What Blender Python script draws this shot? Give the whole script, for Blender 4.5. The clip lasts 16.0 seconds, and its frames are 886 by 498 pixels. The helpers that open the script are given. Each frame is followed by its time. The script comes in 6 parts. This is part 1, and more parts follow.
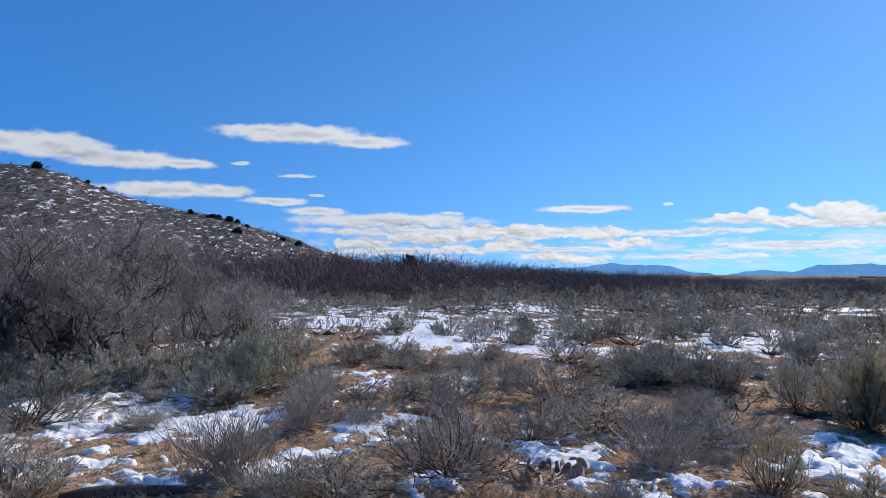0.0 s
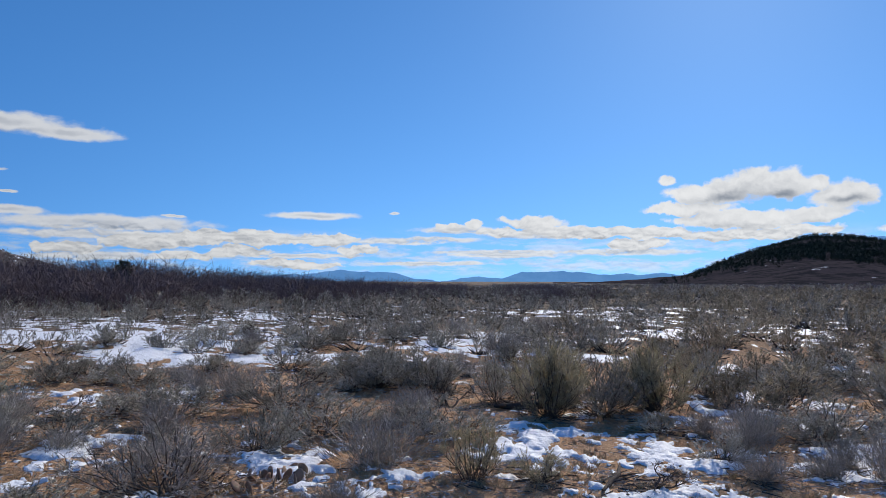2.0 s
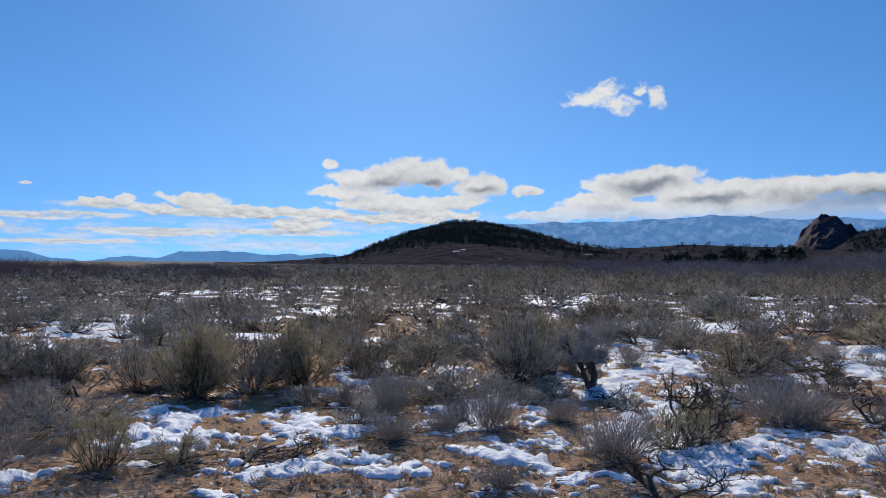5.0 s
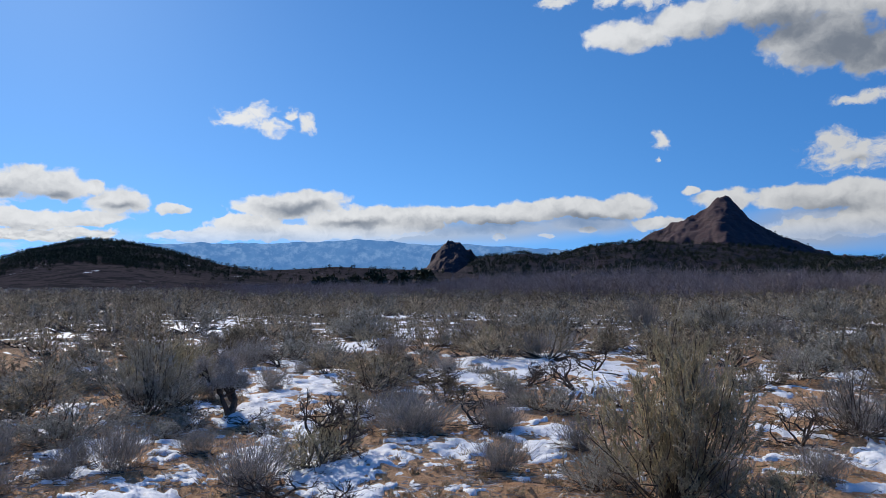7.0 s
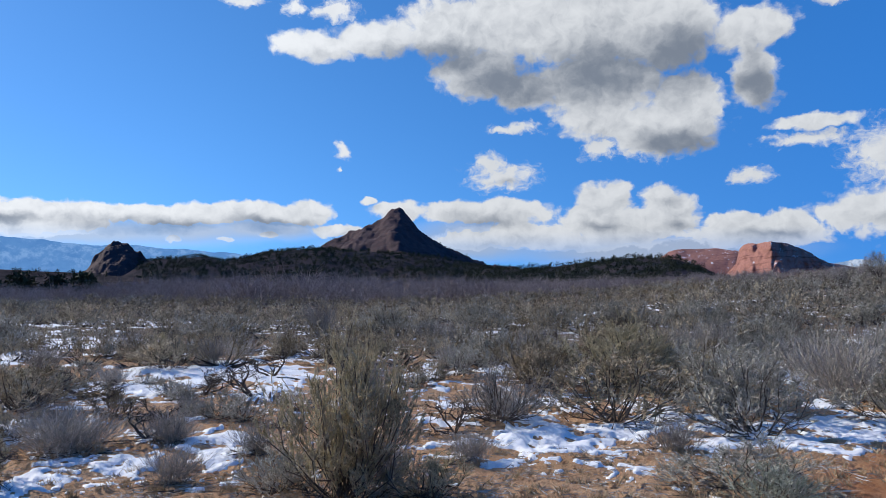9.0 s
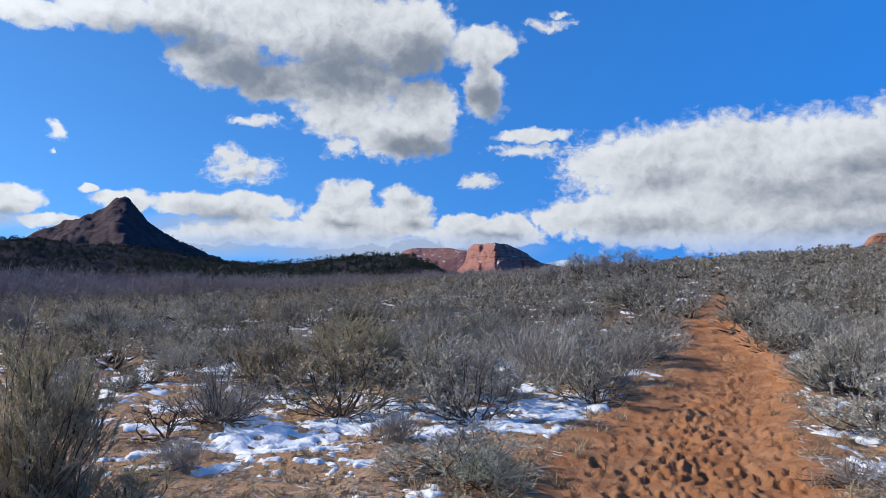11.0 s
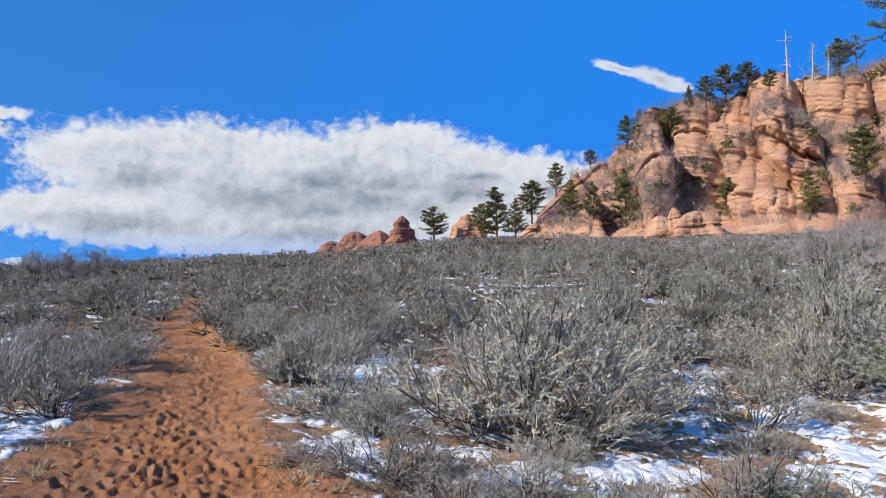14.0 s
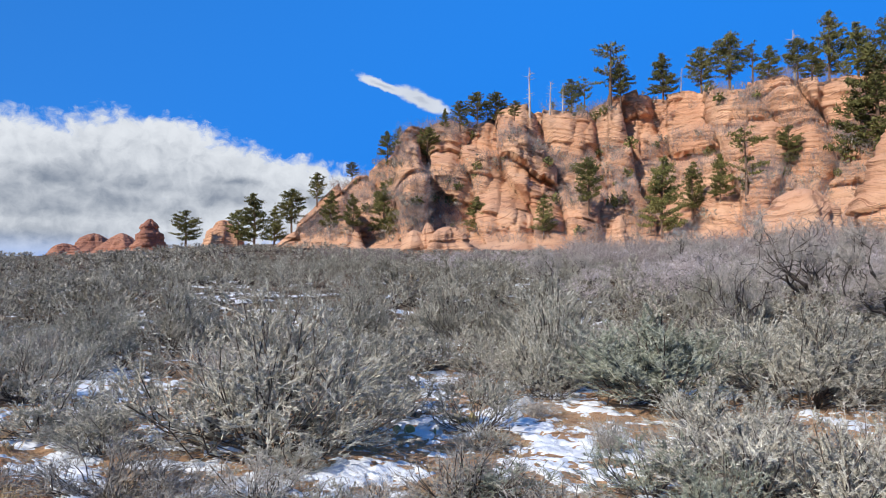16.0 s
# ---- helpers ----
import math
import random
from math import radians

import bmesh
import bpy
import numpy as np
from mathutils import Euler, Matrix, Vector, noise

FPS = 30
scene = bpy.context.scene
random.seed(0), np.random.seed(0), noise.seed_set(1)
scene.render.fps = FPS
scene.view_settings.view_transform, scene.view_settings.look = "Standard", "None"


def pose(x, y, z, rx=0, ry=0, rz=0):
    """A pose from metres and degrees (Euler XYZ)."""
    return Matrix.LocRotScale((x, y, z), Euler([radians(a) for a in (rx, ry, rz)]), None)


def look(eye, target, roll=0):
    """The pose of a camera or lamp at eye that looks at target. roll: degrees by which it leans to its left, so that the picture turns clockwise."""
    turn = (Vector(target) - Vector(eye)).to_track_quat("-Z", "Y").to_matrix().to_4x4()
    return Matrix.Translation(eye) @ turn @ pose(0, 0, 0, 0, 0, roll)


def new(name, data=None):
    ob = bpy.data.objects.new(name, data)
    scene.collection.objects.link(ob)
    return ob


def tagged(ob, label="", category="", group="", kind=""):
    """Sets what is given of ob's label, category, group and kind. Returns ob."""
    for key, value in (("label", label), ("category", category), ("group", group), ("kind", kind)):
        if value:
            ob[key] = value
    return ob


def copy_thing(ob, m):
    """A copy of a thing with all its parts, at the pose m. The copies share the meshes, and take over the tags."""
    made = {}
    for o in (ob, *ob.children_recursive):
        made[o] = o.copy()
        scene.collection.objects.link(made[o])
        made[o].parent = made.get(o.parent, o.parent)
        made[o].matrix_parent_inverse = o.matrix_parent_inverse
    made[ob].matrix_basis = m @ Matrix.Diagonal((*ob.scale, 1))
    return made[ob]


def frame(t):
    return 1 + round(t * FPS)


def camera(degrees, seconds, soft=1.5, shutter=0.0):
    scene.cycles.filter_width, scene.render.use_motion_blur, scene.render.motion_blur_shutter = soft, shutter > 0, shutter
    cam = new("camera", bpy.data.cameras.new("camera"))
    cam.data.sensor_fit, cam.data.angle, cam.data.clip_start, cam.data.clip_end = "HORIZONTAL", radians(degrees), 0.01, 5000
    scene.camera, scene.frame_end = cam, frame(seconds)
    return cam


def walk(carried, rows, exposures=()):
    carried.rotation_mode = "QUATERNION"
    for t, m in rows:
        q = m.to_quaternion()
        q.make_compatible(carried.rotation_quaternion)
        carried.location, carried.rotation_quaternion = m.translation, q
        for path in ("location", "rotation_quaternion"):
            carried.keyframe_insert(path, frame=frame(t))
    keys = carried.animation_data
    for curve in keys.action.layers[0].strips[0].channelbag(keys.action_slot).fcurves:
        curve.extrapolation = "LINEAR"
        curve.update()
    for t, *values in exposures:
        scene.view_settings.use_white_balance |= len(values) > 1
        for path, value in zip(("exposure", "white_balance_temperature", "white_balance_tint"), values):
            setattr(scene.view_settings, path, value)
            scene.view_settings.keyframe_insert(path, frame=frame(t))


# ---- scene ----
# camera and path: a slow turn on the spot
cam = camera(63.27, 16.0, soft=0.75)
PATH = [
    (0.0, pose(0.000, 0.000, 1.550, 92.00, -0.20, -0.00)),
    (0.5, pose(0.017, -0.020, 1.556, 92.34, 0.15, -5.44)),
    (1.0, pose(0.026, -0.082, 1.567, 92.69, 0.19, -11.04)),
    (1.5, pose(0.023, -0.136, 1.572, 92.77, 0.06, -16.58)),
    (2.0, pose(0.014, -0.168, 1.574, 92.58, -0.08, -21.29)),
    (2.5, pose(0.005, -0.198, 1.576, 92.49, -0.10, -25.55)),
    (3.0, pose(-0.032, -0.208, 1.572, 92.30, -0.06, -29.92)),
    (5.5, pose(0.148, -0.309, 1.539, 91.09, -0.24, -53.10)),
    (6.0, pose(0.154, -0.354, 1.544, 91.39, -0.14, -59.29)),
    (6.5, pose(0.127, -0.411, 1.556, 92.08, -0.16, -66.28)),
    (7.0, pose(0.109, -0.398, 1.566, 92.88, 0.02, -74.97)),
    (7.5, pose(0.052, -0.377, 1.568, 93.27, 0.03, -82.23)),
    (8.0, pose(0.012, -0.372, 1.563, 93.28, -0.43, -87.83)),
    (8.5, pose(-0.022, -0.379, 1.562, 93.30, -0.47, -93.29)),
    (9.0, pose(-0.041, -0.391, 1.568, 93.35, -0.21, -100.05)),
    (11.5, pose(0.160, -0.632, 1.522, 93.15, -0.13, -126.08)),
    (12.0, pose(0.105, -0.625, 1.530, 93.13, 0.13, -132.89)),
    (12.5, pose(0.106, -0.577, 1.533, 93.05, 0.40, -140.70)),
    (13.0, pose(0.100, -0.538, 1.538, 93.00, 0.49, -148.23)),
    (13.5, pose(0.087, -0.496, 1.543, 93.04, 0.31, -154.89)),
    (14.0, pose(0.076, -0.452, 1.559, 93.34, -0.02, -160.80)),
    (14.5, pose(0.066, -0.400, 1.565, 93.61, -0.06, -166.02)),
    (15.0, pose(0.050, -0.334, 1.558, 93.64, -0.08, -170.91)),
    (15.5, pose(-0.024, -0.261, 1.572, 93.88, -0.49, -175.31)),
    (16.0, pose(-0.143, -0.280, 1.572, 94.22, -0.52, -179.79)),
]
walk(cam, PATH, exposures=[(0.0, 0.03, 6500, 10), (3.0, -0.26, 6750, 10), (6.0, -0.27, 6650, 10), (8.0, -0.08, 6550, 10), (9.0, 0.03, 6450, 10), (11.5, 0.12, 6350, 10), (16.0, 0.14, 6350, 10)])

# world: blue winter sky with clouds laid out by bearing and height, both in degrees
SUN_BEARING, SUN_HEIGHT = 44.0, 32.0
world = bpy.data.worlds.new("sky")
scene.world = world
world.use_nodes = True
wt = world.node_tree
wt.nodes.clear()


def link_in(tree, node, key, value):
    if isinstance(value, bpy.types.NodeSocket):
        tree.links.new(value, node.inputs[key])
    else:
        node.inputs[key].default_value = value


def calc(tree, op, a, b=0.0, c=0.0, clamp=False):
    n = tree.nodes.new("ShaderNodeMath")
    n.operation, n.use_clamp = op, clamp
    for i, v in enumerate((a, b, c)):
        link_in(tree, n, i, v)
    return n.outputs[0]


def vec(tree, op, a, b=(0, 0, 0)):
    n = tree.nodes.new("ShaderNodeVectorMath")
    n.operation = op
    link_in(tree, n, 0, a)
    link_in(tree, n, 1, b)
    return n.outputs["Value" if op in ("LENGTH", "DOT_PRODUCT") else "Vector"]


def noise_tex(tree, vector, scale, detail=4.0, rough=0.55, out="Fac"):
    n = tree.nodes.new("ShaderNodeTexNoise")
    link_in(tree, n, "Vector", vector)
    n.inputs["Scale"].default_value = scale
    n.inputs["Detail"].default_value = detail
    n.inputs["Roughness"].default_value = rough
    return n.outputs["Fac" if out == "Fac" else "Color"]


def mix(tree, fac, a, b):
    n = tree.nodes.new("ShaderNodeMix")
    n.data_type = "RGBA"
    link_in(tree, n, 0, fac)
    link_in(tree, n, 6, a if isinstance(a, bpy.types.NodeSocket) else (*a, 1))
    link_in(tree, n, 7, b if isinstance(b, bpy.types.NodeSocket) else (*b, 1))
    return n.outputs[2]


def step(tree, x, lo, hi):
    n = tree.nodes.new("ShaderNodeMapRange")
    n.interpolation_type = "SMOOTHSTEP"
    link_in(tree, n, "Value", x)
    n.inputs["From Min"].default_value, n.inputs["From Max"].default_value = lo, hi
    return n.outputs["Result"]


def combine(tree, x, y, z=0.0):
    n = tree.nodes.new("ShaderNodeCombineXYZ")
    for i, v in enumerate((x, y, z)):
        link_in(tree, n, i, v)
    return n.outputs[0]


way = wt.nodes.new("ShaderNodeTexCoord").outputs["Generated"]
split = wt.nodes.new("ShaderNodeSeparateXYZ")
wt.links.new(way, split.inputs[0])
bearing = calc(wt, "MULTIPLY", calc(wt, "ARCTAN2", split.outputs[0], split.outputs[1]), 180 / math.pi)
bearing = calc(wt, "SUBTRACT", calc(wt, "FLOORED_MODULO", calc(wt, "ADD", bearing, 90.0), 360.0), 90.0)
height = calc(wt, "MULTIPLY", calc(wt, "ARCSINE", split.outputs[2]), 180 / math.pi)
spot = combine(wt, bearing, height)
# outlines: large swells, then billows and curls on them
swell = vec(wt, "SUBTRACT", noise_tex(wt, spot, 0.22, 2, 0.5, "Color"), (0.5, 0.5, 0.5))
curl = vec(wt, "SUBTRACT", noise_tex(wt, vec(wt, "MULTIPLY", spot, (0.8, 1, 0)), 0.8, 5, 0.52, "Color"), (0.5, 0.5, 0.5))
bent = vec(wt, "ADD", spot, vec(wt, "ADD", vec(wt, "MULTIPLY", swell, (1.6, 0.9, 0)), vec(wt, "MULTIPLY", curl, (1.6, 1.15, 0))))
soft_bent = vec(wt, "ADD", spot, vec(wt, "MULTIPLY", curl, (1.6, 0.45, 0)))
CLOUDS, BELLIES = [], []


def cloud(a, e, w, h, thin=0, tilt=0):
    """A puff at bearing a and height e, w and h its half sizes. thin: 0 heaped, 1 smooth and flat, 2 a dim grey veil, 4 a torn scrap."""
    CLOUDS.append((a, e, w, h, thin, tilt, 1.0))


def belly(a, e, w, h, depth=0.95):
    """A part of a cloud that the cloud above it shades, more or less deeply."""
    BELLIES.append((a, e, w, h, 3, 0, depth))


# lens clouds over the snowy hill
cloud(-28.4, 8.9, 4.0, 1.01, 1), cloud(-31.8, 8.9, 2.6, 0.90, 1), cloud(-24.2, 8.3, 4.9, 0.73, 1), cloud(-19.7, 8.2, 2.4, 0.42, 1), cloud(-15.9, 8.4, 1.0, 0.17, 1)
cloud(-11.4, 10.8, 6.5, 0.78, 1), cloud(-6.5, 10.4, 3.7, 0.53, 1), cloud(-14.0, 11.0, 3.8, 0.43, 1), cloud(-21.3, 6.2, 4.4, 0.67, 1), cloud(-17.3, 6.3, 2.6, 0.51, 1)
cloud(-13.1, 5.6, 2.8, 0.35, 1), cloud(-11.5, 7.6, 1.3, 0.15, 1), cloud(-10.0, 6.1, 0.7, 0.13, 1), cloud(11.2, 5.1, 3.8, 0.35, 1), cloud(17.5, 5.4, 0.6, 0.13, 1)
cloud(-10.0, 4.9, 2.7, 0.35, 1), cloud(-4.2, 4.2, 8.2, 0.67, 1), cloud(0.7, 4.8, 0.9, 0.13, 1)
# flat low decks
cloud(-3.8, 3.4, 8.9, 0.40, 1), cloud(9.6, 3.3, 5.2, 0.27, 1), cloud(19.7, 3.3, 5.2, 0.30, 1), cloud(25.8, 2.1, 5.8, 0.28, 1), cloud(9.6, 2.0, 7.0, 0.22, 1)
cloud(20.1, 1.4, 6.3, 0.21, 1), cloud(-3.8, 1.8, 6.7, 0.36, 1)
# small cumulus over the horizon
cloud(-1.1, 3.0, 3.2, 0.63), cloud(3.0, 3.4, 2.7, 0.54), cloud(6.5, 3.3, 2.7, 0.58), cloud(12.2, 3.3, 1.7, 0.53), cloud(5.2, 2.3, 2.7, 0.40)
cloud(-6.0, 2.5, 2.7, 0.45), cloud(9.6, 1.4, 3.5, 0.36), cloud(14.8, 2.5, 1.7, 0.39), cloud(1.6, 2.0, 2.7, 0.36)
# smooth low decks towards the sun
cloud(11.0, 5.1, 3.6, 0.30, 1), cloud(5.2, 3.5, 7.4, 0.33, 1), cloud(18.2, 3.2, 5.2, 0.31, 1), cloud(26.1, 2.3, 6.7, 0.27, 1), cloud(22.6, 4.1, 4.0, 0.36, 1)
cloud(35.1, 2.3, 6.2, 0.31, 1), cloud(28.8, 3.7, 5.4, 0.36, 1)
cloud(21.7, 4.2, 1.2, 0.31), cloud(23.9, 4.5, 0.9, 0.36), cloud(28.4, 4.8, 2.5, 0.54), cloud(30.6, 4.1, 3.4, 0.45), cloud(33.3, 3.9, 3.1, 0.45)
cloud(26.1, 3.9, 2.2, 0.36), cloud(9.1, 3.4, 2.4, 0.34), cloud(13.1, 3.4, 1.7, 0.34), cloud(0.2, 3.1, 2.0, 0.47), cloud(3.4, 3.3, 1.8, 0.40)
# backlit heap by the wooded hill
cloud(42.1, 6.6, 3.6, 0.90), cloud(45.4, 7.2, 2.6, 1.08), cloud(47.2, 7.0, 1.8, 1.18), cloud(50.7, 6.1, 1.9, 1.04), cloud(49.0, 7.1, 1.0, 0.51)
cloud(38.8, 7.7, 0.8, 0.47), cloud(54.3, 5.7, 1.4, 0.57), cloud(40.1, 5.5, 3.5, 0.48), cloud(43.8, 4.6, 5.0, 0.66), cloud(48.6, 4.8, 2.5, 0.60)
cloud(38.0, 3.7, 3.5, 0.48), cloud(43.1, 3.5, 4.9, 0.41), cloud(36.6, 2.9, 2.7, 0.39), cloud(47.0, 3.7, 3.6, 0.42)
# bank over the snowy range
cloud(62.5, 6.1, 4.1, 1.07), cloud(64.7, 6.5, 2.7, 0.81), cloud(59.8, 4.8, 2.7, 0.62), cloud(56.3, 3.7, 3.9, 0.49), cloud(67.9, 5.1, 4.1, 0.99)
cloud(71.5, 5.4, 3.4, 0.89), cloud(75.9, 5.7, 4.8, 0.80), cloud(81.9, 5.8, 5.0, 0.73), cloud(86.0, 5.9, 3.8, 0.76), cloud(89.2, 6.0, 2.3, 0.91)
cloud(91.8, 4.7, 2.2, 0.57), cloud(79.5, 3.8, 0.6, 0.26), cloud(86.4, 4.3, 0.8, 0.30), cloud(62.5, 4.1, 6.7, 0.63), cloud(83.2, 3.8, 0.7, 0.26)
# its dim underside
cloud(71.5, 4.1, 7.1, 0.99, 2), cloud(80.2, 4.5, 8.0, 1.31, 2), cloud(87.6, 4.8, 4.3, 1.17, 2)
# two small clouds high up
cloud(59.1, 12.6, 1.9, 0.86, 4), cloud(60.4, 13.1, 1.3, 0.73, 4), cloud(61.5, 12.1, 1.4, 0.70, 4), cloud(64.3, 12.5, 0.8, 0.87, 4), cloud(63.1, 13.1, 0.5, 0.35, 4)
# great cumulus
cloud(109.8, 24.0, 11.5, 2.33), cloud(89.8, 18.8, 3.9, 1.23), cloud(94.3, 19.5, 3.4, 1.45), cloud(100.7, 20.4, 5.3, 2.47), cloud(106.2, 20.7, 5.9, 3.06)
cloud(112.4, 20.0, 7.4, 3.43), cloud(117.6, 19.6, 4.2, 3.36), cloud(123.6, 18.9, 3.1, 1.61), cloud(123.9, 15.8, 1.7, 2.67), cloud(103.0, 17.1, 3.9, 2.33)
cloud(106.6, 15.7, 3.2, 1.62), cloud(112.4, 15.9, 5.9, 2.51), cloud(112.4, 13.6, 3.7, 2.04), cloud(116.9, 12.4, 4.6, 2.19), cloud(119.1, 13.8, 2.9, 3.08)
cloud(112.4, 11.1, 1.4, 1.04, 4), cloud(116.2, 11.0, 2.5, 1.02, 4)
# wisps and small clouds
cloud(84.1, 21.5, 1.7, 0.47, 4), cloud(88.2, 21.4, 1.0, 0.72, 4), cloud(91.3, 21.4, 1.7, 0.72, 4), cloud(91.7, 11.1, 0.8, 0.57, 4), cloud(91.8, 9.6, 0.2, 0.22, 4)
cloud(104.8, 9.1, 2.8, 1.15, 4), cloud(103.8, 10.0, 1.4, 0.80, 4), cloud(123.5, 8.5, 1.4, 0.70, 4), cloud(105.7, 12.9, 2.3, 0.39, 4)
# towers
cloud(112.5, 6.7, 2.1, 2.01), cloud(113.6, 7.5, 1.4, 1.22), cloud(116.8, 7.2, 1.4, 1.33), cloud(117.8, 6.0, 2.0, 1.80), cloud(111.2, 5.7, 1.7, 1.23)
cloud(114.4, 5.0, 4.9, 1.66), cloud(121.8, 5.0, 1.8, 1.00), cloud(125.6, 4.9, 2.1, 1.14), cloud(123.7, 4.3, 4.9, 1.15)
# bank behind the peak
cloud(104.4, 6.3, 5.2, 1.16), cloud(100.8, 6.5, 3.2, 0.90), cloud(96.2, 6.4, 2.3, 0.81), cloud(94.0, 7.1, 0.8, 0.40), cloud(106.6, 4.5, 4.0, 1.07)
cloud(103.0, 4.1, 4.0, 0.72), cloud(109.7, 3.8, 4.8, 0.62), cloud(71.7, 5.0, 4.5, 1.11), cloud(78.7, 5.6, 4.9, 0.84), cloud(84.8, 6.0, 5.0, 0.87)
cloud(89.3, 6.4, 1.7, 0.75), cloud(69.0, 4.7, 2.0, 1.16)
cloud(104.4, 4.7, 8.9, 1.61, 2), cloud(120.2, 3.7, 7.1, 0.93, 2), cloud(85.3, 4.8, 5.9, 1.22, 2)
# long bank over the trail
cloud(127.6, 12.1, 3.4, 0.60), cloud(127.2, 10.9, 3.1, 0.60, 4), cloud(132.5, 9.3, 3.1, 2.42, 4), cloud(136.1, 9.7, 5.4, 2.92), cloud(141.5, 9.4, 6.8, 3.77)
cloud(148.2, 8.6, 8.0, 4.41), cloud(154.8, 9.3, 6.4, 4.13), cloud(159.0, 10.4, 4.7, 3.11), cloud(163.0, 8.9, 5.0, 3.21), cloud(167.5, 8.8, 4.3, 2.46)
cloud(171.4, 9.3, 2.7, 1.30, 4), cloud(130.7, 5.7, 3.5, 1.15), cloud(136.9, 5.6, 8.9, 2.51), cloud(146.0, 5.1, 11.1, 2.51), cloud(156.9, 5.9, 10.3, 2.59)
cloud(123.2, 8.6, 1.4, 0.68, 4), cloud(128.7, 20.3, 1.8, 0.40, 4), cloud(129.8, 21.1, 0.6, 0.32, 4)
# its far end over the brow
cloud(147.7, 10.1, 2.9, 2.49, 4), cloud(153.0, 9.8, 7.2, 2.86), cloud(157.0, 11.5, 3.6, 1.88), cloud(159.8, 12.1, 2.8, 1.24, 4), cloud(164.4, 10.6, 2.5, 1.11, 4)
cloud(166.3, 9.9, 2.7, 1.21, 4), cloud(169.8, 9.8, 2.6, 0.88, 4), cloud(160.7, 8.5, 6.1, 2.11), cloud(152.0, 6.3, 9.2, 1.99)
# wisps by the cliff
cloud(174.9, 16.9, 2.8, 0.38, 1, -20), cloud(177.9, 15.9, 2.7, 0.65, 1, -22)
belly(-27.3, 8.3, 5.4, 0.63, 0.5), belly(-10.1, 10.3, 5.7, 0.43, 0.5), belly(-20.9, 6.0, 3.9, 0.33, 0.5), belly(-2.9, 3.9, 7.6, 0.40, 0.5)
belly(43.4, 6.2, 2.7, 0.58, 0.72), belly(47.0, 6.3, 2.4, 0.68, 0.72), belly(50.7, 5.8, 1.6, 0.65, 0.72), belly(63.4, 5.9, 3.6, 0.63, 0.9), belly(67.9, 4.7, 3.2, 0.45, 0.9), belly(78.1, 4.5, 7.3, 1.06, 0.9)
belly(86.0, 4.7, 4.4, 1.01, 0.9)
belly(99.8, 17.9, 5.0, 1.43, 1.25), belly(106.2, 16.2, 5.0, 2.04, 1.25), belly(113.3, 16.7, 6.5, 2.16, 1.25), belly(118.4, 17.1, 3.7, 2.42, 1.25), belly(123.9, 15.4, 1.5, 1.97, 1.25), belly(118.3, 11.2, 3.3, 1.05, 1.25)
belly(105.3, 8.8, 2.5, 0.62, 0.6), belly(113.2, 5.1, 2.6, 0.96, 0.6), belly(118.2, 4.8, 2.0, 0.77, 0.6), belly(103.5, 5.2, 5.8, 1.17, 0.6), belly(124.5, 4.2, 3.7, 0.66, 0.6), belly(79.1, 4.8, 5.9, 0.59, 0.9)
belly(86.5, 5.2, 4.3, 0.61, 0.9)
belly(137.9, 8.0, 5.9, 2.01, 0.55), belly(146.0, 7.1, 8.5, 2.67, 0.55), belly(154.8, 7.3, 8.1, 2.60, 0.55), belly(163.0, 7.7, 5.8, 2.48, 0.55), belly(136.9, 4.9, 8.9, 1.79, 0.55), belly(150.4, 4.3, 10.8, 1.55, 0.55)
belly(169.6, 8.0, 3.5, 1.56, 0.55)
belly(151.2, 8.6, 7.0, 1.96, 0.55), belly(156.8, 8.7, 5.8, 1.85, 0.55), belly(150.6, 6.2, 8.6, 1.77, 0.55), belly(163.6, 9.1, 3.4, 1.07, 0.55), belly(158.8, 6.7, 5.9, 1.68, 0.55)
cloud(165.5, 6.6, 6.0, 2.4), cloud(169.5, 8.0, 4.0, 2.0)
# haze below the banks
cloud(72.0, 4.2, 17.0, 1.6, 2), cloud(100.0, 3.6, 12.0, 1.7, 2), cloud(116.0, 3.2, 14.0, 1.9, 2)


def puffs(where, rows, kind):
    """How deep a place lies inside the nearest puff of that kind: 1 at its heart, 0 at its rim."""
    best = None
    for a, e, w, h, thin, tilt, depth in rows:
        if thin != kind:
            continue
        off = vec(wt, "SUBTRACT", where, (a, e, 0))
        if tilt:
            c, s = math.cos(radians(tilt)), math.sin(radians(tilt))
            off = combine(wt, vec(wt, "DOT_PRODUCT", off, (c, s, 0)), vec(wt, "DOT_PRODUCT", off, (-s, c, 0)))
        d = vec(wt, "LENGTH", vec(wt, "MULTIPLY", off, (1 / w, 1 / h, 0)))
        d = d if depth == 1.0 else calc(wt, "ADD", d, 1.0 - depth)
        best = d if best is None else calc(wt, "SMOOTH_MIN", best, d, 0.25)
    return calc(wt, "SUBTRACT", 1.0, best)


def cells(where, scale):
    """Round billows: 0 in the furrows, 1 on the crowns."""
    n = wt.nodes.new("ShaderNodeTexVoronoi")
    n.feature, n.voronoi_dimensions, n.normalize = "SMOOTH_F1", "2D", True
    link_in(wt, n, "Vector", where)
    n.inputs["Scale"].default_value, n.inputs["Detail"].default_value, n.inputs["Roughness"].default_value = scale, 3.0, 0.55
    n.inputs["Smoothness"].default_value = 0.6
    return calc(wt, "SUBTRACT", 1.0, n.outputs["Distance"])


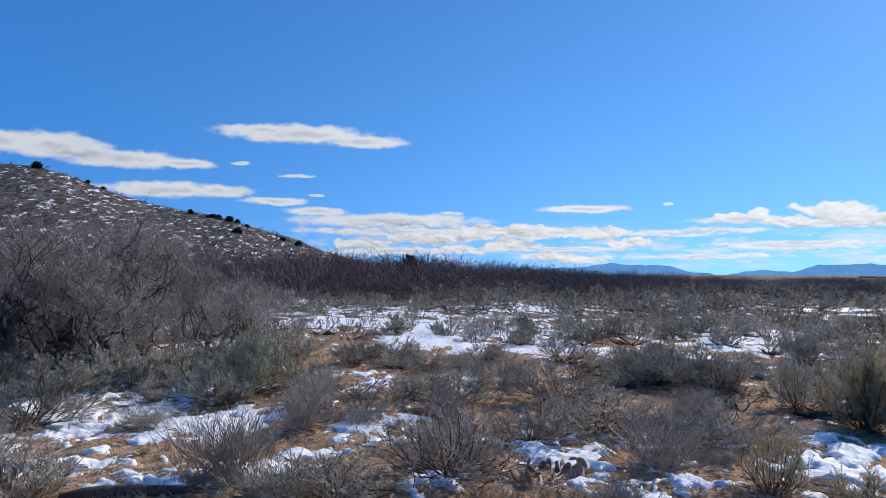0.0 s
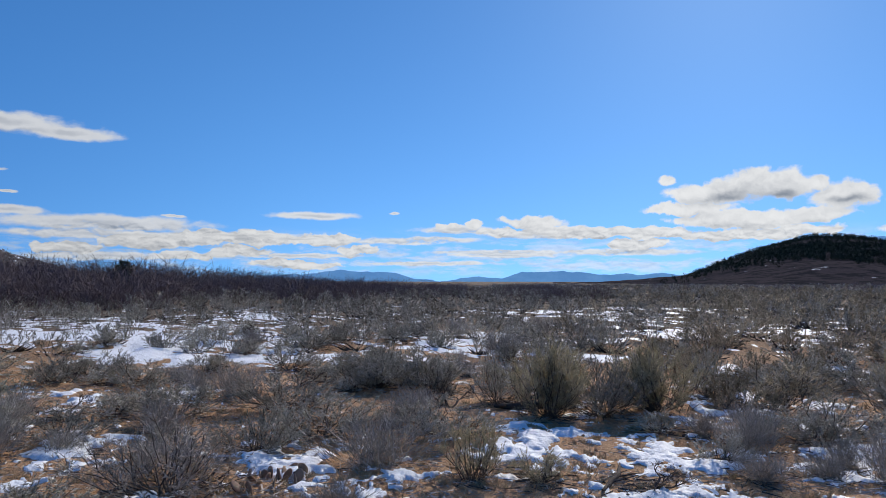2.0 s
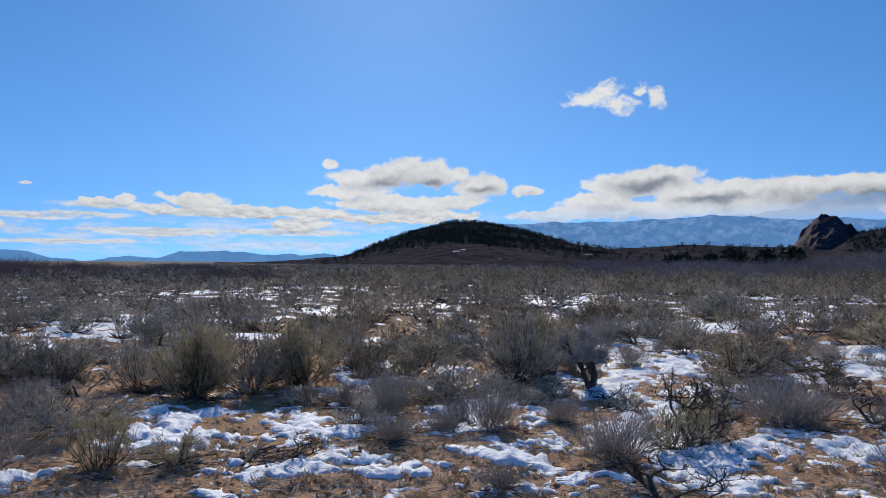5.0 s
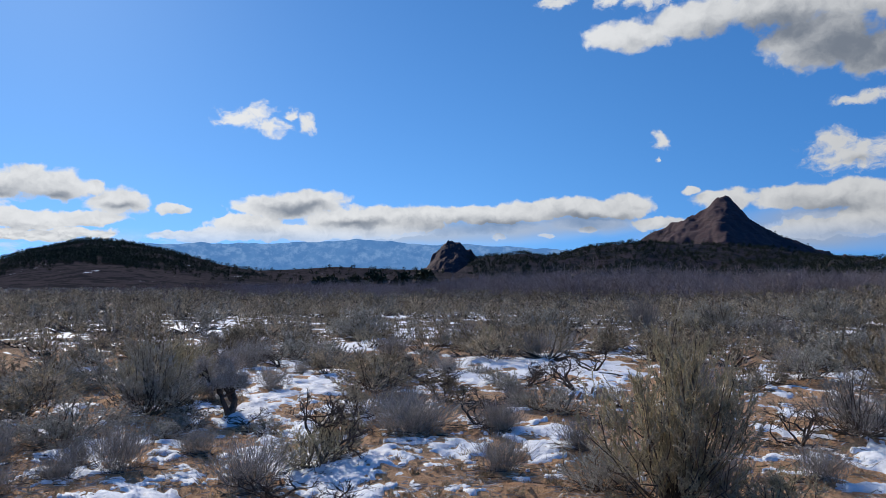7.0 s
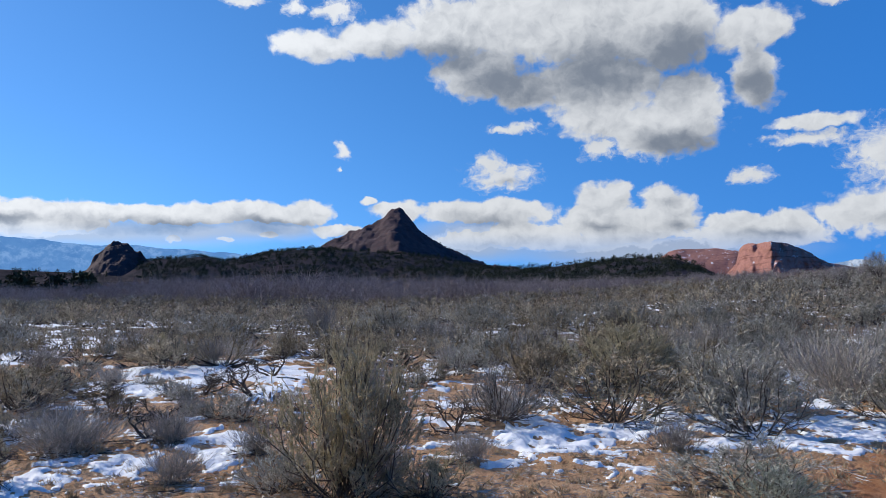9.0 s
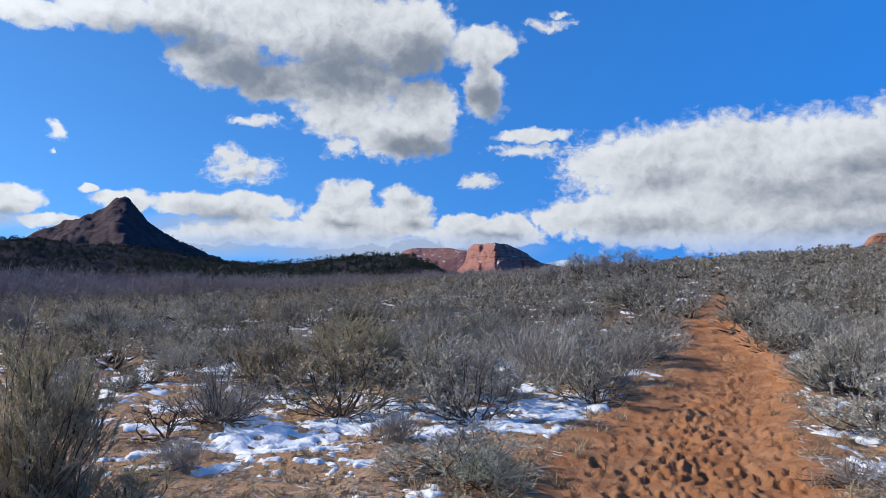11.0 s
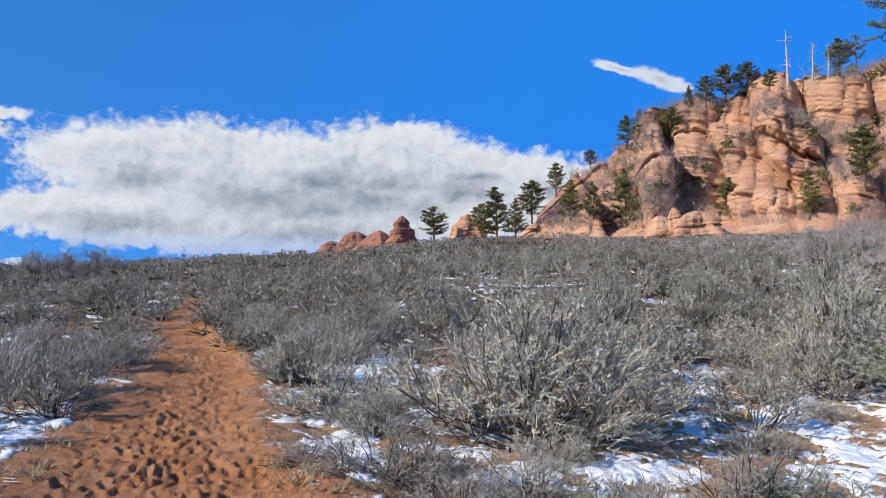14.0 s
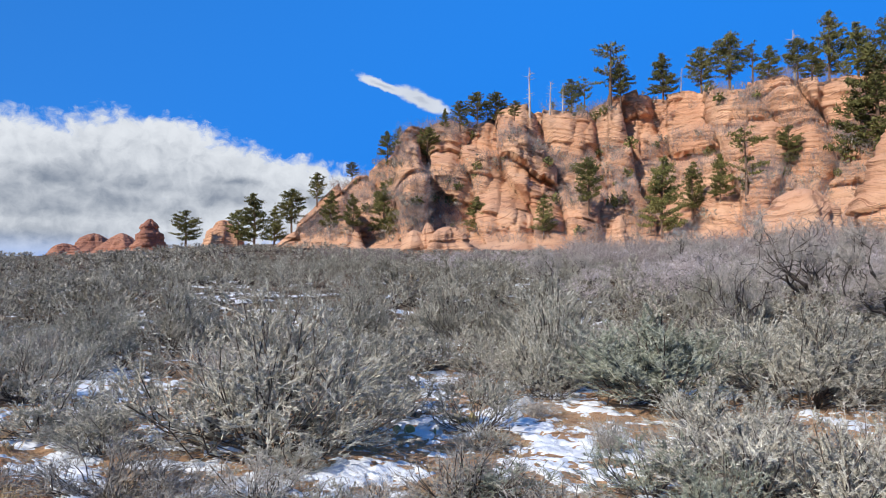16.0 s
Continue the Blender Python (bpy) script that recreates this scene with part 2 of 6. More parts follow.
# the sun stands to one side of every cloud and above it
towards = calc(wt, "MULTIPLY", calc(wt, "SUBTRACT", SUN_BEARING, bearing, clamp=False), 0.012)
lit_side = combine(wt, calc(wt, "MINIMUM", calc(wt, "MAXIMUM", towards, -0.5), 0.5), calc(wt, "MULTIPLY_ADD", height, 0.03, 0.3))
low_down = calc(wt, "SUBTRACT", 1.0, step(wt, height, 2.0, 9.0))
grain = noise_tex(wt, vec(wt, "MULTIPLY", spot, (0.5, 1.0, 0)), 1.5, 5, 0.52)
billow = cells(bent, 0.8)
billow_up = cells(vec(wt, "ADD", bent, lit_side), 0.8)
ragged = calc(wt, "MULTIPLY_ADD", calc(wt, "SUBTRACT", billow, 0.62), 0.75, calc(wt, "MULTIPLY", calc(wt, "SUBTRACT", grain, 0.5), 0.38))
heap = puffs(bent, CLOUDS, 0)
thick = calc(wt, "ADD", heap, ragged)
roof = puffs(vec(wt, "ADD", bent, vec(wt, "MULTIPLY", lit_side, (1.2, 1.2, 0))), CLOUDS, 0)
veil = calc(wt, "ADD", puffs(soft_bent, CLOUDS, 1), calc(wt, "MULTIPLY", calc(wt, "SUBTRACT", grain, 0.5), 0.8))
dim = puffs(soft_bent, CLOUDS, 2)
torn = calc(wt, "SUBTRACT", noise_tex(wt, vec(wt, "MULTIPLY", bent, (0.8, 1, 0)), 1.9, 6, 0.6), 0.5)
scrap = calc(wt, "ADD", puffs(vec(wt, "ADD", bent, vec(wt, "MULTIPLY", curl, (0.6, 0.5, 0))), CLOUDS, 4), calc(wt, "MULTIPLY_ADD", torn, 1.9, 0.12))
shaded = puffs(vec(wt, "ADD", bent, vec(wt, "MULTIPLY", swell, (2.0, 1.0, 0))), BELLIES, 3)
# a low deck of broken small cloud towards the sun, seen edge-on
deck_noise = noise_tex(wt, vec(wt, "MULTIPLY", vec(wt, "ADD", spot, vec(wt, "MULTIPLY", curl, (1.2, 0.5, 0))), (0.28, 1.25, 0)), 1.0, 6, 0.62)
deck_span = calc(wt, "MULTIPLY", step(wt, bearing, -20.0, -8.0), calc(wt, "SUBTRACT", 1.0, step(wt, bearing, 50.0, 62.0)))
deck_high = calc(wt, "MULTIPLY", step(wt, height, 0.1, 1.2), calc(wt, "SUBTRACT", 1.0, step(wt, height, 2.2, 4.4)))
deck = calc(wt, "MULTIPLY", calc(wt, "MULTIPLY", deck_span, deck_high), step(wt, deck_noise, 0.42, 0.62))
# the feet of the cloud banks fade into the haze
haze = calc(wt, "MAXIMUM", calc(wt, "MULTIPLY_ADD", step(wt, height, 2.4, 5.0), 0.5, 0.5), calc(wt, "SUBTRACT", 1.0, step(wt, bearing, 50.0, 60.0)))
rim = calc(wt, "MULTIPLY_ADD", low_down, -0.2, 0.36)
solid = wt.nodes.new("ShaderNodeMapRange")
solid.interpolation_type = "SMOOTHSTEP"
wt.links.new(thick, solid.inputs["Value"])
solid.inputs["From Min"].default_value = -0.02
wt.links.new(rim, solid.inputs["From Max"])
# towards the sun the low flat clouds are broken into rows of small heaps
heaps = cells(vec(wt, "ADD", vec(wt, "MULTIPLY", spot, (0.55, 1.5, 0)), vec(wt, "MULTIPLY", curl, (0.9, 0.7, 0))), 1.25)
heaps_up = cells(vec(wt, "ADD", vec(wt, "ADD", vec(wt, "MULTIPLY", spot, (0.55, 1.5, 0)), vec(wt, "MULTIPLY", curl, (0.9, 0.7, 0))), (0.05, 0.25, 0)), 1.25)
broken = calc(wt, "MULTIPLY", deck_span, calc(wt, "SUBTRACT", 1.0, step(wt, height, 3.6, 4.8)))
gaps = calc(wt, "SUBTRACT", 1.0, calc(wt, "MULTIPLY", broken, calc(wt, "SUBTRACT", 0.8, calc(wt, "MULTIPLY", step(wt, heaps, 0.45, 0.68), 0.8))))
cover = calc(wt, "MAXIMUM", calc(wt, "MULTIPLY", solid.outputs["Result"], haze), calc(wt, "MULTIPLY", calc(wt, "MULTIPLY", step(wt, veil, -0.1, 0.4), 0.92), gaps))
cover = calc(wt, "MAXIMUM", cover, calc(wt, "MAXIMUM", calc(wt, "MULTIPLY", deck, 0.6), calc(wt, "MULTIPLY", step(wt, dim, 0.0, 0.8), 0.72)))
cover = calc(wt, "MAXIMUM", cover, step(wt, scrap, -0.1, 0.8))
# shade: under the crowns, in the furrows, and on the bellies
relief = calc(wt, "MULTIPLY", calc(wt, "SUBTRACT", billow_up, billow), 0.9)
shade = calc(wt, "ADD", calc(wt, "MULTIPLY", step(wt, calc(wt, "ADD", shaded, calc(wt, "MULTIPLY", ragged, 0.7)), -0.25, 1.15), 1.0), calc(wt, "MULTIPLY", step(wt, calc(wt, "ADD", roof, calc(wt, "MULTIPLY", ragged, 0.6)), 0.0, 0.9), 0.3))
shade = calc(wt, "ADD", shade, calc(wt, "MULTIPLY", relief, calc(wt, "MULTIPLY_ADD", step(wt, thick, 0.0, 0.5), 0.8, 0.2)))
shade = calc(wt, "ADD", shade, calc(wt, "MULTIPLY", calc(wt, "SUBTRACT", noise_tex(wt, spot, 0.2, 4, 0.5), 0.5), 0.8))
flat_shade = calc(wt, "MULTIPLY", step(wt, veil, 0.4, 1.0), 0.4)
flat_shade = calc(wt, "MAXIMUM", flat_shade, calc(wt, "MULTIPLY", step(wt, dim, 0.0, 0.5), calc(wt, "MULTIPLY_ADD", step(wt, thick, -0.1, 0.1), -0.5, 0.5)))
shade = calc(wt, "ADD", shade, calc(wt, "MULTIPLY", broken, calc(wt, "MULTIPLY_ADD", calc(wt, "SUBTRACT", heaps_up, heaps), 1.6, 0.12)))
shade = step(wt, shade, -0.3, 1.35)
shade = calc(wt, "MAXIMUM", shade, flat_shade, clamp=True)
cloud_colour = mix(wt, shade, (1.08, 1.12, 1.17), (0.30, 0.355, 0.45))
sky = wt.nodes.new("ShaderNodeTexSky")
sky.sky_type, sky.sun_disc = "NISHITA", False
sky.sun_elevation, sky.sun_rotation = radians(SUN_HEIGHT), radians(SUN_BEARING)
sky.altitude, sky.air_density, sky.dust_density, sky.ozone_density = 1700, 1.0, 0.4, 3.0
# thin mountain air: the pale band at the skyline is shallow
lifted = combine(wt, split.outputs[0], split.outputs[1], calc(wt, "MULTIPLY_ADD", calc(wt, "ABSOLUTE", split.outputs[2]), 0.9, 0.12))
wt.links.new(vec(wt, "NORMALIZE", lifted), sky.inputs["Vector"])
tint = wt.nodes.new("ShaderNodeHueSaturation")
tint.inputs["Saturation"].default_value = 1.1
wt.links.new(vec(wt, "MULTIPLY", sky.outputs[0], (0.7, 0.92, 1.12)), tint.inputs["Color"])
clear = wt.nodes.new("ShaderNodeBackground")
toward = vec(wt, "DOT_PRODUCT", way, (math.sin(radians(SUN_BEARING)) * math.cos(radians(SUN_HEIGHT)), math.cos(radians(SUN_BEARING)) * math.cos(radians(SUN_HEIGHT)), math.sin(radians(SUN_HEIGHT))))
wt.links.new(mix(wt, calc(wt, "MULTIPLY_ADD", toward, -0.8, 0.62, True), tint.outputs[0], (0.16, 1.68, 5.9)), clear.inputs["Color"])
clear.inputs["Strength"].default_value = 0.13
white = wt.nodes.new("ShaderNodeBackground")
wt.links.new(cloud_colour, white.inputs["Color"])
wt.links.new(calc(wt, "MULTIPLY_ADD", step(wt, toward, 0.45, 0.95), 0.2, 0.65), white.inputs["Strength"])
both = wt.nodes.new("ShaderNodeMixShader")
wt.links.new(cover, both.inputs[0])
wt.links.new(clear.outputs[0], both.inputs[1])
wt.links.new(white.outputs[0], both.inputs[2])
wt.links.new(both.outputs[0], wt.nodes.new("ShaderNodeOutputWorld").inputs["Surface"])

sun_data = bpy.data.lights.new("sun", "SUN")
sun_data.energy, sun_data.angle, sun_data.color = 5.0, radians(0.5), (1.0, 0.935, 0.84)
sun = new("sun", sun_data)
sb, sh = radians(SUN_BEARING), radians(SUN_HEIGHT)
sun.matrix_world = look((60 * math.sin(sb), 60 * math.cos(sb), 60 * math.tan(sh)), (0, 0, 0))

# materials
def surface(name, rough=0.9):
    m = bpy.data.materials.new(name)
    m.use_nodes = True
    t = m.node_tree
    b = t.nodes["Principled BSDF"]
    b.inputs["Roughness"].default_value = rough
    b.inputs["Specular IOR Level"].default_value = 0.12
    return m, t, b


def place_of(tree, kind="Object"):
    return tree.nodes.new("ShaderNodeTexCoord").outputs[kind]


def world_place(tree):
    return tree.nodes.new("ShaderNodeNewGeometry").outputs["Position"]


def bump(tree, bsdf, height_out, strength, distance):
    n = tree.nodes.new("ShaderNodeBump")
    n.inputs["Strength"].default_value, n.inputs["Distance"].default_value = strength, distance
    tree.links.new(height_out, n.inputs["Height"])
    tree.links.new(n.outputs[0], bsdf.inputs["Normal"])


def two_tone(name, a, b, c, big, small, rough=0.9, relief=0.0, relief_scale=20.0, island=0.0, per_object=0.0, thin=0.0):
    """Colour a to b by large stains, towards c by fine grain; island and per_object vary the brightness piece by piece."""
    m, t, bs = surface(name, rough)
    p = world_place(t)
    col = mix(t, step(t, noise_tex(t, p, big, 3), 0.35, 0.65), a, b)
    col = mix(t, step(t, noise_tex(t, p, small, 5, 0.65), 0.45, 0.75), col, c)
    for kind, amount in (("island", island), ("object", per_object)):
        if amount:
            rnd = t.nodes.new("ShaderNodeNewGeometry").outputs["Random Per Island"] if kind == "island" else t.nodes.new("ShaderNodeObjectInfo").outputs["Random"]
            hs = t.nodes.new("ShaderNodeHueSaturation")
            t.links.new(calc(t, "MULTIPLY_ADD", rnd, 2 * amount, 1 - amount), hs.inputs["Value"])
            t.links.new(col, hs.inputs["Color"])
            col = hs.outputs[0]
    t.links.new(col, bs.inputs["Base Color"])
    if thin:
        # thin leaves let some light through
        leafy, glow = t.nodes.new("ShaderNodeMixShader"), t.nodes.new("ShaderNodeBsdfTranslucent")
        leafy.inputs[0].default_value = thin
        t.links.new(col, glow.inputs["Color"])
        t.links.new(bs.outputs[0], leafy.inputs[1])
        t.links.new(glow.outputs[0], leafy.inputs[2])
        t.links.new(leafy.outputs[0], t.nodes["Material Output"].inputs["Surface"])
    if relief:
        bump(t, bs, noise_tex(t, p, relief_scale, 6, 0.65), 0.8, relief)
    return m


def ground_material():
    m, t, bs = surface("red_sand", 0.95)
    p = world_place(t)
    sand = mix(t, step(t, noise_tex(t, p, 0.5, 4), 0.35, 0.68), (0.49, 0.285, 0.15), (0.56, 0.35, 0.205))
    sand = mix(t, step(t, noise_tex(t, p, 9.0, 5, 0.7), 0.5, 0.78), sand, (0.27, 0.125, 0.065))
    # dry litter and straw, in drifts
    litter = calc(t, "MULTIPLY", step(t, noise_tex(t, p, 38.0, 4, 0.75), 0.52, 0.6), step(t, noise_tex(t, p, 1.3, 4, 0.6), 0.42, 0.62))
    sand = mix(t, calc(t, "MULTIPLY", litter, 0.75), sand, (0.20, 0.135, 0.085))
    straw = calc(t, "MULTIPLY", step(t, noise_tex(t, vec(t, "MULTIPLY", p, (1, 3.5, 1)), 22.0, 4, 0.7), 0.55, 0.65), step(t, noise_tex(t, p, 0.9, 3), 0.42, 0.6))
    sand = mix(t, calc(t, "MULTIPLY", straw, 0.75), sand, (0.53, 0.39, 0.22))
    crumbs = step(t, noise_tex(t, p, 27.0, 4, 0.75), 0.5, 0.62)
    sand = mix(t, calc(t, "MULTIPLY", crumbs, 0.28), sand, (0.19, 0.105, 0.062))
    pale = step(t, noise_tex(t, p, 17.0, 4, 0.7), 0.58, 0.7)
    sand = mix(t, calc(t, "MULTIPLY", pale, 0.5), sand, (0.55, 0.36, 0.22))
    # far from the trail the ground is duller and browner, darkened in place of shade between shrubs
    away = vec(t, "LENGTH", vec(t, "MULTIPLY", p, (1, 1, 0)))
    dull = mix(t, step(t, noise_tex(t, p, 0.02, 4), 0.4, 0.65), (0.125, 0.09, 0.062), (0.175, 0.122, 0.08))
    along_x, along_y = math.sin(radians(141.8)), math.cos(radians(141.8))
    sp = t.nodes.new("ShaderNodeSeparateXYZ")
    t.links.new(p, sp.inputs[0])
    along = calc(t, "ADD", calc(t, "MULTIPLY", sp.outputs[0], along_x), calc(t, "MULTIPLY", sp.outputs[1], along_y))
    side = calc(t, "SUBTRACT", calc(t, "MULTIPLY", sp.outputs[1], along_x), calc(t, "MULTIPLY", sp.outputs[0], along_y))
    side = calc(t, "ADD", side, calc(t, "MULTIPLY_ADD", calc(t, "SINE", calc(t, "MULTIPLY_ADD", along, 0.45, 1.0)), 0.25, 0.15))
    narrow = t.nodes.new("ShaderNodeMapRange")
    t.links.new(along, narrow.inputs["Value"])
    for key, value in (("From Min", 4.0), ("From Max", 24.0), ("To Min", 0.95), ("To Max", 1.8)):
        narrow.inputs[key].default_value = value
    side = calc(t, "MULTIPLY", side, narrow.outputs[0])
    trodden = calc(t, "MULTIPLY", calc(t, "SUBTRACT", 1.0, step(t, calc(t, "ABSOLUTE", side), 1.0, 1.8)), calc(t, "MULTIPLY", step(t, along, 0.0, 3.0), calc(t, "SUBTRACT", 1.0, step(t, along, 24.0, 36.0))))
    path = mix(t, step(t, noise_tex(t, p, 1.7, 4), 0.35, 0.68), (0.43, 0.195, 0.088), (0.52, 0.262, 0.13))
    sand = mix(t, trodden, sand, path)
    col = mix(t, calc(t, "MULTIPLY", step(t, away, 10.0, 28.0), calc(t, "SUBTRACT", 1.0, trodden)), sand, dull)
    # random darker, redder patches on the trodden path
    red_patch = calc(t, "MULTIPLY", trodden, step(t, noise_tex(t, p, 5.0, 5, 0.7), 0.42, 0.6))
    col = mix(t, calc(t, "MULTIPLY", red_patch, 0.5), col, (0.36, 0.13, 0.045))
    t.links.new(col, bs.inputs["Base Color"])
    bump(t, bs, calc(t, "ADD", noise_tex(t, p, 14.0, 6, 0.7), calc(t, "MULTIPLY", noise_tex(t, p, 60.0, 4, 0.7), 0.5)), 1.0, 0.05)
    return m


def snow_material():
    m, t, bs = surface("old_snow", 0.6)
    p = world_place(t)
    col = mix(t, step(t, noise_tex(t, p, 6.0, 6, 0.7), 0.55, 0.8), (0.78, 0.79, 0.80), (0.58, 0.53, 0.48))
    t.links.new(col, bs.inputs["Base Color"])
    bs.inputs["Subsurface Weight"].default_value = 0.0
    bump(t, bs, noise_tex(t, p, 11.0, 6, 0.65), 0.7, 0.05)
    return m


def slope_material(name, soil_a, soil_b, brush, brush_scale, snow_amount, snow_scale=0.05, drawn=1.0):
    """A far hillside: soil, shrubs as dark flecks, and snow lying between them."""
    m, t, bs = surface(name, 0.95)
    # drawn below 1 lengthens the flecks up the slope
    p = vec(t, "MULTIPLY", world_place(t), (1, drawn, 1))
    col = mix(t, step(t, noise_tex(t, p, 0.012, 4), 0.35, 0.65), soil_a, soil_b)
    flecks = step(t, noise_tex(t, p, brush_scale, 4, 0.7), 0.45, 0.58)
    col = mix(t, flecks, col, brush)
    if snow_amount:
        lying = calc(t, "MULTIPLY", step(t, noise_tex(t, p, snow_scale, 6, 0.72), 0.62 - snow_amount, 0.66 - snow_amount), calc(t, "SUBTRACT", 1.0, flecks))
        col = mix(t, lying, col, (0.82, 0.84, 0.88))
    t.links.new(col, bs.inputs["Base Color"])
    bs.inputs["Specular IOR Level"].default_value = 0.0
    bump(t, bs, noise_tex(t, p, brush_scale, 5, 0.7), 1.0, 0.6 / brush_scale * 0.2)
    return m


def sandstone_material(name, light, dark, band=1.2, tilt=0.25, snow=False):
    """Cross-bedded sandstone: thin tilted beds, varnish streaks, pale weathered patches."""
    m, t, bs = surface(name, 0.9)
    p = world_place(t)
    warp = noise_tex(t, p, 0.09, 3, 0.5, "Color")
    q = vec(t, "ADD", p, vec(t, "MULTIPLY", warp, (6, 6, 5)))
    sp = t.nodes.new("ShaderNodeSeparateXYZ")
    t.links.new(q, sp.inputs[0])
    level = calc(t, "ADD", sp.outputs[2], calc(t, "MULTIPLY", calc(t, "ADD", sp.outputs[0], calc(t, "MULTIPLY", sp.outputs[1], 0.4)), tilt))
    beds = noise_tex(t, combine(t, 0.0, 0.0, level), band, 6, 0.75)
    fine_beds = noise_tex(t, combine(t, calc(t, "MULTIPLY", sp.outputs[0], 0.06), 0.0, level), band * 4.0, 4, 0.7)
    col = mix(t, step(t, noise_tex(t, p, 0.10, 4), 0.35, 0.7), light, dark)
    col = mix(t, calc(t, "MULTIPLY", step(t, beds, 0.52, 0.68), 0.55), col, (light[0] * 1.12, light[1] * 1.3, light[2] * 1.5))
    col = mix(t, calc(t, "MULTIPLY", step(t, fine_beds, 0.54, 0.64), 0.75), col, (dark[0] * 0.5, dark[1] * 0.42, dark[2] * 0.4))
    col = mix(t, calc(t, "MULTIPLY", step(t, noise_tex(t, vec(t, "MULTIPLY", p, (1, 1, 0.15)), 0.35, 5, 0.7), 0.58, 0.72), 0.5), col, (0.14, 0.075, 0.055))
    if snow:
        lying = step(t, noise_tex(t, p, 0.03, 6, 0.75), 0.58, 0.64)
        up = t.nodes.new("ShaderNodeSeparateXYZ")
        t.links.new(t.nodes.new("ShaderNodeNewGeometry").outputs["Normal"], up.inputs[0])
        col = mix(t, calc(t, "MULTIPLY", step(t, up.outputs[2], 0.45, 0.75), lying), col, (0.82, 0.84, 0.88))
    t.links.new(col, bs.inputs["Base Color"])
    bump(t, bs, calc(t, "ADD", beds, calc(t, "ADD", fine_beds, noise_tex(t, p, 1.2, 6, 0.65))), 1.0, 0.35)
    return m


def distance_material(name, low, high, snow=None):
    """A far range whose blue haze is painted on: emission colours stand in for kilometres of air."""
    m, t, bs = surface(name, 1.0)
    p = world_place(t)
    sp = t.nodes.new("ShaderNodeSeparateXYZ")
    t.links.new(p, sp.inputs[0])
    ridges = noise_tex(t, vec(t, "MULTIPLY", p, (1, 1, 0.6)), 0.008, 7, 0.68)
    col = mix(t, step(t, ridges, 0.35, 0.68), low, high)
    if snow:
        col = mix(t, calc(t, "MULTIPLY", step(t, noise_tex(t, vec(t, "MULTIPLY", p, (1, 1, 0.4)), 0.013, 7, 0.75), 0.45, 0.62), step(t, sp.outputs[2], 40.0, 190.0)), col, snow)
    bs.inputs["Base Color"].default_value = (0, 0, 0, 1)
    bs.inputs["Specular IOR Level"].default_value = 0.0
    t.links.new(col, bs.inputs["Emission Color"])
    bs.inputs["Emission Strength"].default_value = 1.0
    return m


SAND = ground_material()
SNOW = snow_material()
SAGE_LEAF = two_tone("sage_leaf", (0.32, 0.295, 0.235), (0.53, 0.50, 0.42), (0.26, 0.238, 0.185), 7.0, 22.0, 0.8, island=0.3, per_object=0.25, thin=0.08)
SAGE_OLIVE = two_tone("olive_sage_leaf", (0.35, 0.305, 0.19), (0.53, 0.465, 0.31), (0.42, 0.37, 0.26), 6.0, 20.0, 0.8, island=0.3, thin=0.25)
GREEN_LEAF = two_tone("green_sage_leaf", (0.245, 0.255, 0.19), (0.43, 0.435, 0.345), (0.2, 0.205, 0.14), 6.0, 20.0, 0.8, island=0.3, per_object=0.1, thin=0.1)
BROWN_SAGE = two_tone("brown_sage_leaf", (0.21, 0.17, 0.11), (0.54, 0.455, 0.315), (0.23, 0.185, 0.12), 1.2, 11.0, 0.85, island=0.4, per_object=0.25, thin=0.08)
# stem brown darkened to imitate the shade inside the shrubs
SAGE_STEM = two_tone("sage_stem", (0.098, 0.078, 0.063), (0.140, 0.115, 0.095), (0.049, 0.035, 0.028), 2.0, 30.0, 0.95, island=0.3)
DRY_TWIG = two_tone("dry_twig", (0.34, 0.305, 0.26), (0.42, 0.385, 0.335), (0.22, 0.19, 0.155), 1.5, 25.0, 0.9, island=0.35, per_object=0.3, thin=0.05)
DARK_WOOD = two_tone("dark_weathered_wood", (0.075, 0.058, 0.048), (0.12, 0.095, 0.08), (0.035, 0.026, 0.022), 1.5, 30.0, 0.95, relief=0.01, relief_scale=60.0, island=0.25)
OAK_BARK = two_tone("oak_bark", (0.075, 0.06, 0.052), (0.115, 0.095, 0.08), (0.04, 0.032, 0.027), 1.5, 25.0, 0.95, relief=0.012, relief_scale=50.0)
OAK_TWIG = two_tone("oak_twig", (0.33, 0.295, 0.26), (0.41, 0.37, 0.33), (0.23, 0.2, 0.175), 0.6, 14.0, 0.9, island=0.3)
THICKET = two_tone("bare_thicket_twig", (0.165, 0.12, 0.112), (0.215, 0.165, 0.15), (0.105, 0.075, 0.07), 0.06, 2.0, 0.9, island=0.3)
SCRUB_OAK = two_tone("lilac_grey_twig", (0.48, 0.415, 0.40), (0.56, 0.49, 0.475), (0.34, 0.285, 0.27), 0.3, 10.0, 0.9, island=0.35)
SCRUB = two_tone("grey_scrub_twig", (0.27, 0.225, 0.205), (0.36, 0.305, 0.28), (0.17, 0.135, 0.125), 0.08, 3.0, 0.9, island=0.3)
FIELD_SAGE = two_tone("field_sage", (0.18, 0.16, 0.12), (0.52, 0.48, 0.395), (0.21, 0.187, 0.14), 1.0, 9.0, 0.9, island=0.4, thin=0.08)
PINE_NEEDLE = two_tone("pine_needles", (0.115, 0.115, 0.036), (0.165, 0.155, 0.05), (0.19, 0.16, 0.06), 0.25, 2.0, 0.7, island=0.35, per_object=0.25)
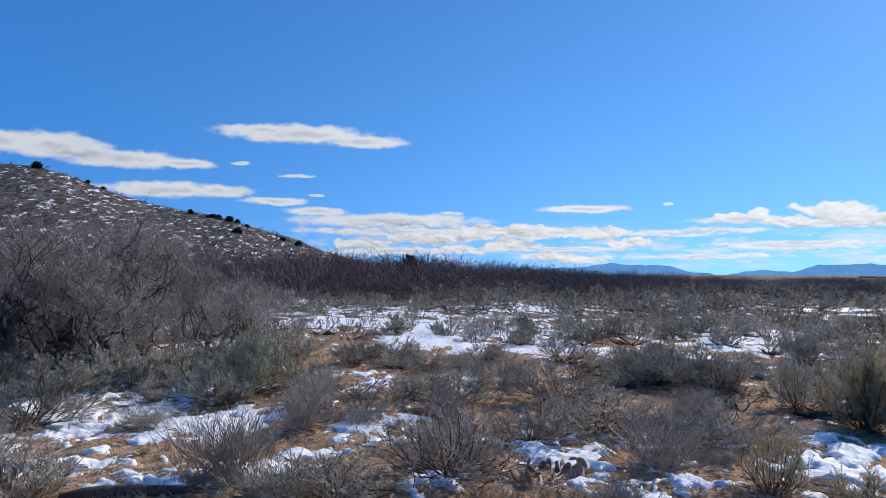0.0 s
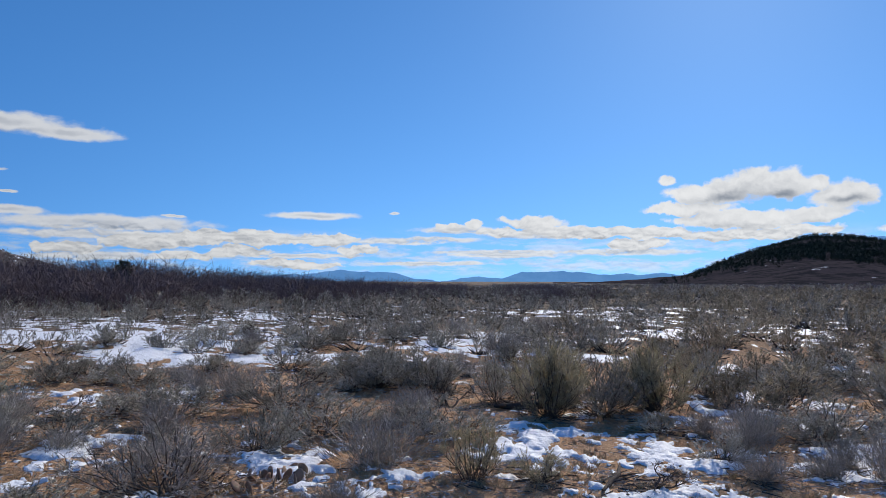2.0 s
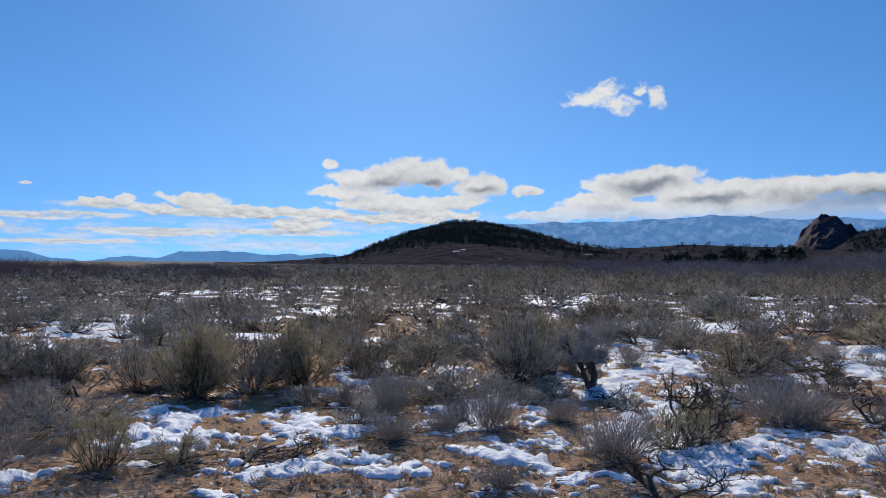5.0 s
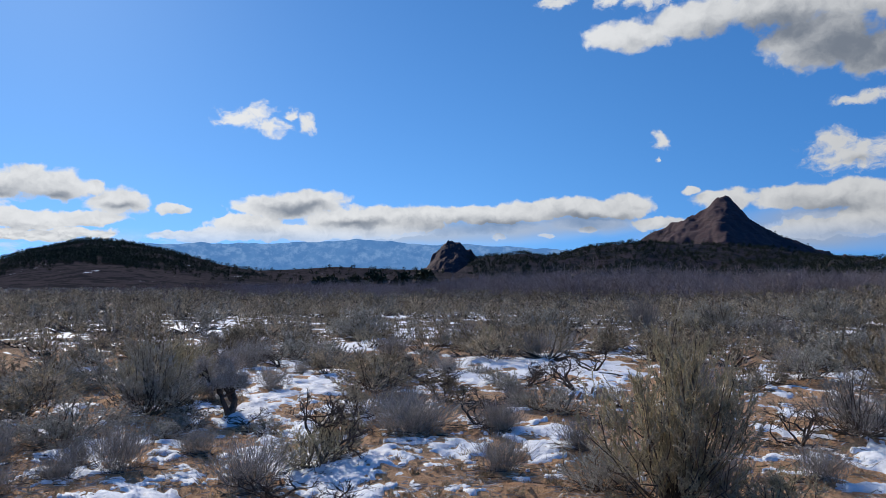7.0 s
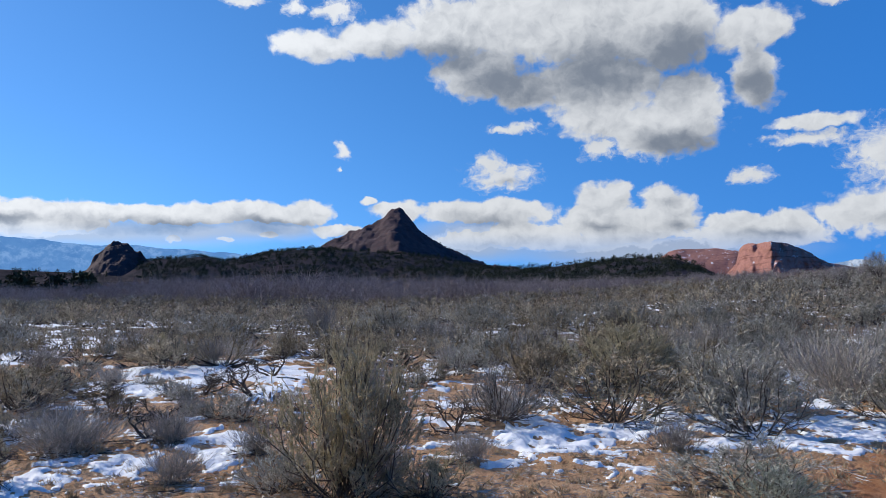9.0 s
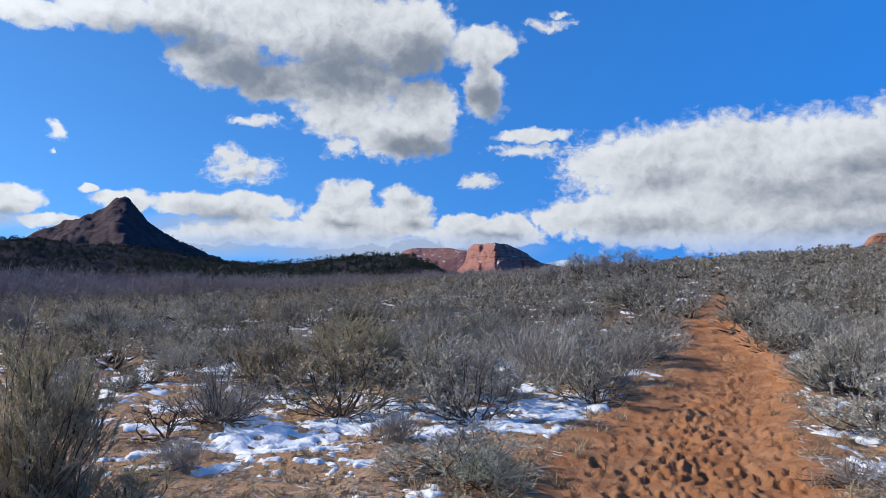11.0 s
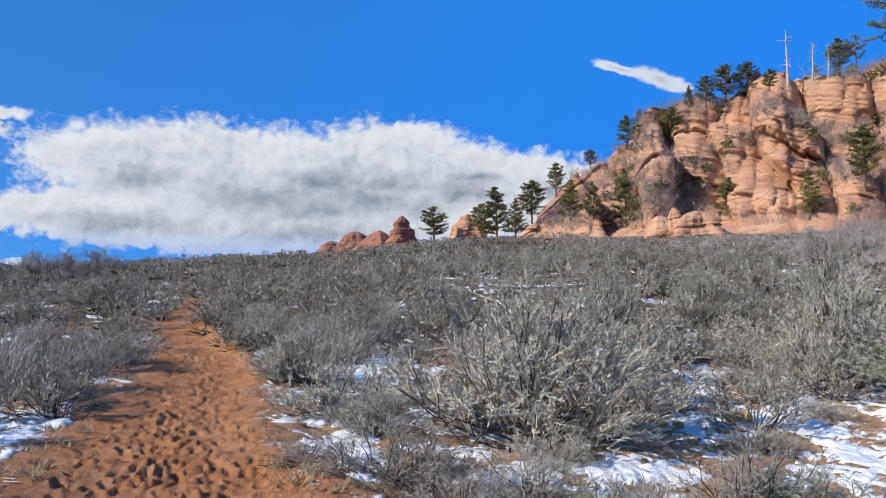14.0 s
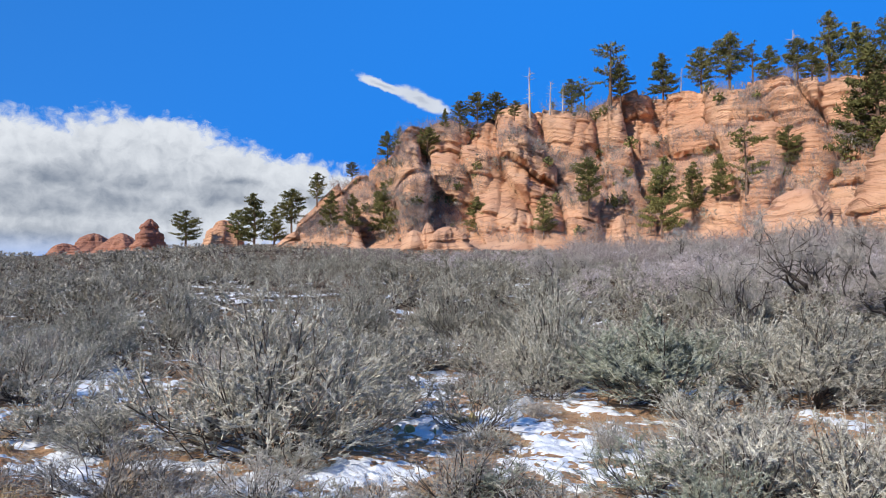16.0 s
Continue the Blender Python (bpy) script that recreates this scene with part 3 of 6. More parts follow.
PINE_BARK = two_tone("pine_bark", (0.14, 0.085, 0.06), (0.2, 0.13, 0.09), (0.06, 0.04, 0.03), 0.5, 6.0, 0.95)
SNAG_WOOD = two_tone("bleached_wood", (0.42, 0.36, 0.31), (0.5, 0.44, 0.38), (0.25, 0.2, 0.17), 0.5, 5.0, 0.9)
JUNIPER = two_tone("juniper_foliage", (0.028, 0.034, 0.018), (0.045, 0.05, 0.026), (0.02, 0.022, 0.014), 0.1, 1.0, 0.85, island=0.35)
STRAW = two_tone("straw", (0.42, 0.31, 0.18), (0.5, 0.39, 0.24), (0.3, 0.21, 0.12), 1.0, 20.0, 0.9, island=0.3)
RED_SANDSTONE = sandstone_material("red_sandstone", (0.43, 0.21, 0.135), (0.33, 0.15, 0.10))
SANDSTONE = sandstone_material("orange_sandstone", (0.67, 0.40, 0.25), (0.55, 0.285, 0.165))
# base colours darkened for cloud shade and tinted blue for haze
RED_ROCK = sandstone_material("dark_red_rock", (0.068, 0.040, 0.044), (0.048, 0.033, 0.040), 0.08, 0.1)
# red muted in the base colour to suggest haze over the mesas
MESA_ROCK = sandstone_material("red_mesa_rock", (0.33, 0.16, 0.125), (0.26, 0.12, 0.10), 0.02, 0.05, True)
HILL_SNOWY = slope_material("snowy_brush_slope", (0.125, 0.11, 0.105), (0.10, 0.09, 0.085), (0.05, 0.046, 0.045), 0.45, 0.06, 0.3, 0.4)
HILL_DARK = slope_material("dark_brush_slope", (0.06, 0.05, 0.051), (0.05, 0.043, 0.046), (0.027, 0.026, 0.028), 0.12, -0.03)
# soil and brush colours carry a bluish tint that imitates haze
HILL_WOOD = slope_material("wooded_rock_slope", (0.055, 0.045, 0.05), (0.044, 0.04, 0.045), (0.022, 0.026, 0.028), 0.06, 0.0)
# air haze painted as blue emission on the far ranges
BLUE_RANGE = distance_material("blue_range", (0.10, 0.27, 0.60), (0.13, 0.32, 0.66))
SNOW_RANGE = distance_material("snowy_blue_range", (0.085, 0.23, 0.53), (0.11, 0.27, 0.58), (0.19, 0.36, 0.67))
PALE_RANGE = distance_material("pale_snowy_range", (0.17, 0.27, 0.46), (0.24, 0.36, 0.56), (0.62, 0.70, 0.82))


# noise on arrays
def hash2(i, j, seed):
    n = (i.astype(np.int64) * 374761393 + j.astype(np.int64) * 668265263 + seed * 1442695041) & 0xFFFFFFFF
    n = ((n ^ (n >> 13)) * 1274126177) & 0xFFFFFFFF
    return ((n ^ (n >> 16)) & 0xFFFFFF) / float(0xFFFFFF)


def value2(x, y, seed=0):
    i, j = np.floor(x), np.floor(y)
    u, v = x - i, y - j
    u, v = u * u * u * (u * (u * 6 - 15) + 10), v * v * v * (v * (v * 6 - 15) + 10)
    a, b, c, d = hash2(i, j, seed), hash2(i + 1, j, seed), hash2(i, j + 1, seed), hash2(i + 1, j + 1, seed)
    return (a * (1 - u) + b * u) * (1 - v) + (c * (1 - u) + d * u) * v


def fbm(x, y, octaves=4, seed=0, gain=0.5):
    x, y = np.asarray(x, float), np.asarray(y, float)
    total, amp, norm = 0.0, 1.0, 0.0
    for k in range(octaves):
        total = total + amp * (value2(x * 2 ** k + 17.3 * k, y * 2 ** k - 9.1 * k, seed + k) - 0.5)
        norm += amp
        amp *= gain
    return total / norm * 2


def smooth(x, lo, hi):
    u = np.clip((np.asarray(x, float) - lo) / (hi - lo), 0, 1)
    return u * u * (3 - 2 * u)


def polar(bearing_deg, r):
    b = np.radians(bearing_deg)
    return r * np.sin(b), r * np.cos(b)


def bearing_of(x, y):
    return (np.degrees(np.arctan2(x, y)) + 90) % 360 - 90


# the lie of the land
EYE = 1.55
TRAIL = 141.8


def ground_z(x, y):
    x, y = np.asarray(x, float), np.asarray(y, float)
    r, b = np.hypot(x, y), bearing_of(x, y)
    b = np.where(b < -60, b + 360, b)
    up = np.interp(b, (96, 104, 112, 120, 130, 140, 150, 160, 168), (0, 0.05, 0.17, 0.30, 0.42, 0.57, 0.70, 0.9, 1)) * (1 - smooth(b, 245, 290))
    rise = 0.097 * up * np.clip(r - 10, 0, 120) * smooth(r, 8, 30)
    roll = 0.22 * fbm(x / 14, y / 14, 2, 5) * smooth(r, 5, 25)
    return rise + roll


def trail_side(x, y):
    """Distance to the right of the trail's middle, and along it."""
    s, c = math.sin(radians(TRAIL)), math.cos(radians(TRAIL))
    along = x * s + y * c
    side = x * c - y * s
    # narrower further off
    return (-side + 0.25 * np.sin(along * 0.45 + 1.0) + 0.15) * np.interp(along, (4, 24), (0.95, 1.8)), along


def on_trail(x, y):
    side, along = trail_side(x, y)
    return (1 - smooth(np.abs(side), 0.6, 1.3)) * smooth(along, -6, -3) * (1 - smooth(along, 27, 36))


DRIFTS = []


def drift(bearing_deg, r, across, deep):
    """A patch of snow: its half widths across and along the line of sight."""
    x, y = polar(bearing_deg, r)
    DRIFTS.append((float(x), float(y), bearing_deg, across, deep))


drift(-24.8, 8.4, 0.60, 0.64), drift(-15.8, 7.8, 0.47, 0.43), drift(-6.4, 7.4, 0.48, 0.54), drift(-9.8, 6.4, 0.31, 0.18)
drift(-15.7, 5.7, 0.42, 0.31), drift(-2.3, 5.3, 0.26, 0.26), drift(9.2, 6.5, 0.42, 0.62), drift(15.1, 7.0, 0.34, 0.59)
drift(27.5, 7.2, 0.52, 0.92), drift(19.2, 5.6, 0.30, 0.23), drift(-28.0, 6.5, 0.32, 0.38), drift(-9.5, 22.2, 1.05, 2.48)
drift(4.3, 19.1, 1.96, 3.79), drift(8.7, 15.0, 0.71, 1.68), drift(23.2, 17.6, 1.80, 3.74), drift(-5.5, 10.2, 0.37, 1.04)
drift(-24.5, 10.6, 0.67, 1.54), drift(2.5, 10.2, 0.33, 0.78), drift(-22.5, 5.7, 0.37, 0.23), drift(10.9, 5.5, 0.22, 0.21)
drift(-13.4, 26.9, 1.06, 2.85), drift(-3.8, 26.5, 1.04, 2.85), drift(28.9, 6.5, 0.33, 0.67), drift(42.0, 8.5, 0.31, 0.46)
drift(37.4, 6.9, 0.46, 0.36), drift(43.9, 10.9, 0.35, 0.71), drift(50.2, 10.3, 0.37, 0.48), drift(42.2, 6.4, 0.32, 0.21)
drift(52.4, 7.1, 0.47, 0.69), drift(57.3, 7.0, 0.17, 0.64), drift(1.1, 15.2, 0.97, 1.61), drift(38.9, 22.1, 1.40, 1.68)
drift(47.1, 23.2, 0.92, 1.50), drift(33.3, 8.6, 0.25, 0.43), drift(33.2, 7.6, 0.25, 0.26), drift(42.3, 9.4, 0.38, 0.43)
drift(37.6, 6.6, 0.33, 0.26), drift(56.5, 6.0, 0.40, 0.54), drift(49.5, 5.3, 0.44, 0.18), drift(43.3, 5.7, 0.36, 0.18)
drift(71.7, 6.0, 0.41, 0.80), drift(80.0, 7.1, 0.57, 0.59), drift(86.1, 7.2, 0.37, 0.46), drift(67.3, 11.8, 0.66, 1.06)
drift(79.1, 12.5, 0.79, 1.11), drift(88.4, 13.5, 0.64, 2.49), drift(70.3, 9.6, 0.38, 0.68), drift(62.5, 9.0, 0.36, 0.43)
drift(57.3, 4.9, 0.33, 0.13), drift(40.0, 5.3, 0.36, 0.15), drift(67.0, 11.8, 0.76, 1.89), drift(79.7, 7.2, 0.65, 0.77)
drift(86.2, 7.9, 0.38, 0.61), drift(73.4, 6.4, 0.34, 0.56), drift(85.8, 14.8, 1.17, 2.76), drift(110.4, 10.4, 0.57, 1.01)
drift(109.0, 8.0, 0.51, 0.59), drift(115.4, 6.8, 0.16, 0.41), drift(122.4, 9.6, 0.60, 1.19), drift(109.9, 14.7, 0.69, 2.06)
drift(112.1, 6.3, 0.15, 0.21), drift(100.1, 14.0, 0.44, 1.96), drift(110.9, 27.1, 0.85, 2.63), drift(109.9, 8.3, 0.77, 0.99)
drift(108.5, 6.8, 0.27, 0.18), drift(115.8, 8.9, 0.41, 0.68), drift(133.2, 10.2, 0.35, 0.94), drift(125.9, 15.8, 0.54, 3.54)
drift(132.0, 20.7, 0.80, 3.41), drift(155.8, 14.8, 0.90, 2.83), drift(155.5, 8.8, 0.33, 0.46), drift(155.6, 7.3, 0.16, 0.62)
drift(163.2, 7.4, 0.24, 0.59), drift(108.4, 15.2, 0.94, 2.56), drift(155.8, 12.4, 0.62, 1.87), drift(155.3, 7.8, 0.30, 1.63)
drift(166.2, 6.6, 0.35, 0.57), drift(175.2, 6.7, 0.41, 0.57), drift(180.0, 13.2, 0.76, 1.59), drift(179.0, 9.9, 0.49, 1.72)
drift(188.8, 13.1, 0.71, 1.52), drift(185.7, 10.3, 0.59, 1.32), drift(190.5, 8.2, 0.69, 0.82), drift(194.5, 8.2, 0.31, 1.07)
drift(179.7, 19.2, 0.74, 2.52), drift(156.0, 20.4, 0.71, 2.42), drift(190.1, 7.4, 0.57, 0.72)
drift(195.3, 8.7, 0.50, 0.81), drift(206.8, 11.7, 0.45, 0.53)


def snow_depth(x, y):
    """Above nought where snow lies."""
    x, y = np.asarray(x, float), np.asarray(y, float)
    r = np.hypot(x, y)
    inside = np.full(x.shape, -1.0)
    for dx, dy, b, across, deep in DRIFTS:
        s, c = math.sin(radians(b)), math.cos(radians(b))
        u, v = (x - dx) * c - (y - dy) * s, (x - dx) * s + (y - dy) * c
        inside = np.maximum(inside, 1 - np.sqrt((u / (across * 1.05)) ** 2 + (v / (deep * 1.05)) ** 2))
    torn = fbm(x / 0.42, y / 0.42, 5, 31, 0.78)
    near = 0.62 * inside + 1.5 * torn + 0.5 * fbm(x / 0.13, y / 0.13, 2, 32) - 0.2
    flat = smooth(bearing_of(x, y), 50, 66) * (1 - smooth(bearing_of(x, y), 118, 128)) * smooth(r, 5.6, 7) * (1 - smooth(r, 15, 20))
    loose = fbm(x / 0.45, y / 0.45, 5, 33, 0.78) + 0.35 * fbm(x / 4, y / 4, 2, 34) - 0.26 + 0.08 * flat
    wide = fbm(x / 2.6, y / 2.6, 5, 35, 0.6) + 0.2 * fbm(x / 9, y / 9, 2, 36) - 0.27 - 0.3 * smooth(r, 26, 45) - 0.3 * smooth(bearing_of(x, y), 85, 120) - 0.25 * smooth(bearing_of(x, y), 138, 150)
    depth = np.maximum(np.maximum(near, loose), np.where(r > 11, wide - 0.4 * (1 - smooth(r, 11, 15)), -1))
    side, along = trail_side(x, y)
    return depth - 1.5 * (1 - smooth(np.abs(side), 0.95, 1.5)) * smooth(along, -6, -3)


def part(name, me, material, parent, label=""):
    me.materials.clear()
    me.materials.append(material)
    ob = new(name, me)
    if parent is not None:
        ob.parent = parent
    if label:
        ob["label"] = label
    return ob


def mesh_of(name, verts, faces):
    """A mesh from arrays: verts n x 3, faces m x 3 or m x 4."""
    verts, faces = np.asarray(verts, np.float32), np.asarray(faces, np.int32)
    me = bpy.data.meshes.new(name)
    k = faces.shape[1]
    me.vertices.add(len(verts))
    me.vertices.foreach_set("co", verts.ravel())
    me.loops.add(faces.size)
    me.loops.foreach_set("vertex_index", faces.ravel())
    me.polygons.add(len(faces))
    me.polygons.foreach_set("loop_start", np.arange(0, faces.size, k, dtype=np.int32))
    me.update(calc_edges=True)
    return me


def shade_smooth(me):
    me.polygons.foreach_set("use_smooth", np.ones(len(me.polygons), bool))
    return me


def grid_faces(rows, cols, keep=None):
    i, j = np.meshgrid(np.arange(rows - 1), np.arange(cols - 1), indexing="ij")
    a = i * cols + j
    f = np.stack([a, a + cols, a + cols + 1, a + 1], -1).reshape(-1, 4)
    return f if keep is None else f[keep.reshape(-1)]


def tidy(verts, faces):
    used = np.unique(faces)
    back = np.full(len(verts), -1)
    back[used] = np.arange(len(used))
    return verts[used], back[faces]


# ground: one sheet from underfoot to the horizon, finest near the trail
def footprints():
    rng = np.random.RandomState(4)
    steps = []
    for k in range(2300):
        along = 3.2 + 24 * rng.rand() ** 1.4
        side = np.clip(rng.normal(-0.12, 0.45), -0.95, 0.8)
        steps.append((along, side, rng.uniform(0.045, 0.10), rng.uniform(0.035, 0.06), rng.uniform(0.018, 0.045), rng.normal(0, 0.35)))
    return steps


def micro(x, y):
    r = np.hypot(x, y)
    z = 0.06 * fbm(x / 0.9, y / 0.9, 3, 11) + 0.045 * fbm(x / 0.25, y / 0.25, 3, 12, 0.65)
    side, along = trail_side(x, y)
    inside = on_trail(x, y)
    z = z * (1 - 0.1 * inside) - 0.035 * inside + 0.10 * np.exp(-((side + 1.3) / 0.4) ** 2) * smooth(along, -2, 2) * (1 - smooth(along, 20, 40))
    return z * (1 - smooth(r, 30, 60)) * smooth(r, 0.4, 3.2)


def build_ground():
    fine = np.concatenate([np.exp(np.arange(math.log(2.2), math.log(4.5), 0.02)), np.exp(np.arange(math.log(4.5), math.log(22.0), 0.0068))])
    far = np.exp(np.arange(math.log(22.4), math.log(4700.0), 0.045))
    radii = np.concatenate([[0.0, 0.3, 0.6, 0.9, 1.2, 1.5, 1.75, 2.0], fine, far])
    seen = np.concatenate([np.linspace(-50, 125.8, 360), np.linspace(126, 155, 170), np.linspace(155.5, 225, 150)])
    behind = np.linspace(225, 310, 24)[1:]
    bearings = np.concatenate([seen, behind])
    R, B = np.meshgrid(radii, bearings, indexing="ij")
    X, Y = polar(B, R)
    Z = ground_z(X, Y) + micro(X, Y)
    side, along = trail_side(X, Y)
    dent = np.zeros_like(Z)
    near = (np.abs(side) < 1.2) & (along > 2.5) & (along < 27)
    sn, an = side[near], along[near]
    dn = np.zeros_like(sn)
    for a, s, l, w, d, turn in footprints():
        da, ds = an - a, sn - s
        pick = (np.abs(da) < 0.5) & (np.abs(ds) < 0.5)
        u = da[pick] * math.cos(turn) + ds[pick] * math.sin(turn)
        v = -da[pick] * math.sin(turn) + ds[pick] * math.cos(turn)
        q = (u / l) ** 2 + (v / w) ** 2
        dn[pick] += -d * np.exp(-q ** 2) + 0.35 * d * np.exp(-((np.sqrt(q) - 1.5) / 0.35) ** 2)
    dent[near] = dn
    Z = Z + np.clip(dent, -0.13, 0.06)
    verts = np.stack([X, Y, Z], -1).reshape(-1, 3)
    me = mesh_of("ground", verts, grid_faces(len(radii), len(bearings))[:, ::-1])
    tagged(part("ground", shade_smooth(me), SAND, None), "red sand and brown scrubland with a trodden footpath", "ground", kind="structure")


def build_snow():
    for name, r0, r1, ratio, cols, thick in (("snow", 3.0, 13.0, 0.0048, 1250, 0.026), ("snow", 13.0, 48.0, 0.012, 480, 0.045)):
        radii = np.exp(np.arange(math.log(r0), math.log(r1), ratio))
        bearings = np.linspace(-48, 222, cols)
        R, B = np.meshgrid(radii, bearings, indexing="ij")
        X, Y = polar(B, R)
        S = snow_depth(X, Y)
        lump = 0.5 + 0.5 * fbm(X / 0.22, Y / 0.22, 3, 91, 0.6)
        Z = ground_z(X, Y) + micro(X, Y) - 0.03 + (thick * lump + 0.03) * smooth(S, -0.012, 0.035) + 0.02 * smooth(S, 0.1, 0.5)
        face_s = np.maximum.reduce([S[:-1, :-1], S[1:, :-1], S[:-1, 1:], S[1:, 1:]])
        v, f = tidy(np.stack([X, Y, Z], -1).reshape(-1, 3), grid_faces(len(radii), cols, face_s > -0.02)[:, ::-1])
        tagged(part(name, shade_smooth(mesh_of(name, v, f)), SNOW, None), "thin patches of old melting snow on the sand", "snow", kind="stuff")


build_ground()
build_snow()


# far hills: each a slope that climbs from its foot to its crest, whose height follows the bearing
def profile(pairs):
    a, e = np.array(pairs, float).T
    def at(b):
        # smooth between the given bearings
        fine_a = np.linspace(a[0], a[-1], 400)
        fine_e = np.interp(fine_a, a, e)
        k = np.hanning(15)
        fine_e = np.convolve(np.pad(fine_e, 7, mode="edge"), k / k.sum(), mode="valid")
        return np.interp(b, fine_a, fine_e)
    return at


class Hill:
    def __init__(self, name, label, material, crest, foot, back, pairs, rough=0.5, grain=30.0, power=1.0, seed=0, nb=140, nr=50, category="hill", kind="structure", recess=None):
        self.crest, self.foot, self.back, self.power, self.seed = crest, foot, back, power, seed
        self.at, self.rough, self.grain = profile(pairs), rough, grain
        bs, rs = np.linspace(pairs[0][0], pairs[-1][0], nb), np.concatenate([np.linspace(foot, crest, nr), np.linspace(crest, back, 8)[1:]])
        B, R = np.meshgrid(bs, rs, indexing="ij")
        # recess: how far back the face stands at each bearing
        X, Y = polar(B, R + (np.interp(B, *zip(*recess)) + 55 * fbm(B * 1.3, R / 60, 4, seed) if recess else 0))
        v = np.stack([X, Y, self.z(B, R)], -1).reshape(-1, 3)
        me = shade_smooth(mesh_of(name, v, grid_faces(nb, len(rs))))
        tagged(part(name, me, material, None), label, category, kind=kind)

    def z(self, B, R):
        B, R = np.asarray(B, float), np.asarray(R, float)
        X, Y = polar(B, R)
        top = EYE + self.crest * np.tan(np.radians(self.at(B)))
        u = np.clip((R - self.foot) / (self.crest - self.foot), 0, 1) ** self.power
        u = u * (1 - 0.9 * smooth(R, self.crest, self.back))
        bumps = self.rough * (fbm(X / self.grain, Y / self.grain, 5, self.seed, 0.55)) * (0.15 + 0.85 * smooth(u, 0.0, 0.3))
        base = -2.5
        return base + (np.maximum(top, 0) - base) * u + bumps


SNOWY_HILL = Hill("hill", "brown brushy hill dusted with patches of snow", HILL_SNOWY, 430, 285, 640, [(-75, 4.5), (-55, 6.0), (-40, 7.0), (-30, 7.3), (-28, 7.1), (-25.5, 6.2), (-22, 5.1), (-19, 4.7), (-16, 4.1), (-12.6, 3.0), (-10, 2.0), (-5, 0.6), (0, -0.3)], 2.6, 40, 0.85, 3)
WOODED_HILL = Hill("hill", "dark rounded hill wooded with junipers", HILL_DARK, 760, 260, 1000, [(30, -0.2), (36, 0.1), (39.7, 0.4), (42.2, 1.4), (44.9, 2.4), (48.4, 3.3), (51.1, 3.15), (53.8, 2.65), (56.5, 1.95), (59.2, 1.3), (62.7, 0.9), (68, 0.7), (76, 0.9), (84, 0.6), (92, 0.2)], 3.0, 60, 1.1, 9)
LOW_RIDGE = Hill("hill", "low ridge dotted with junipers", HILL_DARK, 900, 700, 1000, [(56, 0.6), (60, 1.15), (63.3, 1.2), (66.7, 1.5), (70.3, 1.25), (74, 1.2), (80, 0.6)], 2.0, 50, 1.0, 13, 80, 24)
KNOB = Hill("sandstone_butte", "red sandstone knob with steep sides, its colour darkened for shade", RED_ROCK, 1050, 960, 1150, [(72.4, 0.3), (73.6, 1.2), (74.2, 2.2), (74.8, 3.2), (75.2, 3.55), (76.4, 3.5), (77.0, 2.8), (77.8, 2.2), (79.5, 1.6)], 7, 11, 0.8, 15, 130, 60, "rock", "")
RIDGE = Hill("hill", "long rocky ridge wooded with dark pines", HILL_WOOD, 1000, 640, 1150, [(76, 0.8), (77.4, 1.8), (78.6, 2.3), (81.5, 2.75), (83.2, 2.4), (84.6, 2.7), (87.2, 3.3), (90.6, 3.45), (94, 3.3), (98, 2.9), (101, 2.4), (104, 1.9), (108, 1.3), (112, 0.8)], 9, 70, 0.9, 17, 160, 46)
PEAK = Hill("rock_peak", "pointed red sandstone peak, its colour darkened for shade", RED_ROCK, 1150, 880, 1400, [(88, 2.4), (91.2, 3.8), (93.1, 4.8), (94.6, 5.3), (95.3, 5.9), (96.0, 6.7), (96.6, 6.6), (97.3, 5.7), (98.5, 4.6), (100.8, 3.2), (103.7, 2.05), (106.6, 1.5), (110, 1.0)], 11, 24, 1.0, 19, 220, 80, "mountain", "")
PINE_RIDGE = Hill("hill", "dark ridge covered with pines, red rock showing below", HILL_WOOD, 520, 330, 640, [(100, 0.6), (103.5, 1.6), (107, 1.75), (109.7, 2.0), (111.4, 2.2), (113.6, 2.5), (115.7, 2.75), (118.2, 2.6), (119.6, 2.0), (121, 1.1), (122.5, 0.4), (124, -0.2)], 4, 30, 0.75, 23, 120, 40)
MESA = Hill("mesa", "red sandstone mesa with snow on its top", MESA_ROCK, 2900, 2780, 3300, [(121.6, 1.6), (122.2, 2.1), (122.45, 3.4), (122.8, 3.8), (124.2, 3.78), (125.6, 3.6), (126.3, 3.3), (127.0, 2.9), (128.2, 2.2), (130.5, 1.8), (133, 1.2)], 14, 90, 0.6, 29, 160, 50, "mesa", "", ((121.6, 330), (124.2, 40), (124.6, 0), (127.5, 130), (133, 500)))
FAR_MESA = Hill("mesa", "distant flat red mesa capped with snow", MESA_ROCK, 3500, 3300, 3900, [(116.5, 2.4), (117.5, 3.1), (119, 3.2), (121, 3.2), (122.4, 3.15), (123.2, 2.6), (124, 1.6)], 16, 120, 0.5, 33, 100, 30, "mesa", "")
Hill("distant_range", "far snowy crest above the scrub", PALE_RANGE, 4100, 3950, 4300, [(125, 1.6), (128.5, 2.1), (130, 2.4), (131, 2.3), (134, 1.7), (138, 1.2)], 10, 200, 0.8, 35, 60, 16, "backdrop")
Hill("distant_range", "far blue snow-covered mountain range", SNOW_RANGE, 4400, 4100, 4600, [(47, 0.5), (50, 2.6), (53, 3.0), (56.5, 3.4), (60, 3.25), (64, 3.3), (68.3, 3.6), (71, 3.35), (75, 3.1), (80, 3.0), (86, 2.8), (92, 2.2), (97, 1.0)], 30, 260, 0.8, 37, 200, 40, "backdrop")
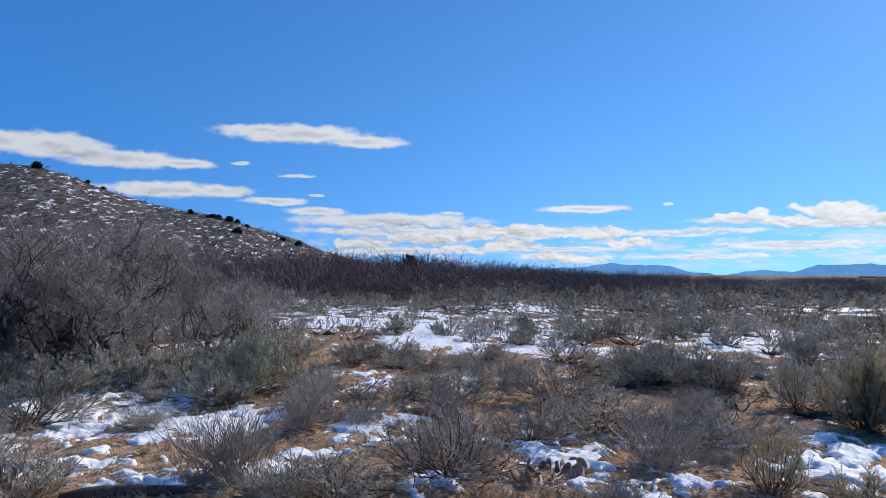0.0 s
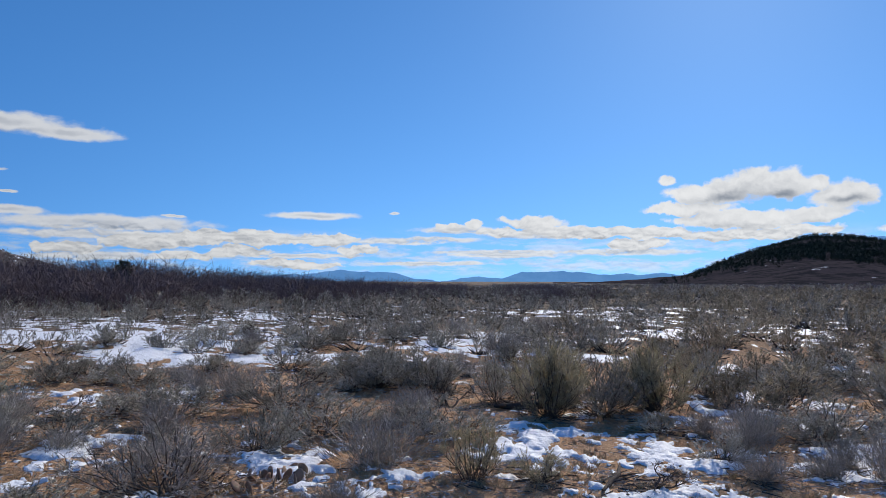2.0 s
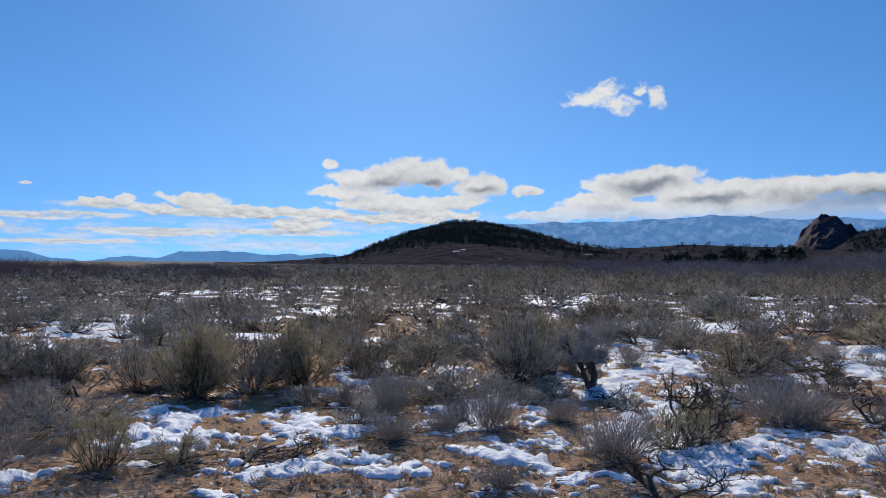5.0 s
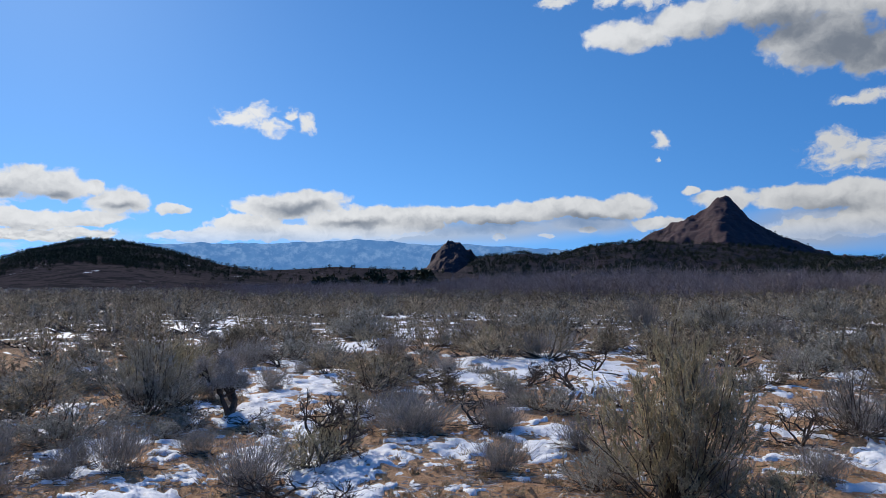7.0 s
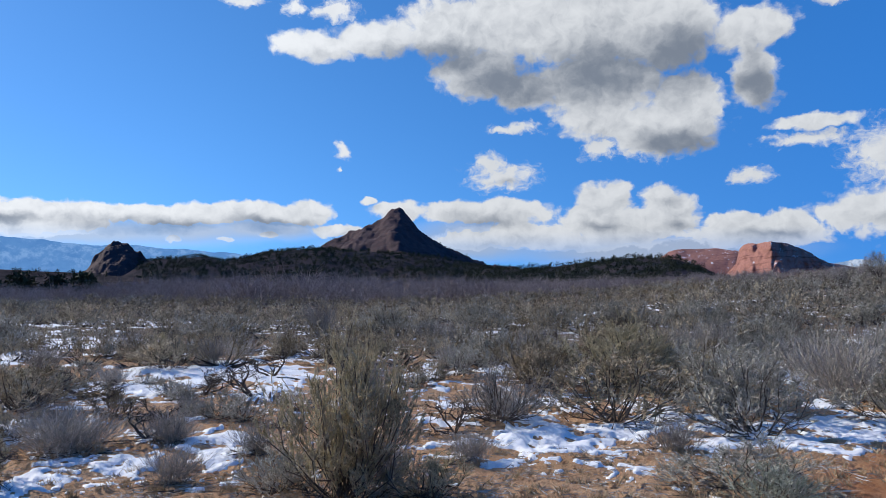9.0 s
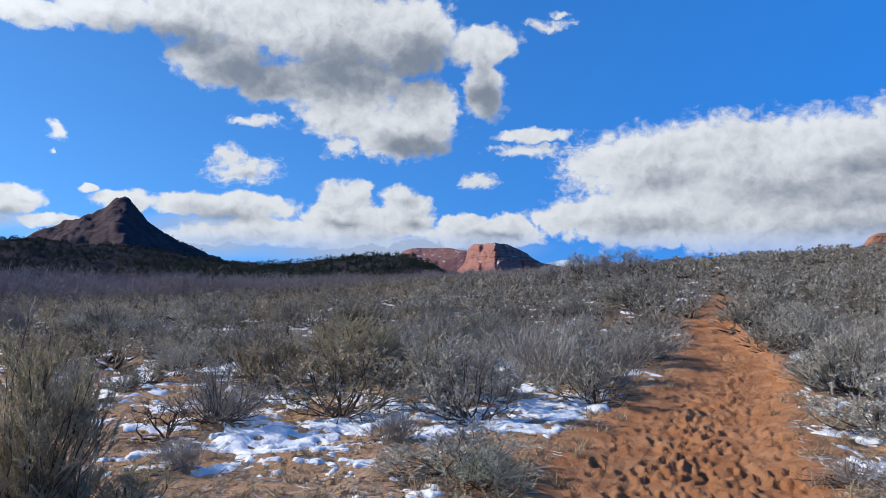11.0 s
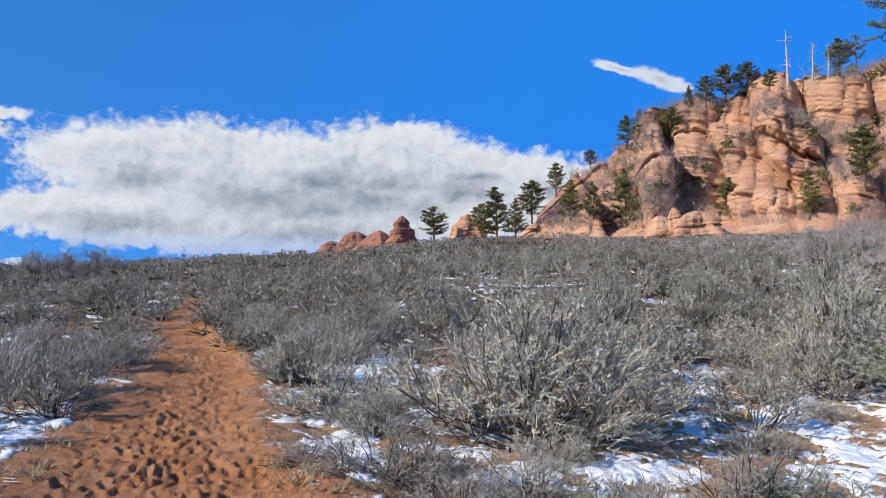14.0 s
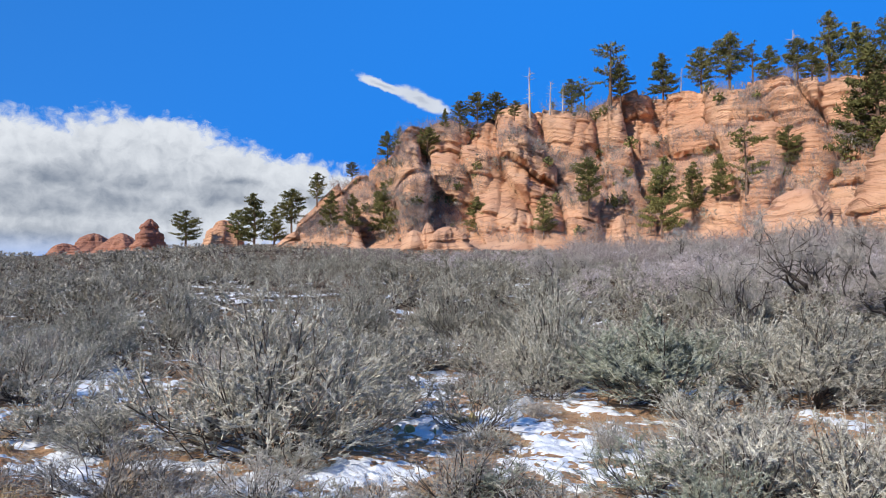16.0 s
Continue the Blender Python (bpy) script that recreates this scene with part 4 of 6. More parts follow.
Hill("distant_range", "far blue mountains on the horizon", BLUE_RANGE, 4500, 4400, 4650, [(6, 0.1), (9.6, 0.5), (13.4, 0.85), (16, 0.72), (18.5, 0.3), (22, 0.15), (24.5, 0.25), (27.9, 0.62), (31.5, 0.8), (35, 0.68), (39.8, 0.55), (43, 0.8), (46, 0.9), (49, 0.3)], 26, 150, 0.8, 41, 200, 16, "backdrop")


# the sandstone cliff: faces and benches, tilted thin beds, upright cracks
CLIFF_TOP = profile([(150, 1.0), (160, 2.0), (166, 3.4), (167.5, 4.9), (169.0, 6.4), (170.2, 7.6), (172.3, 9.6), (175.9, 12.0), (178.6, 13.2), (182.7, 13.8), (187.2, 14.9), (191.7, 15.1), (196, 16.3), (200.1, 16.7), (206, 16.0), (212, 15.9), (225, 16.5), (245, 15)])
CLIFF_A, CLIFF_B, CLIFF_N, CLIFF_M = 164.0, 230.0, 520, 200


def cliff_grid():
    b = np.linspace(CLIFF_A, CLIFF_B, CLIFF_N)
    v = np.linspace(0, 1, CLIFF_M)
    B, V = np.meshgrid(b, v, indexing="ij")
    foot = 97 + 5 * fbm(B / 7, B * 0, 3, 51) - 6 * smooth(B, 196, 212)
    deep = 33.0
    S = np.radians(B) * 105
    apron = 13.0
    zb = ground_z(*polar(B, foot - apron)) - 1.2
    zt = EYE + (foot + deep) * np.tan(np.radians(CLIFF_TOP(B)))
    zt = zt + (1.6 * fbm(S / 5, S * 0, 3, 63) + 1.0 * np.round(2 * fbm(S / 8, S * 0 + 3, 2, 64))) * smooth(B, 166.5, 169)
    zt = np.maximum(zt, zb + 0.5)
    tall = smooth(zt - zb, 0.5, 6)
    Z = zb + (zt - zb) * V
    W = np.clip((V - 0.16) / 0.84, 0, 1)
    # buttresses between upright joints, each with tiers and setbacks of its own
    c = S / 6.0 + 0.5 * fbm(S / 10, Z / 12, 2, 55) + 0.02 * Z
    post = np.floor(c)
    w = c - post
    t = W * 3.0 + 0.9 * (hash2(post, post * 0, 21) - 0.5) + 0.9 * fbm(S / 22, W * 1.5, 3, 52)
    tier = np.floor(t)
    stair = (tier + 0.42 * (t - tier) + 0.58 * smooth(t - tier, 0.5, 1.0)) / 3.0
    setback = 4.2 * (hash2(post, tier, 22) - 0.5)
    round_edge = 1.9 * (1 - np.sqrt(np.sin(math.pi * w)))
    groove = 1.5 * np.exp(-(np.minimum(w, 1 - w) / 0.05) ** 2) * (hash2(post, post * 0 + 4, 23) > 0.35)
    # smaller blocks
    c2 = S / 2.3 + 0.6 * fbm(S / 4, Z / 5, 2, 56) - 0.05 * Z
    post2 = np.floor(c2)
    row2 = np.floor(Z / 2.6 + 1.4 * hash2(post2, post2 * 0, 24) + 0.06 * S)
    chunk = 1.2 * (hash2(post2, row2, 25) - 0.5) + 0.35 * (1 - np.sin(math.pi * (c2 - post2)))
    # thin tilted beds, each set back or proud of the next
    level = Z + 0.22 * S + 2.2 * fbm(S / 26, Z / 16, 2, 53)
    bedding = level / 0.8 + 0.9 * fbm(level / 3.1, S / 80, 2, 61)
    bed = np.floor(bedding)
    nose = np.sqrt(np.clip(1 - (2 * (bedding - bed) - 1) ** 2, 0, 1))
    proud = 0.75 * hash2(bed, bed * 0 + 2, 7) + 0.4 * nose
    thin = 0.22 * np.abs(np.sin(level * 8.0 + 3 * fbm(S / 6, Z / 6, 2, 62)))
    broad = 5.0 * fbm(S / 24, Z / 20, 3, 57)
    solid = smooth(V, 0.1, 0.2)
    rough = broad + setback + round_edge + groove + chunk - proud - thin
    R = foot - apron * np.clip(1 - V / 0.16, 0, 1) + np.clip(deep * stair, -3, deep + 6) * smooth(V, 0.08, 0.17) + tall * (0.2 + 0.8 * solid) * rough
    # the ground carries on behind the rim
    tail_r = R[:, -1:] + np.array([[2.0, 6.0, 15.0, 30.0, 50.0]])
    tail_z = Z[:, -1:] + np.array([[0.25, 0.3, 0.2, -1.5, -6.0]])
    return B, np.concatenate([R, tail_r], 1), np.concatenate([Z, tail_z], 1)


CB, CR, CZ = cliff_grid()
CEL = np.degrees(np.arctan2(CZ - EYE, CR))


def build_cliff():
    Bx = np.repeat(CB[:, :1], CR.shape[1], 1)
    X, Y = polar(Bx, CR)
    me = mesh_of("cliff", np.stack([X, Y, CZ], -1).reshape(-1, 3), grid_faces(*CR.shape))
    tagged(part("cliff", me, SANDSTONE, None), "orange cross-bedded sandstone cliff with ledges and cracks", "cliff", kind="structure")


build_cliff()


def cliff_at(bearing_deg, height_deg):
    """The place on the cliff seen at that bearing and height; also its depth behind the rim row when it tops out."""
    i = int(np.clip(round((bearing_deg - CLIFF_A) / (CLIFF_B - CLIFF_A) * (CLIFF_N - 1)), 0, CLIFF_N - 1))
    hits = np.nonzero(CEL[i] >= height_deg)[0]
    j = int(hits[0]) if len(hits) else int(np.argmax(CEL[i]))
    x, y = polar(bearing_deg, CR[i, j])
    return float(x), float(y), float(CZ[i, j])


# layered rocks standing apart
def layered_rock(name, bearing_deg, r, low, high, width, label, seed, squat=1.0, material=None):
    """A bedded rock from elevation low to high, width across in degrees."""
    n, m = 72, 60
    z0, z1 = EYE + r * math.tan(radians(low)) - 1.2, EYE + r * math.tan(radians(high))
    rad = r * math.tan(radians(width / 2))
    a = np.linspace(0, 2 * math.pi, n, endpoint=False)
    v = np.linspace(0, 1, m)
    V, A = np.meshgrid(v, a, indexing="ij")
    Z = z0 + (z1 - z0) * V
    prof = np.clip(1 - V ** (1.25 * squat), 0, 1) ** 0.58 * (1 + 0.0 * A)
    bed = fbm(Z * 1.6 + 0.2 * np.cos(A), A * 0 + seed, 3, 60 + seed, 0.7)
    lob = fbm(np.cos(A) * 1.3 + 5 * seed, np.sin(A) * 1.3 + V, 3, 70 + seed)
    ledge = hash2(np.floor(Z * 1.1 + 0.25 * np.cos(A)), np.floor(Z * 0) + seed, 9) - 0.5
    P = rad * prof * (1 + 0.16 * bed + 0.22 * ledge + 0.6 * lob)
    cx, cy = polar(bearing_deg, r)
    X, Y = cx + P * np.cos(A), cy + P * np.sin(A)
    verts = np.stack([X, Y, Z], -1).reshape(-1, 3)
    i, j = np.meshgrid(np.arange(m - 1), np.arange(n), indexing="ij")
    f = np.stack([i * n + j, i * n + (j + 1) % n, (i + 1) * n + (j + 1) % n, (i + 1) * n + j], -1).reshape(-1, 4)
    return tagged(part(name, mesh_of(name, verts, f), material or SANDSTONE, None), label, "rock")


layered_rock("sandstone_outcrop", 157.6, 132, 3.2, 5.95, 4.8, "rounded red sandstone outcrop with thin beds", 1, 0.6, RED_SANDSTONE)
layered_rock("sandstone_outcrop", 155.7, 140, 3.2, 4.8, 3.6, "low dark red sandstone outcrop on the brow", 2, 1.0, RED_SANDSTONE)
layered_rock("sandstone_outcrop", 152.0, 150, 2.6, 3.9, 3.8, "low dark red sandstone outcrop on the brow", 3, 1.0, RED_SANDSTONE)
layered_rock("sandstone_outcrop", 153.9, 170, 3.0, 4.7, 3.4, "low red sandstone outcrop further back", 4, 0.9, RED_SANDSTONE)
layered_rock("beehive_rock", 162.8, 126, 3.8, 6.1, 3.4, "beehive-shaped orange sandstone rock in thin layers", 5, 1.3)
layered_rock("layered_boulder", 177.5, 80, 3.0, 5.7, 3.6, "low round red sandstone boulder in thin layers", 6, 1.3)
layered_rock("layered_boulder", 180.3, 79, 3.0, 6.0, 4.8, "low flat red sandstone boulder in thin layers", 7, 1.8)
layered_rock("layered_boulder", 178.6, 79.5, 4.5, 6.3, 1.6, "small capstone on a red layered boulder", 8, 1.2)
layered_rock("sandstone_outcrop", 206.5, 78, 3.0, 8.3, 7.5, "pale orange slickrock outcrop behind bare scrub", 9, 1.2)
layered_rock("sandstone_outcrop", 213.0, 84, 4.0, 12.5, 7.0, "pale orange slickrock outcrop behind bare scrub", 10, 1.2)
layered_rock("sandstone_outcrop", 193.6, 83, 4.4, 6.8, 2.0, "knobbly orange sandstone outcrop at the cliff foot", 11, 1.0)


# plants
class Geo:
    """Gathers triangles."""
    def __init__(self):
        self.v, self.f, self.n = [], [], 0

    def add(self, v, f):
        self.v.append(np.asarray(v, float))
        self.f.append(np.asarray(f, int) + self.n)
        self.n += len(v)

    def arrays(self):
        if not self.v:
            return np.zeros((0, 3)), np.zeros((0, 3), int)
        return np.concatenate(self.v), np.concatenate(self.f)

    def mesh(self, name):
        return mesh_of(name, *self.arrays())


def unit(v):
    return v / (np.linalg.norm(v, axis=-1, keepdims=True) + 1e-9)


def limb(geo, pts, radii, sides=3):
    """A tapering tube along pts."""
    pts = np.asarray(pts, float)
    d = unit(np.gradient(pts, axis=0))
    ref = np.array([0.31, 0.2, 0.93]) if abs(d[0][2]) < 0.8 else np.array([0.9, 0.3, 0.1])
    a = unit(np.cross(d, ref))
    b = np.cross(d, a)
    ang = np.arange(sides) * 2 * math.pi / sides
    ring = np.cos(ang)[None, :, None] * a[:, None] + np.sin(ang)[None, :, None] * b[:, None]
    v = (pts[:, None] + ring * np.asarray(radii)[:, None, None]).reshape(-1, 3)
    f = []
    for i in range(len(pts) - 1):
        for k in range(sides):
            p, q = i * sides + k, i * sides + (k + 1) % sides
            f += [(p, q, q + sides), (p, q + sides, p + sides)]
    geo.add(v, f)


def blades(geo, base, direction, length, width, rng, facing=None):
    """One thin triangle a leaf; facing: the way its flat side is turned, more or less."""
    n = len(base)
    side = unit(np.cross(direction, rng.normal(size=(n, 3)) if facing is None else facing + rng.normal(0, 0.45, (n, 3))))
    w = np.broadcast_to(np.asarray(width, float), (n,))[:, None]
    l = np.broadcast_to(np.asarray(length, float), (n,))[:, None]
    v = np.stack([base - side * w / 2, base + side * w / 2, base + direction * l], 1).reshape(-1, 3)
    geo.add(v, np.arange(3 * n).reshape(-1, 3))


def slivers(geo, base, tip, width, rng):
    d = tip - base
    l = np.linalg.norm(d, axis=1)
    blades(geo, base, unit(d), l, width, rng)


def bent_path(rng, start, direction, length, n, up=0.25, wobble=0.25):
    pts, d = [np.array(start, float)], np.array(direction, float)
    for _ in range(n):
        d = unit(d + rng.normal(0, wobble, 3) + np.array([0, 0, up]))
        pts.append(pts[-1] + d * length / n)
    return np.array(pts)


def along_path(pts, u):
    u = np.asarray(u) * (len(pts) - 1)
    i = np.minimum(u.astype(int), len(pts) - 2)
    w = (u - i)[:, None]
    return pts[i] * (1 - w) + pts[i + 1] * w, unit(pts[i + 1] - pts[i])


def sagebrush(seed, stems=26, forks=4, plumes=3, leaves=13, leaf=(0.03, 0.0095), thick=0.012, bare=0.0, upright=0.0, lite=False, open_heart=0.5, plume=(0.09, 0.2)):
    """A shrub one metre tall and one wide: crooked woody stems fan out from the root to a lobed dome, fork near its
    shell and end in plumes of small leaves; the heart is bare wood, coloured dark in place of shade.
    """
    rng = np.random.RandomState(seed)
    g, lv = Geo(), Geo()
    if not lite:
        # dead twigs low in the shrub, whose dark colour deepens the shade inside
        n = 150
        turn, far = rng.rand(n) * 2 * math.pi, 0.36 * np.sqrt(rng.rand(n))
        base = np.stack([far * np.cos(turn), far * np.sin(turn), rng.uniform(0.0, 0.3, n) * (1 - far)], 1)
        out = unit(rng.normal(0, 0.7, (n, 3)) + np.stack([np.cos(turn), np.sin(turn), np.full(n, 0.3)], 1) * 0.8)
        slivers(g, base, base + out * rng.uniform(0.08, 0.22, (n, 1)), 0.010, rng)
    # lobes: a few heads of unequal height make the outline uneven
    heads = rng.rand(5) * 2 * math.pi
    lift = rng.uniform(0.68, 1.08, 5)
    for k in range(stems):
        h = k % 5
        turn = heads[h] + rng.normal(0, 0.55)
        lean = rng.beta(1.6, 1.3) * (1 - 0.35 * upright)
        reach = 0.5 * math.sin(lean * math.pi / 2) * (1 + 0.18 * math.sin(3 * turn + seed))
        high = 0.86 * math.cos(lean * math.pi / 2 * 0.86) * lift[h] * rng.uniform(0.8, 1.05)
        end = np.array([reach * math.cos(turn), reach * math.sin(turn), max(high, 0.1)])
        start = np.array([rng.normal(0, 0.035), rng.normal(0, 0.035), -0.04])
        knee = np.array([end[0] * 0.75, end[1] * 0.75, end[2] * (0.25 + 0.2 * upright)]) + rng.normal(0, 0.04, 3)
        u = np.linspace(0, 1, 5)[:, None]
        pts = (1 - u) ** 2 * start + 2 * u * (1 - u) * knee + u ** 2 * end
        pts[1:] += rng.normal(0, 0.022, (4, 3))
        if lite:
            slivers(g, pts[[0, 2]], pts[[2, 4]], thick * 2, rng)
        else:
            limb(g, pts, np.linspace(thick * rng.uniform(0.6, 1.4), 0.003, 5), 3)
        v = rng.uniform(open_heart, 0.97, forks)
        p, pd = along_path(pts, v)
        away = unit(p * np.array([1, 1, 0.5]) + np.array([0, 0, 0.05]))
        side = unit(pd * 0.55 + away * 0.45 + rng.normal(0, 0.5, (forks, 3)) + np.array([0, 0, 0.25]))
        tip = p + side * rng.uniform(0.08, 0.2, (forks, 1))
        tip[:, 2] = np.maximum(tip[:, 2], 0.06)
        p, tip = np.concatenate([p, pts[3:4]]), np.concatenate([tip, pts[4:5]])
        slivers(g, p, tip, thick * 0.7, rng)
        n = (forks + 1) * plumes
        i = np.repeat(np.arange(forks + 1), plumes)
        w = rng.uniform(0.35, 1.0, (n, 1))
        a = p[i] * (1 - w) + tip[i] * w
        out = unit(unit(tip - p)[i] * 0.7 + rng.normal(0, 0.4, (n, 3)) + np.array([0, 0, 0.42 + 0.3 * upright]))
        b = a + out * rng.uniform(*plume, (n, 1))
        slivers(lv, a, b, 0.006, rng)
        if rng.rand() < bare:
            m = n * 5
            j = rng.randint(0, n, m)
            w = rng.uniform(0.2, 1, (m, 1))
            c = a[j] * (1 - w) + b[j] * w
            slivers(lv, c, c + unit(out[j] + rng.normal(0, 0.6, (m, 3))) * rng.uniform(0.03, 0.09, (m, 1)), 0.005, rng)
            continue
        w = 0.15 + 0.9 * rng.rand(n, leaves, 1) ** 0.75
        base = (a[:, None] * (1 - w) + b[:, None] * w).reshape(-1, 3)
        dd = unit(np.repeat(out, leaves, 0) * 0.9 + rng.normal(0, 0.48, (n * leaves, 3)))
        blades(lv, base, dd, leaf[0] * rng.uniform(0.6, 1.3, len(base)), leaf[1] * rng.uniform(0.7, 1.3, len(base)), rng, unit(base - np.array([0, 0, 0.25])) + np.array([0, 0, 0.2]))
    return g, lv


def dry_brush(seed, stems=300, spread=0.75, forks=5, lean=0.0, width=0.008):
    """A broom of thin dry stalks, each forked near its tip."""
    rng = np.random.RandomState(seed)
    g, lv = Geo(), Geo()
    for k in range(stems):
        tilt, turn = spread * rng.rand() ** 0.55, rng.rand() * 2 * math.pi
        d = np.array([math.sin(tilt) * math.cos(turn), math.sin(tilt) * math.sin(turn), math.cos(tilt)])
        start = np.array([rng.normal(0, 0.12), rng.normal(0, 0.12), -0.03])
        pts = bent_path(rng, start, d * np.array([0.62, 0.62, 1]), rng.uniform(0.5, 1.0), 3, 0.1 - 0.05 * lean, 0.12)
        for a, b in zip(pts[:-1], pts[1:]):
            slivers(g, a[None], b[None] + (b - a) * 0.1, width, rng)
        u = rng.uniform(0.35, 0.98, forks)
        p, pd = along_path(pts, u)
        slivers(lv, p, p + unit(pd + rng.normal(0, 0.35, (forks, 3)) + np.array([0, 0, 0.2])) * rng.uniform(0.08, 0.24, (forks, 1)), width * 0.8, rng)
    return g, lv


def branchy(seed, trunks=1, levels=4, first=0.4, ratio=0.72, kids=3, radius=0.07, spread=0.55, up=0.12, wobble=0.22, twig=0.006, sides=4, lean=0.25, tips=5):
    """A bare crooked tree one unit tall or so: trunk parts and fine twigs."""
    rng = np.random.RandomState(seed)
    g, tw = Geo(), Geo()
    def grow(start, d, long, rad, level):
        pts = bent_path(rng, start, d, long, 4 if level < 2 else 3, up, wobble)
        limb(g, pts, np.linspace(rad, rad * 0.62, len(pts)), sides if level < 2 else 3)
        end = unit(pts[-1] - pts[-2])
        if level >= levels:
            n = tips
            u = rng.uniform(0.2, 1.0, n)
            p, pd = along_path(pts, u)
            q = p + unit(pd + rng.normal(0, 0.6, (n, 3)) + np.array([0, 0, 0.15])) * rng.uniform(0.06, 0.16, (n, 1))
            slivers(tw, p, q, twig, rng)
            m = n * 3
            k = rng.randint(0, n, m)
            w = rng.uniform(0.3, 1, (m, 1))
            s = p[k] * (1 - w) + q[k] * w
            slivers(tw, s, s + unit(rng.normal(0, 1, (m, 3)) + np.array([0, 0, 0.4])) * rng.uniform(0.03, 0.09, (m, 1)), twig * 0.8, rng)
            return
        for c in range(kids + (rng.rand() < 0.3)):
            nd = unit(end + rng.normal(0, spread, 3) + np.array([0, 0, up]))
            w = 1.0 if c < 2 else rng.uniform(0.5, 0.95)
            p, _ = along_path(pts, np.array([w]))
            grow(p[0], nd, long * ratio * rng.uniform(0.75, 1.15), rad * 0.6, level + 1)
    for k in range(trunks):
        turn = rng.rand() * 2 * math.pi
        d = unit(np.array([lean * math.cos(turn), lean * math.sin(turn), 1.0]))
        grow(np.array([rng.normal(0, 0.012), rng.normal(0, 0.012), -0.04]), d, first * rng.uniform(0.8, 1.15), radius * rng.uniform(0.7, 1.1), 0)
    return g, tw


def brush_clump(seed, stems=18, twigs=6, width=0.02, wide=0.6):
    """A cheap clump of bare upright stems with twigs, one unit tall, for thickets seen from afar."""
    rng = np.random.RandomState(seed)
    g = Geo()
    for k in range(stems):
        turn, q = rng.rand() * 2 * math.pi, rng.rand()
        root = np.array([math.cos(turn), math.sin(turn), 0]) * wide * 0.5 * q + np.array([0, 0, -0.03])
        d = unit(np.array([math.cos(turn) * q * 0.9, math.sin(turn) * q * 0.9, 1.0]) + rng.normal(0, 0.2, 3))
        pts = bent_path(rng, root, d, rng.uniform(0.6, 1.0), 3, 0.1, 0.2)
        slivers(g, pts[:-1], pts[1:] + (pts[1:] - pts[:-1]) * 0.15, np.array([1.5, 1.1, 0.8]) * width, rng)
        p, pd = along_path(pts, rng.uniform(0.3, 1.0, twigs))
        slivers(g, p, p + unit(pd * 0.6 + rng.normal(0, 0.7, (twigs, 3)) + np.array([0, 0, 0.15])) * rng.uniform(0.1, 0.3, (twigs, 1)), width * 0.75, rng)
    v, f = g.arrays()
    return v * np.array([1, 1, 1 / np.percentile(v[:, 2], 97)]), f


def pine(seed, form="cone", levels=24, clump=28, leaf=0.033):
    """A pine one unit tall: straight tapered trunk, whorls of limbs, tufts of needles along them."""
    rng = np.random.RandomState(seed)
    g, lv = Geo(), Geo()
    top = np.array([rng.normal(0, 0.02), rng.normal(0, 0.02), 1.0])
    spine = np.array([[0, 0, -0.04], [rng.normal(0, 0.006), rng.normal(0, 0.006), 0.35], [rng.normal(0, 0.01), rng.normal(0, 0.01), 0.7], top])
    limb(g, spine, [0.019, 0.015, 0.009, 0.002], 6)
    low = {"cone": 0.1, "open": 0.2, "sparse": 0.25}[form]
    for k in range(levels):
        h = low + (0.97 - low) * (k + rng.rand() * 0.7) / levels
        u = (h - low) / (1 - low)
        if form == "cone":
            reach = 0.28 * (1 - u) ** 0.75 + 0.02
        else:
            reach = 0.24 * math.sin(math.pi * min(1, 0.22 + 0.74 * u)) + 0.02
        for c in range(rng.randint(3, 6) if form != "sparse" else rng.randint(1, 4)):
            if form != "cone" and rng.rand() < 0.25:
                continue
            turn = rng.rand() * 2 * math.pi
            long = reach * rng.uniform(0.55, 1.15)
            p, _ = along_path(spine, np.array([h * 0.96 + 0.03]))
            d = np.array([math.cos(turn), math.sin(turn), rng.uniform(-0.15, 0.35)])
            pts = bent_path(rng, p[0], d, long, 3, 0.12, 0.12)
            limb(g, pts, [0.0045, 0.0035, 0.0025, 0.001], 3)
            tufts = max(1, int(long / 0.055))
            for w in np.linspace(0.45, 1.0, tufts):
                q, _ = along_path(pts, np.array([w]))
                n = clump
                dirs = unit(rng.normal(0, 1, (n, 3)) + np.array([0, 0, 0.35]))
                base = q + rng.normal(0, 1, (n, 3)) * np.array([0.018, 0.018, 0.010])
                blades(lv, base, dirs, leaf * rng.uniform(0.6, 1.2, n), leaf * 0.42, rng)
    return g, lv


def snag(seed):
    rng = np.random.RandomState(seed)
    g = Geo()
    spine = bent_path(rng, (0, 0, -0.03), (0, 0, 1), 1.03, 6, 0.3, 0.03)
    limb(g, spine, np.linspace(0.028, 0.006, len(spine)), 6)
    for k in range(26):
        p, _ = along_path(spine, np.array([rng.uniform(0.3, 0.98)]))
        turn = rng.rand() * 2 * math.pi
        pts = bent_path(rng, p[0], (math.cos(turn), math.sin(turn), rng.uniform(-0.3, 0.4)), rng.uniform(0.06, 0.2), 3, 0.0, 0.3)
        limb(g, pts, [0.006, 0.004, 0.003, 0.001], 3)
    return g


def juniper(seed, tris=70, leaf=0.3):
    rng = np.random.RandomState(seed)
    g = Geo()
    c = rng.normal(0, 1, (tris, 3))
    c = unit(c) * (rng.rand(tris, 1) ** 0.4) * np.array([0.42, 0.42, 0.45]) * rng.uniform(0.75, 1.1, (tris, 1)) + np.array([0, 0, 0.5])
    blades(g, c, unit(rng.normal(0, 1, (tris, 3)) + np.array([0, 0, 0.6])), leaf * rng.uniform(0.6, 1.2, tris), leaf * 0.67, rng)
    return g.arrays()


